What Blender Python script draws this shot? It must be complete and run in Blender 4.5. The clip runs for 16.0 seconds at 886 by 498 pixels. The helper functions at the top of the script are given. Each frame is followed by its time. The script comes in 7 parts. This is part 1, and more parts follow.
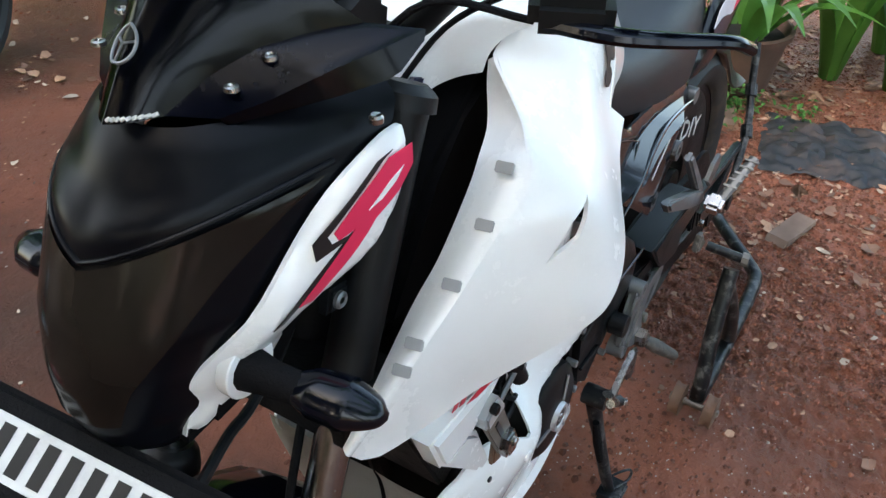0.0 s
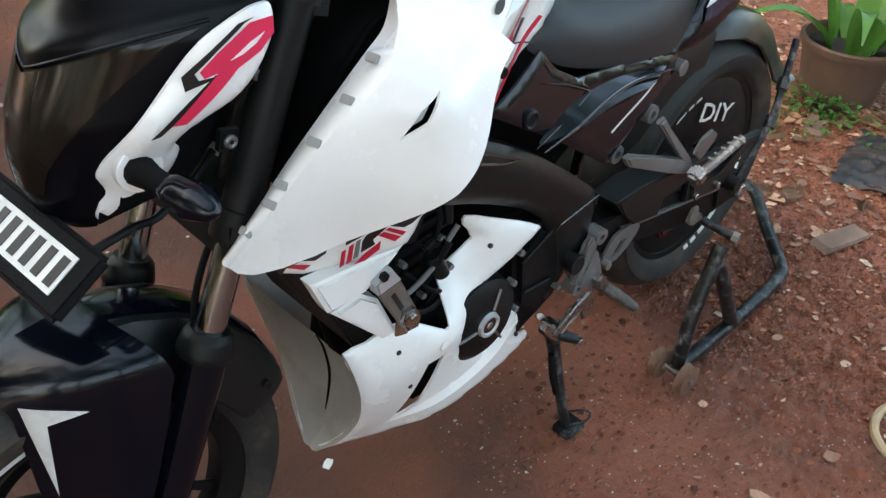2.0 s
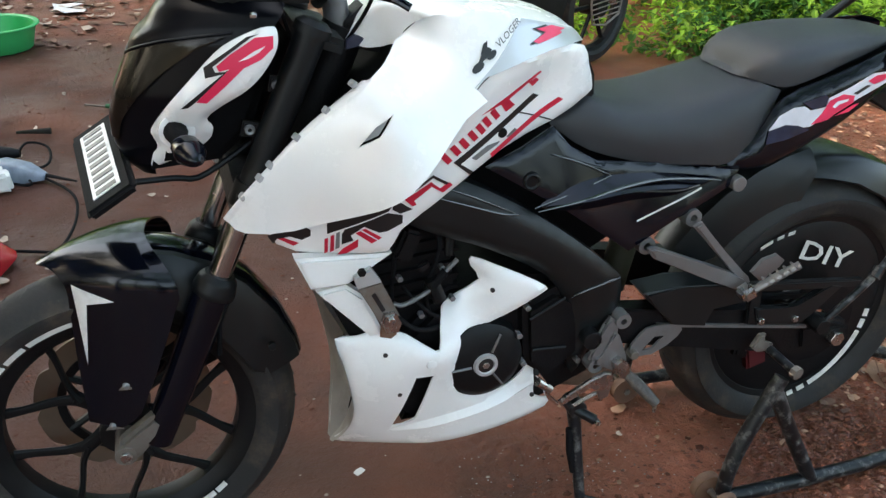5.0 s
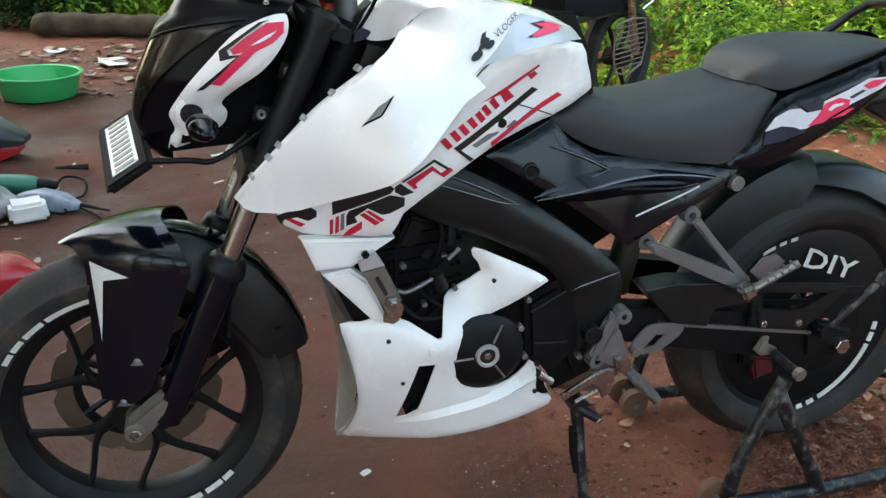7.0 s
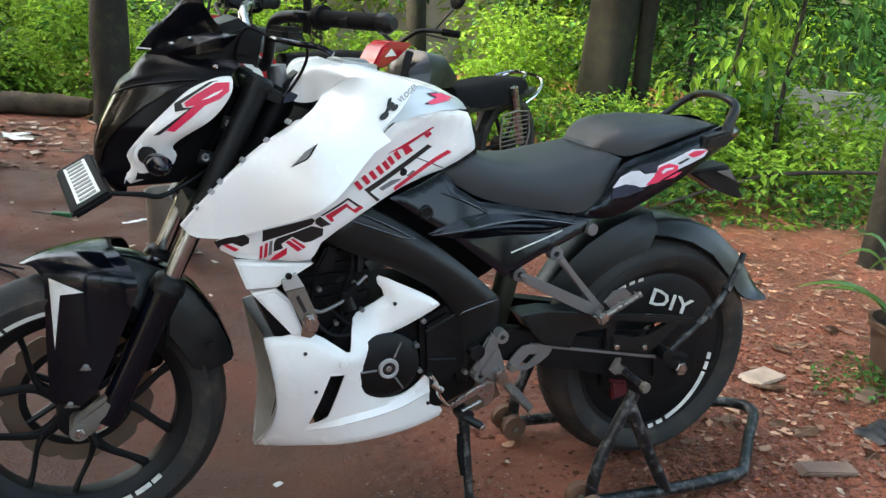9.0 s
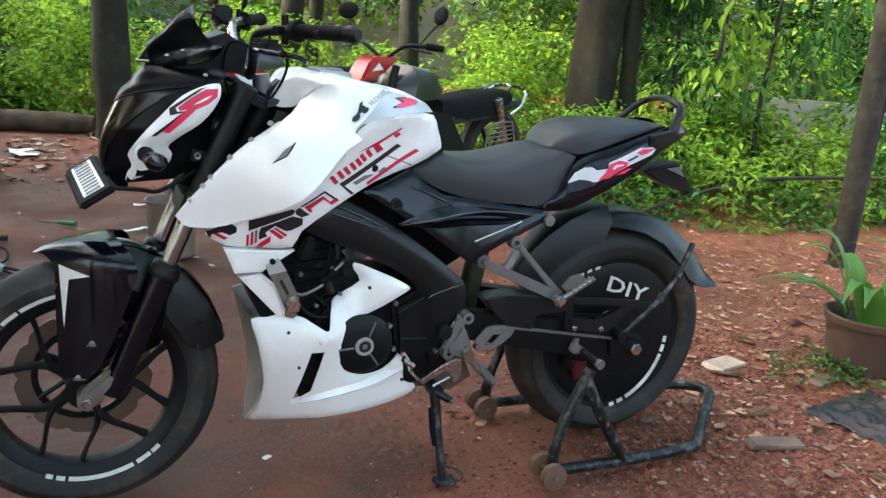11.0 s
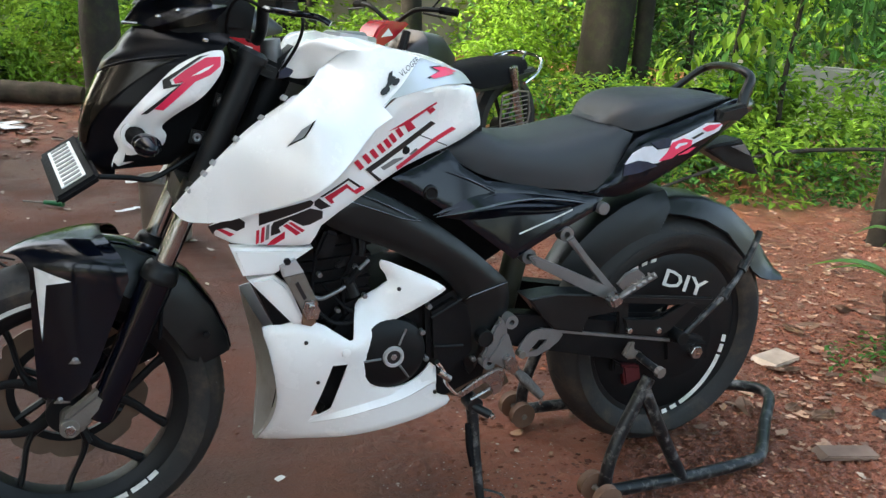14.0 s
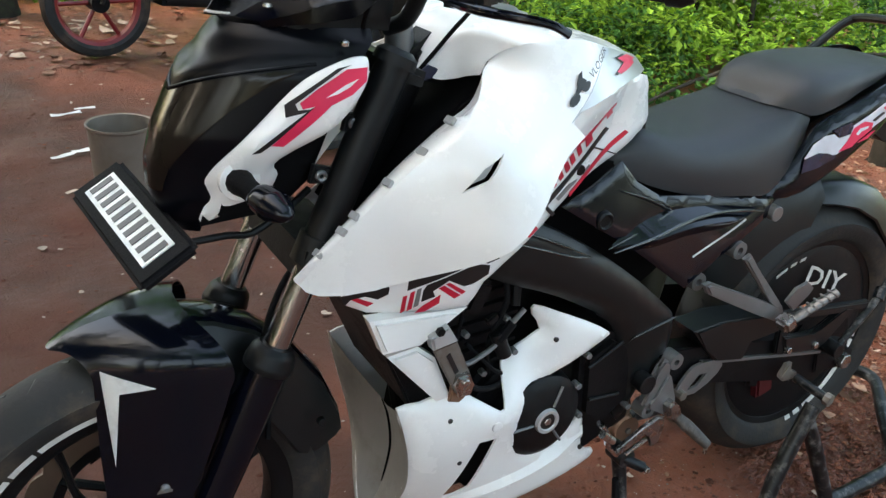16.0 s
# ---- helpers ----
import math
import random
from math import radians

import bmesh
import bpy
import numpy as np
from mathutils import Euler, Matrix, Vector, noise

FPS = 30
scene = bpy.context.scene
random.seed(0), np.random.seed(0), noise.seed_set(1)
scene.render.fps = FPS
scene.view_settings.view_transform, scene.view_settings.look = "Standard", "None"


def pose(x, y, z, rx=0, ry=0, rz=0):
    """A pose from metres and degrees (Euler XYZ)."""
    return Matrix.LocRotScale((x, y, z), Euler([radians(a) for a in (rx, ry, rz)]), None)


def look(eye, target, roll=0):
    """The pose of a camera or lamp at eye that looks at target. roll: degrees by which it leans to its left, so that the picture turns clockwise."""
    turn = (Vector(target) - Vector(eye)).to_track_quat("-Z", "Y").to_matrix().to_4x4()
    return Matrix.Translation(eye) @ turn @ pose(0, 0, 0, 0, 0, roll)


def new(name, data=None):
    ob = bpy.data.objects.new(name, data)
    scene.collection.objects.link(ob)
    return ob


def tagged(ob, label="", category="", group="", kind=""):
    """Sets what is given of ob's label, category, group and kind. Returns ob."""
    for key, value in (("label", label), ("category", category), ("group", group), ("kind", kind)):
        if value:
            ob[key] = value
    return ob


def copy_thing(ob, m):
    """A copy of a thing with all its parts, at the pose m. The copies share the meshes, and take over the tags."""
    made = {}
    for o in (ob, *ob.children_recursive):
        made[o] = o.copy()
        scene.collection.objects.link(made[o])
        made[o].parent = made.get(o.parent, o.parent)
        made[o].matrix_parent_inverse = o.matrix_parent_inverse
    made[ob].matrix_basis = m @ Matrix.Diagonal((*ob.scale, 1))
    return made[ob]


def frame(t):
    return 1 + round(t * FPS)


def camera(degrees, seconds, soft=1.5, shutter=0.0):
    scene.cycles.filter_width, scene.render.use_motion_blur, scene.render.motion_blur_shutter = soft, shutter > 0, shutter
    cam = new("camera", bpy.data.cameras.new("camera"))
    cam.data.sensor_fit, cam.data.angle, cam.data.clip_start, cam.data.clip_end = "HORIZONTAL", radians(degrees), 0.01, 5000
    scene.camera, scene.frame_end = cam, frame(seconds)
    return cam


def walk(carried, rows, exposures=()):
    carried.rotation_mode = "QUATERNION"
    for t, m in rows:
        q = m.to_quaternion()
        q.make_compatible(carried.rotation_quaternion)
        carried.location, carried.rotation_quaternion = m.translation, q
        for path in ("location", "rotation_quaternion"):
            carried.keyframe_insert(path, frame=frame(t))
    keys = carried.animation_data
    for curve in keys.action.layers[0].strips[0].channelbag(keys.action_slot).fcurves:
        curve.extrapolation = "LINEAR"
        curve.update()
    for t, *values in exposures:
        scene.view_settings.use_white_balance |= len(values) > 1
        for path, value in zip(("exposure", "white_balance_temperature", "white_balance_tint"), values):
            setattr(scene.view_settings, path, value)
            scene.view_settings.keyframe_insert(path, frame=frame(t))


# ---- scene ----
cam = camera(53.9, 16.0, soft=1.4)
PATH = [
    (0, (-0.181, -0.428, 1.29), (1.183, 0.389, 0.076), 1.4),
    (0.5, (-0.212, -0.551, 1.284), (1.084, 0.358, 0.062), 4.0),
    (1, (-0.232, -0.655, 1.279), (0.991, 0.304, 0.02), 4.2),
    (1.5, (-0.221, -0.771, 1.294), (0.916, 0.28, 0.028), 2.4),
    (2, (-0.166, -0.811, 1.303), (0.959, 0.309, 0.086), 2.0),
    (2.5, (-0.03, -0.857, 1.271), (0.883, 0.477, 0.093), 1.4),
    (3, (0.122, -1.038, 1.27), (0.749, 0.491, 0.143), 3.0),
    (3.5, (0.109, -1.229, 1.273), (0.716, 0.353, 0.211), 2.9),
    (3.7, (0.11, -1.299, 1.285), (0.719, 0.311, 0.266), 2.7),
    (6, (0.133, -1.326, 1.211), (0.673, 0.394, 0.345), 1.0),
    (6.5, (0.137, -1.364, 1.182), (0.665, 0.394, 0.388), 1.1),
    (7, (0.145, -1.427, 1.158), (0.664, 0.34, 0.378), 1.1),
    (7.5, (0.153, -1.51, 1.154), (0.67, 0.288, 0.447), 1.8),
    (8, (0.095, -1.59, 1.153), (0.743, 0.191, 0.513), 3.3),
    (8.5, (0.037, -1.671, 1.151), (0.777, 0.086, 0.548), 4.2),
    (9, (0.022, -1.738, 1.149), (0.786, 0.022, 0.582), 4.1),
    (9.5, (0.021, -1.817, 1.144), (0.785, -0.05, 0.602), 3.8),
    (12, (0.007, -1.984, 1.151), (0.77, -0.211, 0.624), 3.3),
    (12.5, (0.016, -1.94, 1.141), (0.78, -0.167, 0.617), 3.2),
    (13, (0.03, -1.819, 1.132), (0.797, -0.051, 0.599), 3.3),
    (13.5, (0.027, -1.726, 1.127), (0.796, 0.033, 0.564), 3.3),
    (14, (0.039, -1.66, 1.117), (0.806, 0.088, 0.519), 3.3),
    (14.5, (0.075, -1.542, 1.121), (0.839, 0.2, 0.502), 3.1),
    (15, (0.059, -1.407, 1.133), (0.794, 0.331, 0.472), 2.6),
    (15.5, (-0.065, -1.214, 1.162), (0.789, 0.438, 0.425), 4.0),
    (16, (-0.165, -1.033, 1.208), (0.795, 0.506, 0.364), 4.2),
]
walk(cam, [(t, look(eye, target, roll)) for t, eye, target, roll in PATH], exposures=[(t, e, k, 4) for t, e, k in ((0.0, 3.06, 7450), (1.0, 3.19, 7700), (1.5, 3.15, 7800), (3.0, 3.11, 7950), (6.0, 3.08, 7900), (9.0, 3.13, 7600), (12.0, 3.17, 7450), (14.0, 3.10, 7650), (15.5, 3.09, 7900), (16.0, 3.06, 7950))])

# ---- light ----
SUN_EL, SUN_AZ = radians(41), radians(285)
world = bpy.data.worlds.new("sky")
scene.world = world
world.use_nodes = True
wn = world.node_tree.nodes
sky = wn.new("ShaderNodeTexSky")
sky.sky_type, sky.sun_disc = "NISHITA", False
sky.sun_elevation, sky.sun_rotation = SUN_EL, SUN_AZ
sky.air_density, sky.dust_density, sky.ozone_density = 1.0, 4.0, 1.0
world.node_tree.links.new(sky.outputs[0], wn["Background"].inputs[0])
wn["Background"].inputs[1].default_value = 0.15
sun_data = bpy.data.lights.new("sun", "SUN")
sun_data.energy, sun_data.angle, sun_data.color = 2.0, radians(1.5), (1.0, 0.95, 0.86)
sun = new("sun", sun_data)
sun.matrix_world = look((0, 0, 10), (0 - math.sin(SUN_AZ) * math.cos(SUN_EL), 0 - math.cos(SUN_AZ) * math.cos(SUN_EL), 10 - math.sin(SUN_EL)))


# ---- materials ----
def material(name, color, rough=0.5, metal=0.0, vary=0.15, scale=8.0, bump=0.0, bump_scale=200.0, coat=0.0,
             dirt=None, dirt_amount=0.0, dirt_scale=6.0, island=0.0, spec=0.5, trans=0.0):
    m = bpy.data.materials.new(name)
    m.use_nodes = True
    nt = m.node_tree
    n, link = nt.nodes, nt.links.new
    b = n["Principled BSDF"]
    b.inputs["Roughness"].default_value, b.inputs["Metallic"].default_value = rough, metal
    b.inputs["Coat Weight"].default_value, b.inputs["Specular IOR Level"].default_value = coat, spec
    b.inputs["Coat Roughness"].default_value = 0.06
    co = n.new("ShaderNodeTexCoord")
    big = n.new("ShaderNodeTexNoise")
    big.inputs["Scale"].default_value, big.inputs["Detail"].default_value = scale, 6
    link(co.outputs["Object"], big.inputs["Vector"])
    mul = n.new("ShaderNodeMapRange")
    mul.inputs[1].default_value, mul.inputs[2].default_value = 0.25, 0.75
    mul.inputs[3].default_value, mul.inputs[4].default_value = 1 - vary, 1 + vary
    link(big.outputs[0], mul.inputs[0])
    base = n.new("ShaderNodeVectorMath")
    base.operation = "SCALE"
    base.inputs[0].default_value = color
    link(mul.outputs[0], base.inputs["Scale"])
    out = base.outputs[0]
    if island:
        geo = n.new("ShaderNodeNewGeometry")
        r = n.new("ShaderNodeMapRange")
        r.inputs[3].default_value, r.inputs[4].default_value = 1 - island, 1 + island
        link(geo.outputs["Random Per Island"], r.inputs[0])
        s = n.new("ShaderNodeVectorMath")
        s.operation = "SCALE"
        link(out, s.inputs[0])
        link(r.outputs[0], s.inputs["Scale"])
        out = s.outputs[0]
    if dirt:
        d = n.new("ShaderNodeTexNoise")
        d.inputs["Scale"].default_value, d.inputs["Detail"].default_value, d.inputs["Roughness"].default_value = dirt_scale, 9, 0.7
        link(co.outputs["Object"], d.inputs["Vector"])
        ramp = n.new("ShaderNodeMapRange")
        ramp.inputs[1].default_value, ramp.inputs[2].default_value = 0.5, 0.75
        ramp.inputs[3].default_value, ramp.inputs[4].default_value = 0, dirt_amount
        link(d.outputs[0], ramp.inputs[0])
        mix = n.new("ShaderNodeMix")
        mix.data_type = "RGBA"
        link(ramp.outputs[0], mix.inputs[0])
        link(out, mix.inputs[6])
        mix.inputs[7].default_value = (*dirt, 1)
        out = mix.outputs[2]
        rr = n.new("ShaderNodeMapRange")
        rr.inputs[2].default_value = max(dirt_amount, 0.01)
        rr.inputs[3].default_value, rr.inputs[4].default_value = rough, min(1, rough + 0.22)
        link(ramp.outputs[0], rr.inputs[0])
        link(rr.outputs[0], b.inputs["Roughness"])
    link(out, b.inputs["Base Color"])
    if bump:
        fine = n.new("ShaderNodeTexNoise")
        fine.inputs["Scale"].default_value, fine.inputs["Detail"].default_value = bump_scale, 4
        link(co.outputs["Object"], fine.inputs["Vector"])
        bm_ = n.new("ShaderNodeBump")
        bm_.inputs["Strength"].default_value, bm_.inputs["Distance"].default_value = bump, 0.004
        link(fine.outputs[0], bm_.inputs["Height"])
        link(bm_.outputs[0], b.inputs["Normal"])
    if trans:
        t = n.new("ShaderNodeBsdfTranslucent")
        link(out, t.inputs[0])
        ms = n.new("ShaderNodeMixShader")
        ms.inputs[0].default_value = trans
        link(b.outputs[0], ms.inputs[1])
        link(t.outputs[0], ms.inputs[2])
        link(ms.outputs[0], n["Material Output"].inputs[0])
    return m


MUD = (0.16, 0.085, 0.055)
WHITE = material("white_paint", (0.88, 0.88, 0.87), 0.22, vary=0.02, coat=0.5, dirt=(0.55, 0.5, 0.44), dirt_amount=0.18, dirt_scale=9)
GLOSS = material("gloss_black_paint", (0.0022, 0.0031, 0.0064), 0.12, vary=0.2, coat=0.05, spec=0.28)
MATTE = material("matte_black_plastic", (0.0055, 0.0065, 0.0075), 0.40, vary=0.2, bump=0.12, bump_scale=900, dirt=(0.020, 0.019, 0.019), dirt_amount=0.3, dirt_scale=10, spec=0.22)
SATIN = material("satin_black_plastic", (0.0075, 0.0095, 0.0105), 0.29, vary=0.2, bump=0.08, bump_scale=900, dirt=(0.022, 0.023, 0.024), dirt_amount=0.3, dirt_scale=9, spec=0.32)
DARK = material("dark_engine_metal", (0.005, 0.005, 0.006), 0.5, metal=0.1, vary=0.3, bump=0.2, bump_scale=300, spec=0.18, dirt=(0.028, 0.021, 0.017), dirt_amount=0.3, dirt_scale=20)
# near-black and dull: the shade of deep gaps is put into the colour
VOID = material("deep_shade_plastic", (0.003, 0.003, 0.0035), 0.8, vary=0.3, spec=0.08)
LENS = material("smoked_headlamp_lens", (0.014, 0.011, 0.009), 0.13, vary=0.5, scale=9, coat=0.0, spec=0.25)
RUBBER = material("tyre_rubber", (0.012, 0.012, 0.012), 0.7, vary=0.25, bump=0.2, bump_scale=150, dirt=(0.115, 0.080, 0.055), dirt_amount=0.75, dirt_scale=9)
GRIP = material("grip_rubber", (0.005, 0.005, 0.006), 0.75, spec=0.12, bump=0.4, bump_scale=400)
SEAT = material("seat_vinyl", (0.014, 0.0155, 0.019), 0.42, vary=0.08, spec=0.5, bump=0.25, bump_scale=1200)
STEEL = material("brushed_steel", (0.42, 0.41, 0.40), 0.26, metal=1.0, vary=0.15, dirt=(0.16, 0.13, 0.11), dirt_amount=0.4, dirt_scale=25)
STANCHION = material("worn_fork_chrome", (0.36, 0.37, 0.38), 0.16, metal=1.0, vary=0.1, dirt=(0.20, 0.15, 0.12), dirt_amount=0.25, dirt_scale=12)
CHROME = material("chrome", (0.6, 0.6, 0.6), 0.1, metal=1.0, vary=0.05)
ALLOY = material("grey_alloy", (0.20, 0.205, 0.21), 0.40, metal=0.6, vary=0.15, dirt=(0.12, 0.09, 0.07), dirt_amount=0.3, dirt_scale=22)
DIRTY_STEEL = material("muddy_steel", (0.19, 0.17, 0.15), 0.55, metal=0.5, vary=0.3, dirt=(0.17, 0.10, 0.07), dirt_amount=0.7, dirt_scale=25)
RED = material("red_vinyl", (0.58, 0.015, 0.045), 0.35, vary=0.1)
PINK = material("faded_red_vinyl", (0.78, 0.03, 0.10), 0.35, vary=0.15)
INK = material("black_vinyl", (0.012, 0.012, 0.013), 0.38, vary=0.2)
GREY_VINYL = material("grey_vinyl", (0.17, 0.17, 0.17), 0.4)
SILVER = material("silver_paint", (0.50, 0.51, 0.52), 0.3, metal=0.35, vary=0.05, coat=0.4)
PLATE_WHITE = material("plate_white", (0.72, 0.72, 0.70), 0.4, vary=0.05, dirt=(0.3, 0.27, 0.24), dirt_amount=0.4, dirt_scale=30)
CHALK = material("white_tyre_marking", (0.66, 0.65, 0.61), 0.7, vary=0.2, dirt=MUD, dirt_amount=0.4, dirt_scale=40)
STAND = material("chipped_black_steel", (0.006, 0.008, 0.010), 0.34, vary=0.3, spec=0.35, dirt=(0.26, 0.25, 0.24), dirt_amount=0.85, dirt_scale=34)
RUST = material("rusty_castor", (0.14, 0.075, 0.048), 0.75, vary=0.35, bump=0.3, bump_scale=200)
DISC = material("brake_disc", (0.17, 0.115, 0.082), 0.5, metal=0.4, vary=0.25)
AMBER = material("red_tail_lens", (0.35, 0.02, 0.015), 0.2, vary=0.1)


# ---- mesh helpers ----
def part(name, bm, mat, parent=None, label="", angle=35):
    me = bpy.data.meshes.new(name)
    bmesh.ops.recalc_face_normals(bm, faces=bm.faces)
    bm.to_mesh(me)
    bm.free()
    me.materials.append(mat)
    me.polygons.foreach_set("use_smooth", [True] * len(me.polygons))
    me.set_sharp_from_angle(angle=radians(angle))
    ob = new(name, me)
    ob.parent = parent
    if label:
        tagged(ob, label)
    return ob


def thing(name, label, category, at=(0, 0, 0), group="", kind="", turn=0):
    ob = new(name)
    ob.matrix_world = pose(*at, 0, 0, turn)
    return tagged(ob, label, category, group, kind)


def catmull(pts, n=6, closed=False):
    P = [Vector(p) for p in pts]
    if len(P) < 3 and not closed:
        return P
    out, m = [], len(P)
    for i in range(m if closed else m - 1):
        p0 = P[(i - 1) % m] if closed or i > 0 else P[0] * 2 - P[1]
        p1, p2 = P[i], P[(i + 1) % m]
        p3 = P[(i + 2) % m] if closed or i < m - 2 else P[-1] * 2 - P[-2]
        for k in range(n):
            t = k / n
            out.append(0.5 * (2 * p1 + (p2 - p0) * t + (2 * p0 - 5 * p1 + 4 * p2 - p3) * t * t + (3 * p1 - p0 - 3 * p2 + p3) * t**3))
    if not closed:
        out.append(P[-1])
    return out


def tube(pts, r, seg=10, n=5, bm=None, smooth=True, flat=1.0):
    """A round bar along pts; r a number or one for each point."""
    bm = bm or bmesh.new()
    P = catmull(pts, n) if smooth else [Vector(p) for p in pts]
    if isinstance(r, (int, float)):
        R = [r] * len(P)
    else:
        R = [float(v) for v in np.interp(np.linspace(0, 1, len(P)), np.linspace(0, 1, len(r)), r)]
    d0 = (P[1] - P[0]).normalized()
    side = d0.cross(Vector((0, 0, 1)) if abs(d0.z) < 0.9 else Vector((0, 1, 0))).normalized()
    rings = []
    for i, p in enumerate(P):
        d = (P[min(i + 1, len(P) - 1)] - P[max(i - 1, 0)]).normalized()
        side = (side - d * side.dot(d)).normalized()
        up = d.cross(side)
        rings.append([bm.verts.new(p + R[i] * (math.cos(a) * side + flat * math.sin(a) * up)) for a in [2 * math.pi * k / seg for k in range(seg)]])
    for a, b in zip(rings, rings[1:]):
        for k in range(seg):
            bm.faces.new((a[k], a[(k + 1) % seg], b[(k + 1) % seg], b[k]))
    bm.faces.new(rings[0][::-1])
    bm.faces.new(rings[-1])
    return bm


def lathe(profile, centre, seg=48, axis="y", bm=None, closed=False, a0=0.0, a1=360.0):
    """Turns (radius, height) pairs about an axis through centre."""
    bm = bm or bmesh.new()
    c = Vector(centre)
    full = abs(a1 - a0) >= 360
    steps = seg if full else seg + 1
    rings = []
    for k in range(steps):
        a = radians(a0 + (a1 - a0) * k / seg)
        ring = []
        for r, h in profile:
            u, v = r * math.cos(a), r * math.sin(a)
            q = {"y": (u, h, v), "z": (u, v, h), "x": (h, u, v)}[axis]
            ring.append(bm.verts.new(c + Vector(q)))
        rings.append(ring)
    m = len(profile)
    for k in range(seg):
        a, b = rings[k], rings[(k + 1) % steps]
        for i in range(m if closed else m - 1):
            bm.faces.new((a[i], a[(i + 1) % m], b[(i + 1) % m], b[i]))
    if not full and closed:
        bm.faces.new(rings[0])
        bm.faces.new(rings[-1][::-1])
    return bm


def disc(r, y0, y1, centre, seg=32, axis="y", bevel=0.001, bm=None):
    e = min(bevel, r * 0.3)
    s = 1 if y1 > y0 else -1
    return lathe([(0.0001, y0), (r - e, y0), (r, y0 + s * e), (r, y1 - s * e), (r - e, y1), (0.0001, y1)], centre, seg, axis, bm)


def slab(outline, y0, y1, bevel=0.003, bm=None, smooth=0, shear=0.0):
    """An (x, z) outline with depth from y0 to y1; shear moves the outer face."""
    bm = bm or bmesh.new()
    pts = [(p.x, p.z) for p in catmull([(x, 0, z) for x, z in outline], smooth, True)] if smooth else outline
    a = [bm.verts.new((x, y0, z)) for x, z in pts]
    b = [bm.verts.new((x, y1, z + shear)) for x, z in pts]
    m = len(pts)
    f0, f1 = bm.faces.new(a), bm.faces.new(b[::-1])
    for k in range(m):
        bm.faces.new((a[k], b[k], b[(k + 1) % m], a[(k + 1) % m]))
    if bevel:
        bmesh.ops.bevel(bm, geom=list(f0.edges) + list(f1.edges), offset=bevel, segments=2, affect="EDGES", clamp_overlap=True)
    bmesh.ops.triangulate(bm, faces=[f for f in bm.faces if len(f.verts) > 4])
    return bm


def box(c, s, bevel=0.003, turn=(0, 0, 0), bm=None):
    bm = bm or bmesh.new()
    made = bmesh.ops.create_cube(bm, size=1.0, matrix=pose(*c, *turn) @ Matrix.Diagonal((*s, 1)))
    if bevel:
        es = list({e for v in made["verts"] for e in v.link_edges})
        bmesh.ops.bevel(bm, geom=es, offset=bevel, segments=2, affect="EDGES", clamp_overlap=True)
    return bm


def loft(rings, closed=True, caps=True, bm=None):
    bm = bm or bmesh.new()
    R = [[bm.verts.new(p) for p in ring] for ring in rings]
    m = len(R[0])
    for a, b in zip(R, R[1:]):
        for k in range(m if closed else m - 1):
            bm.faces.new((a[k], a[(k + 1) % m], b[(k + 1) % m], b[k]))
    if closed and caps:
        for ring in (R[0], R[-1][::-1]):
            f = bm.faces.new(ring)
            bmesh.ops.triangulate(bm, faces=[f])
    return bm


LEAN_Y = 0.022  # the machine leans a little to its right: sideways shift for each metre of height


def mirrored(bm):
    other = bm.copy()
    for v in other.verts:
        v.co.y = 2 * LEAN_Y * v.co.z - v.co.y
    return other


class Field:
    """A smooth sheet y(x, z) through a few known places (thin-plate spline)."""

    def __init__(self, known):
        P = np.array(known, float)
        self.X, n = P[:, :2], len(P)
        A = np.zeros((n + 3, n + 3))
        A[:n, :n] = self.kernel(self.X) + 1e-4 * np.eye(n)
        A[:n, n:] = np.c_[np.ones(n), self.X]
        A[n:, :n] = A[:n, n:].T
        self.w = np.linalg.solve(A, np.r_[P[:, 2], 0, 0, 0])

    def kernel(self, Q):
        d = np.linalg.norm(Q[:, None] - self.X[None], axis=2)
        return np.where(d > 0, d * d * np.log(d + 1e-12), 0)

    def __call__(self, Q):
        Q = np.atleast_2d(np.array(Q, float))
        return self.kernel(Q) @ self.w[:-3] + self.w[-3] + Q @ self.w[-2:]


def edge_distance(Q, loops):
    d = np.full(len(Q), 1e9)
    for loop in loops:
        L = np.array(loop)
        for a, b in zip(L, np.roll(L, -1, 0)):
            ab = b - a
            t = np.clip(((Q - a) @ ab) / max(ab @ ab, 1e-12), 0, 1)
            d = np.minimum(d, np.linalg.norm(Q - a - t[:, None] * ab, axis=1))
    return d


def rounded(outline, n=4):
    return [(p.x, p.z) for p in catmull([(x, 0, z) for x, z in outline], n, True)]


def inside(Q, loop):
    L = np.array(loop)
    hit = np.zeros(len(Q), bool)
    for a, b in zip(L, np.roll(L, -1, 0)):
        crosses = (a[1] > Q[:, 1]) != (b[1] > Q[:, 1])
        with np.errstate(divide="ignore", invalid="ignore"):
            hit ^= crosses & (Q[:, 0] < (b[0] - a[0]) * (Q[:, 1] - a[1]) / (b[1] - a[1]) + a[0])
    return hit


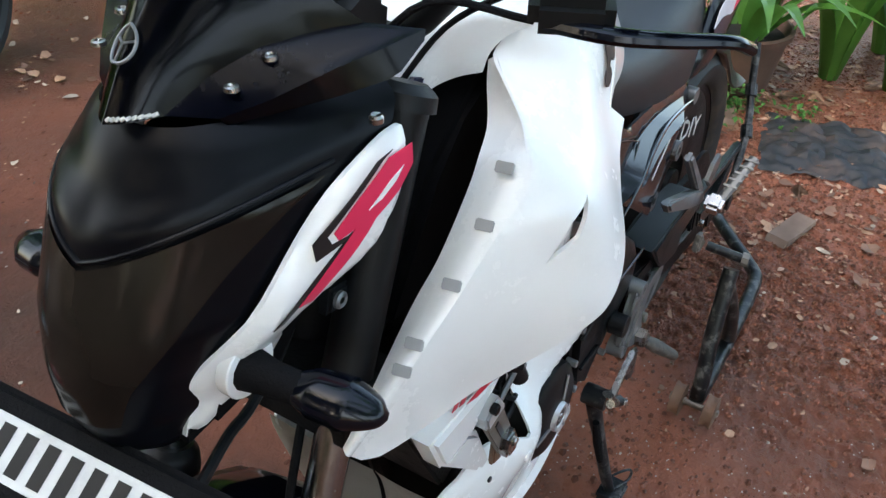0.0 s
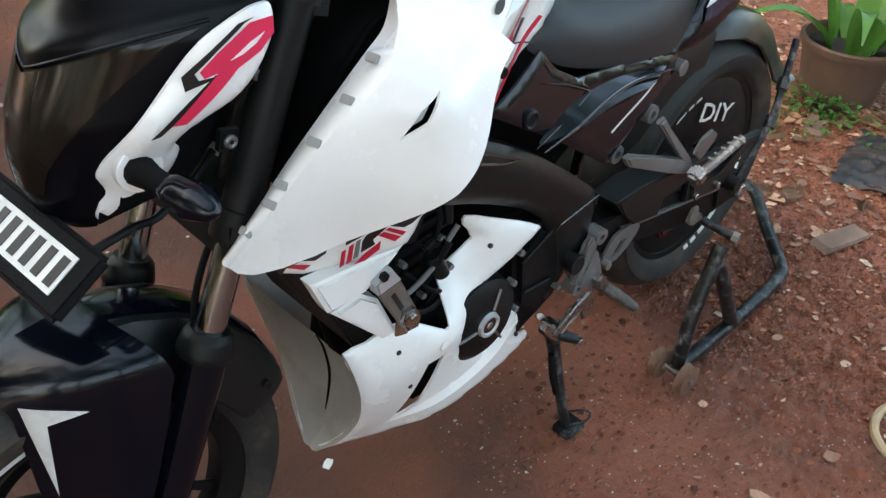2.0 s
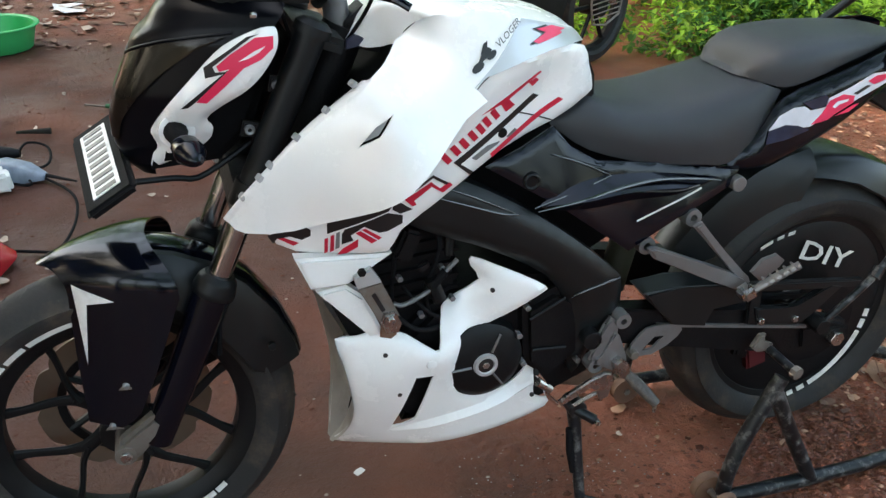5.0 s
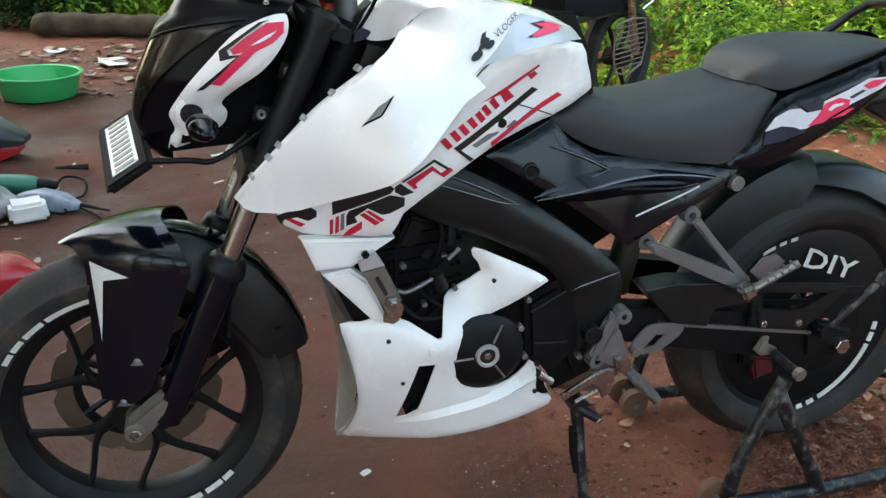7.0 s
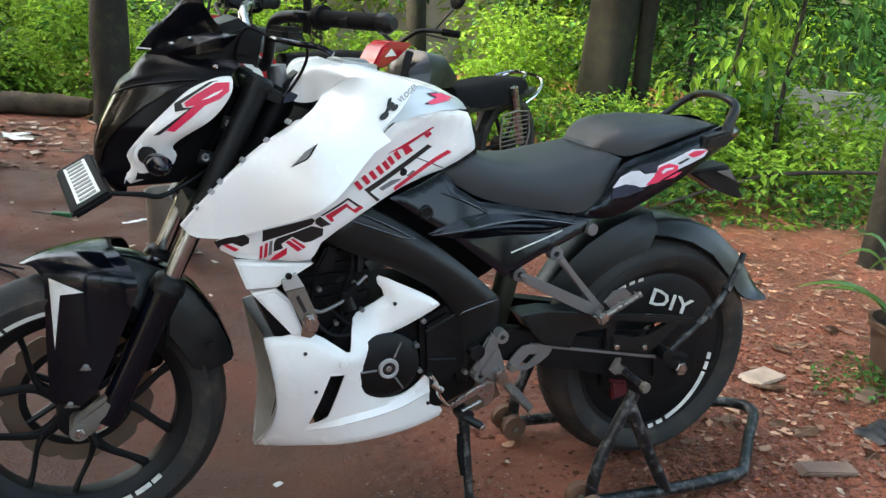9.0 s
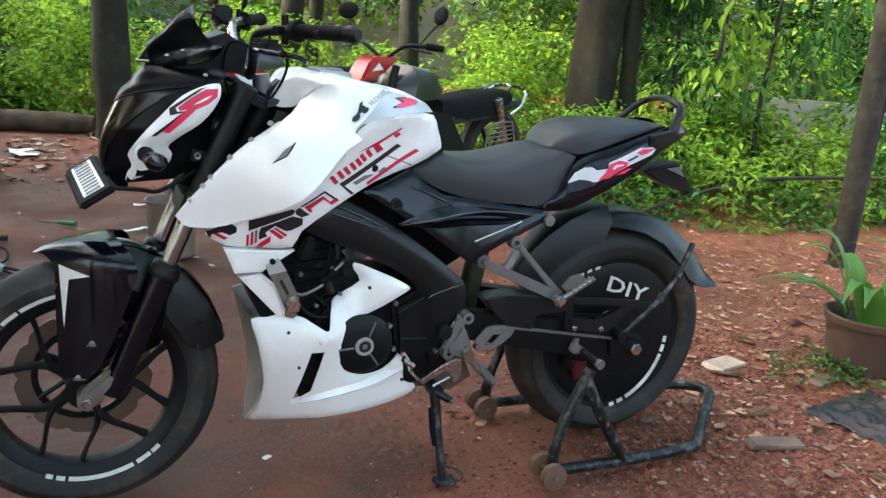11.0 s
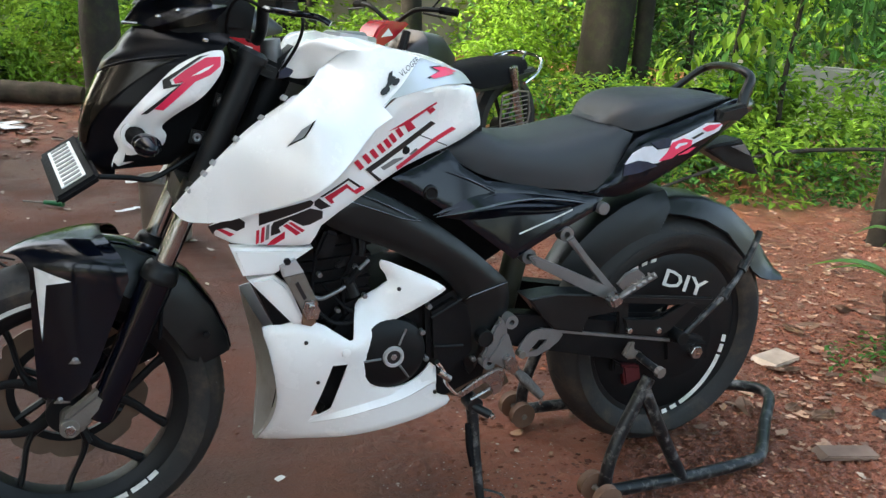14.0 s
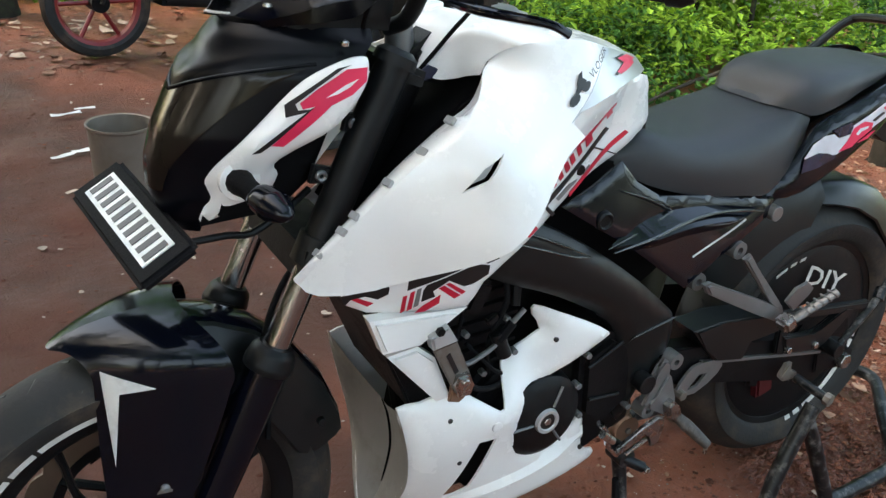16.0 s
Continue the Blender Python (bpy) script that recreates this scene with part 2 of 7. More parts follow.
def panel(outline, field, thick=0.003, step=0.012, holes=(), roll=0.0, roll_width=0.015, lift=0.0, smooth=3, relief=None):
    """A moulded sheet over an (x, z) outline that follows field; roll turns its rim inwards."""
    from mathutils.geometry import delaunay_2d_cdt
    loops = [rounded(outline, smooth) if smooth else list(outline)] + [list(h) for h in holes]
    dense = []
    for loop in loops:
        out = []
        for a, b in zip(loop, loop[1:] + loop[:1]):
            k = max(1, int(math.hypot(b[0] - a[0], b[1] - a[1]) / step))
            out += [(a[0] + (b[0] - a[0]) * i / k, a[1] + (b[1] - a[1]) * i / k) for i in range(k)]
        dense.append(out)
    lo, hi = np.min(loops[0], 0), np.max(loops[0], 0)
    grid = np.array([(x + (step / 2 if j % 2 else 0), z) for j, z in enumerate(np.arange(lo[1], hi[1], step * 0.87)) for x in np.arange(lo[0], hi[0], step)])
    if len(grid):
        ok = inside(grid, dense[0]) & (edge_distance(grid, dense) > step * 0.45)
        for h in dense[1:]:
            ok &= ~inside(grid, h)
        grid = grid[ok]
    verts, edges = [], []
    for loop in dense:
        s = len(verts)
        verts += [Vector(p) for p in loop]
        edges += [(s + i, s + (i + 1) % len(loop)) for i in range(len(loop))]
    verts += [Vector(p) for p in grid]
    V, _, T, *_ = delaunay_2d_cdt(verts, edges, [], 0, 1e-6)
    Q = np.array([tuple(v) for v in V])
    mid = np.array([Q[list(t)].mean(0) for t in T])
    keep = inside(mid, dense[0])
    for h in dense[1:]:
        keep &= ~inside(mid, h)
    Y = field(Q) - lift
    if relief:
        Y = Y + relief(Q)
    if roll:
        d = edge_distance(Q, dense[:1])
        Y = Y + roll * np.clip(1 - d / roll_width, 0, 1) ** 2
    bm = bmesh.new()
    top = [bm.verts.new((q[0], y, q[1])) for q, y in zip(Q, Y)]
    bot = [bm.verts.new((q[0], y + thick, q[1])) for q, y in zip(Q, Y)]
    count = {}
    for t, k in zip(T, keep):
        if not k:
            continue
        t = list(t)
        bm.faces.new([top[i] for i in t])
        bm.faces.new([bot[i] for i in t[::-1]])
        for a, b in zip(t, t[1:] + t[:1]):
            key = (min(a, b), max(a, b))
            count[key] = None if key in count else (a, b)
    for ab in count.values():
        if ab:
            a, b = ab
            bm.faces.new((top[a], bot[a], bot[b], top[b]))
    bmesh.ops.delete(bm, geom=[v for v in bm.verts if not v.link_faces], context="VERTS")
    return bm


def decal(name, outline, field, mat, parent, lift=0.0012, label=""):
    return part(name, panel(outline, field, 0.0008, 0.012, lift=lift, smooth=0), mat, parent, label, 60)


def strip(a, b, w):
    """The outline of a straight band from a to b."""
    d = Vector((b[0] - a[0], b[1] - a[1]))
    n = Vector((-d.y, d.x)).normalized() * w / 2
    return [(a[0] + n.x, a[1] + n.y), (b[0] + n.x, b[1] + n.y), (b[0] - n.x, b[1] - n.y), (a[0] - n.x, a[1] - n.y)]


# ---- ground ----
def ground_height(x, y):
    h = 0.012 * noise.noise((x * 1.3, y * 1.3, 0.3)) + 0.006 * noise.noise((x * 4, y * 4, 1.7)) + 0.003 * noise.noise((x * 13, y * 13, 4.1))
    # crumbly, unswept earth beyond the trodden part of the yard
    loose = min(1.0, max(0.0, (x - 0.60 + 0.5 * noise.noise((x * 2, y * 2, 9.1))) / 0.7))
    loose *= min(1.0, max(0.0, min(x - 0.4, 2.55 - x, y + 1.15, 0.68 - y) / 0.25))
    if loose:
        h += loose * (0.013 * abs(noise.noise((x * 27, y * 27, 2.2))) + 0.010 * noise.noise((x * 52, y * 52, 5.5)) - 0.003)
    return h - 0.004


GROUND = material("wet_red_earth", (0.180, 0.056, 0.030), 0.55, vary=0.4, scale=1.5, bump=0.9, bump_scale=150, dirt=(0.062, 0.028, 0.019), dirt_amount=0.8, dirt_scale=2.2, spec=0.45)


def wet_and_shade(m):
    """Gives the earth damp, shinier patches, one side darkened as painted shade and a second, coarser relief."""
    n, link = m.node_tree.nodes, m.node_tree.links.new
    b = n["Principled BSDF"]
    co = n.new("ShaderNodeTexCoord")
    wet = n.new("ShaderNodeTexNoise")
    wet.inputs["Scale"].default_value, wet.inputs["Detail"].default_value = 1.6, 5
    link(co.outputs["Object"], wet.inputs["Vector"])
    r = n.new("ShaderNodeMapRange")
    r.inputs[1].default_value, r.inputs[2].default_value = 0.42, 0.62
    r.inputs[3].default_value, r.inputs[4].default_value = 0.48, 0.90
    link(wet.outputs[0], r.inputs[0])
    # tree shade over the yard's left side, painted into the earth's colour
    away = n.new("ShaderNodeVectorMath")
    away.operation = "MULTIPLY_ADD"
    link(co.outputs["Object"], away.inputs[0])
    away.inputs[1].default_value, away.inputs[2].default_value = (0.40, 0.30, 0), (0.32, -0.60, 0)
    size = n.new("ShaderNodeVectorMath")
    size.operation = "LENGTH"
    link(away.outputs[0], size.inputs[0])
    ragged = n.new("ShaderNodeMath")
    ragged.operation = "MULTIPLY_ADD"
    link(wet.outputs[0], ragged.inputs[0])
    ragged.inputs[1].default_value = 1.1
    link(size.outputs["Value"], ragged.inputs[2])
    dimmed = n.new("ShaderNodeMapRange")
    dimmed.inputs[1].default_value, dimmed.inputs[2].default_value = 1.10, 1.60
    dimmed.inputs[3].default_value, dimmed.inputs[4].default_value = 0.60, 1.30
    link(ragged.outputs[0], dimmed.inputs[0])
    # and the open side is trodden to wet, shining crumbs
    shine = n.new("ShaderNodeMapRange")
    shine.inputs[1].default_value, shine.inputs[2].default_value = 1.15, 1.70
    shine.inputs[3].default_value, shine.inputs[4].default_value = 1.10, 0.62
    link(ragged.outputs[0], shine.inputs[0])
    gloss = n.new("ShaderNodeMath")
    gloss.operation, gloss.use_clamp = "MULTIPLY", True
    link(r.outputs[0], gloss.inputs[0])
    link(shine.outputs[0], gloss.inputs[1])
    link(gloss.outputs[0], b.inputs["Roughness"])
    shade_mix = n.new("ShaderNodeMix")
    shade_mix.data_type, shade_mix.blend_type = "RGBA", "MULTIPLY"
    shade_mix.inputs[0].default_value = 1.0
    link(b.inputs["Base Color"].links[0].from_socket, shade_mix.inputs[6])
    link(dimmed.outputs[0], shade_mix.inputs[7])
    link(shade_mix.outputs[2], b.inputs["Base Color"])
    lumps = n.new("ShaderNodeTexNoise")
    lumps.inputs["Scale"].default_value, lumps.inputs["Detail"].default_value, lumps.inputs["Roughness"].default_value = 38, 8, 0.72
    link(co.outputs["Object"], lumps.inputs["Vector"])
    k = n.new("ShaderNodeBump")
    k.inputs["Strength"].default_value, k.inputs["Distance"].default_value, k.invert = 0.95, 0.016, False
    link(lumps.outputs[0], k.inputs["Height"])
    fine = next(x for x in n if x.bl_idname == "ShaderNodeBump" and x != k)
    link(fine.outputs[0], k.inputs["Normal"])
    link(k.outputs[0], b.inputs["Normal"])


wet_and_shade(GROUND)


def make_ground():
    def axis(lo, hi, fine):
        v = list(np.arange(lo, hi + 1e-6, fine))
        s = fine
        while v[-1] < 400:
            s *= 1.35
            v.append(v[-1] + s)
        s = fine
        while v[0] > -400:
            s *= 1.35
            v.insert(0, v[0] - s)
        return v
    xs, ys = axis(-1.2, 4.2, 0.022), axis(-1.3, 5.6, 0.03)
    xs = [x for x in xs if not 0.4 < x < 2.6] + list(np.arange(0.4, 2.6, 0.0085))
    ys = [y for y in ys if not -1.2 < y < 0.7] + list(np.arange(-1.2, 0.7, 0.0085))
    xs.sort()
    ys.sort()
    verts, faces = [], []
    for y in ys:
        for x in xs:
            far = min(1.0, max(0.0, (math.hypot(x - 1, y - 2) - 7) / 20))
            verts.append((x, y, ground_height(x, y) * (1 - far) - 0.01 * far))
    w = len(xs)
    for j in range(len(ys) - 1):
        for i in range(w - 1):
            k = j * w + i
            faces.append((k, k + 1, k + w + 1, k + w))
    me = bpy.data.meshes.new("ground")
    me.from_pydata(verts, [], faces)
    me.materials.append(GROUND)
    me.polygons.foreach_set("use_smooth", [True] * len(me.polygons))
    return tagged(new("ground", me), "damp trodden red-brown earth yard", "ground", kind="structure")


make_ground()

# ---- motorcycle ----
bike = thing("motorcycle", "white and black naked motorcycle with red graphics on a paddock stand", "motorcycle")

FACE = [(.199, .690, -.113), (.222, .729, -.129), (.2627, .780, -.145), (.301, .823, -.158), (.344, .861, -.167), (.385, .889, -.172), (.4096, .908, -.158), (.4434, .930, -.124), (.4577, .9426, -.105),
        (.424, .871, -.2096), (.3753, .8217, -.198), (.572, .8695, -.1835), (.508, .824, -.214), (.4255, .752, -.243), (.372, .721, -.207), (.318, .695, -.166), (.253, .677, -.138), (.220, .677, -.127)]
FLANK = [(.4756, .9496, -.084), (.4915, .965, -.094), (.5275, .981, -.121), (.50, .92, -.152), (.5585, .8848, -.172), (.614, .9077, -.159), (.656, .915, -.139), (.703, .918, -.113), (.757, .9165, -.0766), (.5553, .985, -.123), (.60, .982, -.123), (.66, .966, -.104), (.72, .950, -.078), (.77, .934, -.045)]
SHROUD = Field(FACE + FLANK)
SIDE = Field([(.255, .663, -.121), (.293, .629, -.12), (.43, .629, -.158), (.52, .70, -.16), (.514, .783, -.168), (.621, .7986, -.125), (.606, .763, -.129), (.697, .844, -.0906), (.7406, .831, -.0839), (.819, .830, -.0527), (.589, .900, -.163), (.66, .912, -.134), (.73, .915, -.092)])
BELLY = Field([(.3497, .4546, -.118), (.3712, .3607, -.1215), (.3817, .2925, -.1016), (.3671, .2007, -.0504), (.3571, .1627, -.0154), (.520, .4194, -.153), (.5394, .4782, -.1045), (.606, .5268, -.1116), (.587, .573, -.108), (.714, .514, -.151), (.709, .337, -.12), (.721, .253, -.12), (.525, .197, -.108), (.557, .375, -.145), (.511, .371, -.145), (.456, .222, -.09), (.622, .514, -.130), (.43, .35, -.132)])
FIN = Field([(.289, .97, -.122), (.176, .926, -.098), (.147, .866, -.091), (.102, .76, -.044), (.195, .821, -.068), (.109, .82, -.055), (.24, .88, -.118)])


def both(name, bm, mat, label="", angle=35, parent=None):
    """A part of the left side and its twin of the right side."""
    other = mirrored(bm)
    a = part(name, bm, mat, parent or bike, label, angle)
    part(name, other, mat, parent or bike, label, angle)
    return a


# tank shroud: front flange, outer face and tank flank are one moulding
ridge_line = [(.199, .690), (.222, .729), (.2627, .780), (.301, .823), (.344, .861), (.385, .889), (.4096, .908), (.4287, .919), (.4434, .930), (.4577, .9426), (.4756, .9496)]
crest_line = ridge_line + [(.4915, .9653), (.5027, .976), (.5275, .9812), (.5553, .9853), (.60, .982), (.66, .966), (.72, .950), (.765, .935), (.785, .914)]
shroud_line = [(p.x, p.z) for p in catmull([(x, 0, z) for x, z in crest_line], 3)]
shroud_line += [(.757, .9164), (.7029, .9183), (.6559, .9149), (.614, .9077), (.5765, .8987), (.5600, .8848), (.5735, .869), (.5364, .849), (.5084, .824), (.481, .799), (.4539, .7745), (.4255, .7521), (.399, .7352), (.3717, .721), (.3453, .7076), (.318, .6949), (.2885, .683), (.2534, .676), (.2198, .6767), (.206, .681)]
vent_line = [(0.426, 0.871), (0.401, 0.8535), (0.376, 0.821), (0.4055, 0.8395)]
both("tank_shroud", panel(shroud_line, SHROUD, 0.004, 0.0055, [vent_line], smooth=0), WHITE, "glossy white tank shroud with a slit vent", 55)
# grey tone puts the shade of the recess into the white insert
both("vent_insert", panel(vent_line, SHROUD, 0.002, 0.01, lift=-0.012, smooth=0), material("shaded_white_plastic", (0.42, 0.43, 0.44), 0.5), "white vent insert greyed with painted-in recess shade")

# front flange, turned inwards from the ridge
inner_edge = [(.196, -.107, .700), (.2175, -.110, .7227), (.2598, -.1136, .7667), (.2911, -.117, .800), (.3224, -.1235, .8347), (.3743, -.119, .8715), (.4066, -.111, .8875), (.4330, -.103, .898), (.4500, -.094, .908), (.4646, -.084, .9234), (.474, -.079, .944)]
crown = [(x, float(SHROUD([(x, z)])[0]), z) for x, z in ridge_line]
a, b = catmull(crown, 6), catmull(inner_edge, 6)
rows = []
for f in np.linspace(0, 1, 7):
    rows.append([p.lerp(q, f) + Vector((-0.006, -0.004, 0.004)) * math.sin(math.pi * f) * (1.0 if k < 36 else -0.3) for k, (p, q) in enumerate(zip(a, b))])
both("shroud_flange", loft(rows, closed=False), WHITE, "white inner flange of the tank shroud", 60)


def patch(rows, n=4):
    """A smooth sheet through rows of known places."""
    R = [catmull(r, n) for r in rows]
    C = [catmull([r[k] for r in R], n) for k in range(len(R[0]))]
    return loft([[c[i] for c in C] for i in range(len(C[0]))], closed=False)


lip_rows = [[(.428, .022, .918), (.402, -.02, .930), (.425, -.038, .920), (.4506, -.045, .921), (.4606, -.058, .927), (.4700, -.076, .932)],
            [(.420, .022, .940), (.412, -.02, .943), (.424, -.040, .950), (.445, -.055, .953), (.462, -.068, .950), (.4770, -.080, .951)],
            [(.430, .022, .965), (.428, -.02, .966), (.431, -.045, .972), (.447, -.065, .978), (.470, -.082, .974), (.4900, -.092, .966)],
            [(.455, .022, .990), (.452, -.02, .990), (.450, -.05, .990), (.460, -.072, .992), (.482, -.092, .986), (.5030, -.115, .9785)],
            [(.500, .022, .999), (.500, -.02, .999), (.500, -.05, .999), (.505, -.078, .997), (.515, -.10, .992), (.5290, -.120, .984)]]
both("tank_lip", patch(lip_rows), WHITE, "white front lip of the tank", 60)
part("lip_sticker", slab([(0.398, 0.918), (0.418, 0.922), (0.428, 0.934), (0.412, 0.940), (0.400, 0.932)], -0.040, -0.034, 0.001), material("blue_black_vinyl", (0.006, 0.010, 0.035), 0.35, vary=0.2), bike, "torn dark blue sticker on the tank lip")
# filler added to keep the gap between fork and tank dark
part("shroud_gap_fill", slab([(0.31, 0.72), (0.40, 0.855), (0.45, 0.89), (0.48, 0.915), (0.53, 0.93), (0.53, 0.70)], -0.070, 0.115, 0.01), VOID, bike, "dark filler block in the shaded gap behind the shroud")
# side strip under the shroud
side_line = [(0.256, 0.664), (0.295, 0.629), (0.360, 0.628), (0.432, 0.629), (0.451, 0.666), (0.526, 0.716), (0.627, 0.762), (0.729, 0.790), (0.803, 0.821), (0.814, 0.836), (0.800, 0.874), (0.783, 0.908), (0.720, 0.918), (0.660, 0.915), (0.612, 0.906), (0.575, 0.888), (0.455, 0.757), (0.336, 0.701)]
both("side_strip", panel(side_line, SIDE, 0.004, 0.014, roll=0.008, roll_width=0.012, smooth=2), WHITE, "white lower tank panel")
# belly pan
belly_line = [(0.3497, 0.4546), (0.386, 0.458), (0.428, 0.465), (0.470, 0.451), (0.516, 0.421), (0.526, 0.432), (0.5394, 0.4782), (0.560, 0.495), (0.604, 0.5260), (0.590, 0.552), (0.590, 0.571), (0.628, 0.558), (0.672, 0.541), (0.712, 0.518), (0.707, 0.505), (0.646, 0.467), (0.597, 0.440), (0.564, 0.406), (0.556, 0.369), (0.569, 0.327), (0.591, 0.303), (0.624, 0.296), (0.663, 0.303), (0.692, 0.324), (0.707, 0.342), (0.717, 0.323), (0.721, 0.264), (0.749, 0.253), (0.748, 0.233), (0.690, 0.211), (0.614, 0.196), (0.541, 0.186), (0.452, 0.171), (0.395, 0.162), (0.3571, 0.1600), (0.3671, 0.2007), (0.3778, 0.2408), (0.3817, 0.2925), (0.3712, 0.3607), (0.3595, 0.4145)]
slot_line = [(0.482, 0.372), (0.513, 0.372), (0.488, 0.263), (0.447, 0.229)]
both("belly_pan", panel(belly_line, BELLY, 0.004, 0.012, [slot_line], roll=0.006, roll_width=0.012, smooth=2), WHITE, "white belly pan with a slanted slot")
# headlamp fin
fin_line = [(0.288, 0.970), (0.280, 0.974), (0.257, 0.969), (0.215, 0.948), (0.178, 0.912), (0.140, 0.871), (0.112, 0.830), (0.106, 0.814), (0.110, 0.795), (0.104, 0.776), (0.102, 0.758), (0.132, 0.767), (0.150, 0.776), (0.181, 0.787), (0.194, 0.819), (0.186, 0.838), (0.210, 0.863), (0.246, 0.891), (0.270, 0.917), (0.287, 0.946)]
both("headlamp_fin", panel(fin_line, FIN, 0.004, 0.010, roll=0.012, roll_width=0.016, smooth=3), WHITE, "white headlamp side fin")


# ---- wheels ----
def wheel(name, x, z, R, w, rim_r, label, spokes=5):
    hub = part(name, disc(0.042, -0.05, 0.05, (x, 0, z), 28), MATTE, bike, label)
    prof = [(rim_r, -w * 0.36), (rim_r + 0.012, -w * 0.44), (R - (R - rim_r) * 0.5, -w * 0.5), (R - 0.035, -w * 0.46), (R - 0.015, -w * 0.34), (R - 0.004, -w * 0.18), (R, 0)]
    prof = prof + [(r, -h) for r, h in prof[-2::-1]]
    prof = [(p.x, p.z) for p in catmull([(r, 0, h) for r, h in prof], 3)]
    part("tyre", lathe(prof, (x, 0, z), 96), RUBBER, hub, "black tyre caked with dried mud")
    rw = w * 0.38
    part("rim", lathe([(rim_r + 0.006, -rw), (rim_r + 0.004, -rw + 0.004), (rim_r - 0.012, -rw + 0.008), (rim_r - 0.028, -rw * 0.45), (rim_r - 0.030, 0), (rim_r - 0.028, rw * 0.45), (rim_r - 0.012, rw - 0.008), (rim_r + 0.004, rw - 0.004), (rim_r + 0.006, rw)], (x, 0, z), 72), MATTE, hub, "satin black alloy rim")
    def polar(r, a, y=0.0):
        return (x + r * math.cos(a), y, z + r * math.sin(a))
    for k in range(spokes):
        a = radians(360 / spokes * k)
        stem = part("spoke", tube([polar(0.03, a), polar(0.06, a), polar(0.092, a)], [0.013, 0.009, 0.0095], 8, 3, flat=1.5), MATTE, hub)
        for s in (-1, 1):
            pts = [polar(0.082, a), polar(0.115, a + s * 0.16), polar(0.16, a + s * 0.34), polar(rim_r - 0.024, a + s * 0.40)]
            part("spoke_branch", tube(pts, [0.008, 0.006, 0.0055, 0.0075], 8, 4, flat=1.5), MATTE, stem)
    return hub


front_wheel = wheel("front_wheel", 0.0, 0.293, 0.293, 0.105, 0.218, "front wheel with split spokes")
rear_wheel = wheel("rear_wheel", 1.363, 0.302, 0.302, 0.14, 0.220, "rear wheel with painted lettering on its tyre")


def leant(bm):
    """Shifts a part that is symmetric about y = 0 by the machine's lean."""
    for v in bm.verts:
        v.co.y += LEAN_Y * v.co.z
    return bm


# ---- wheel details ----
def petal_disc(r0, r1, y0, y1, centre, petals, depth):
    rings = []
    n = petals * 10
    for k in range(n + 1):
        a = 2 * math.pi * k / n
        q = r1 - depth * max(0.0, math.cos(petals * a)) ** 4
        rings.append([(centre[0] + r * math.cos(a), y, centre[2] + r * math.sin(a)) for r, y in ((r0, y0), (q, y0), (q, y1), (r0, y1))])
    return loft(rings, caps=False)


part("brake_disc", petal_disc(0.112, 0.150, 0.056, 0.060, (0, 0, 0.293), 10, 0.010), DISC, front_wheel, "rusty brown petal brake disc")
for k in range(6):
    a = radians(60 * k + 10)
    part("disc_arm", tube([(0.03 * math.cos(a), 0.056, 0.293 + 0.03 * math.sin(a)), (0.112 * math.cos(a + 0.3), 0.058, 0.293 + 0.112 * math.sin(a + 0.3))], 0.007, 6), MATTE, front_wheel)
part("disc_carrier", lathe([(0.098, 0.054), (0.113, 0.054), (0.113, 0.062), (0.098, 0.062)], (0, 0, 0.293), 48, closed=True), MATTE, front_wheel, "black disc carrier")
part("brake_caliper", slab([(0.10, 0.40), (0.155, 0.44), (0.19, 0.41), (0.165, 0.35), (0.12, 0.33)], 0.035, 0.088, 0.008), DARK, front_wheel, "black brake caliper")


def rim_tape(parent, x, z, r, y, spans, mat):
    for a, b in spans:
        bm = lathe([(r, y), (r + 0.009, y - 0.003), (r + 0.009, y - 0.0016), (r, y + 0.0014)], (x, 0, z), max(2, int(abs(b - a) / 3)), closed=True, a0=a, a1=b)
        part("rim_tape", bm, mat, parent, "white rim stripe")


rim_tape(front_wheel, 0, 0.293, 0.223, -0.0445, [(98, 121.4), (123.2, 132.9), (134.7, 140.8), (142.1, 147.7)], CHALK)
rim_tape(front_wheel, 0, 0.293, 0.211, -0.0440, [(-51.5, -45.6), (-62.1, -52.7), (-102, -64.4), (-109, -104), (-115, -111)], CHALK)
rim_tape(rear_wheel, 1.319, 0.300, 0.205, -0.068, [(-8, -3), (-16, -10), (-62, -18), (-70, -65), (-77, -73), (113, 121), (106, 110), (99, 103)], CHALK)

for x0, z0, R0, w0, hub, n_t in ((0.0, 0.293, 0.293, 0.105, front_wheel, 22), (1.363, 0.302, 0.302, 0.14, rear_wheel, 18)):
    bm = bmesh.new()
    for k in range(n_t):
        for s in (-1, 1):
            a = 2 * math.pi * (k + 0.25 * s) / n_t
            pts = []
            for f in (0.08, 0.5, 1.0):
                rr = R0 - 0.0005 - (0.022 if f == 1.0 else 0.006 if f == 0.5 else 0.0)
                aa = a + 0.16 * f
                pts.append((x0 + rr * math.cos(aa), s * w0 * 0.37 * f, z0 + rr * math.sin(aa)))
            tube(pts, 0.0035, 5, 3, bm=bm, flat=0.5)
    part("tread_grooves", bm, INK, hub, "dark tread grooves")

part("axle_nut", disc(0.010, -0.118, -0.09, (0, 0, 0.293), 6), STEEL, bike, "steel axle nut")
part("axle_spacer", disc(0.018, -0.112, -0.05, (0, 0, 0.293), 20), DIRTY_STEEL, bike, "muddy axle spacer")

# ---- fork and steering ----
def fork_x(z):
    return 0.175 + (z - 0.58) * 0.445


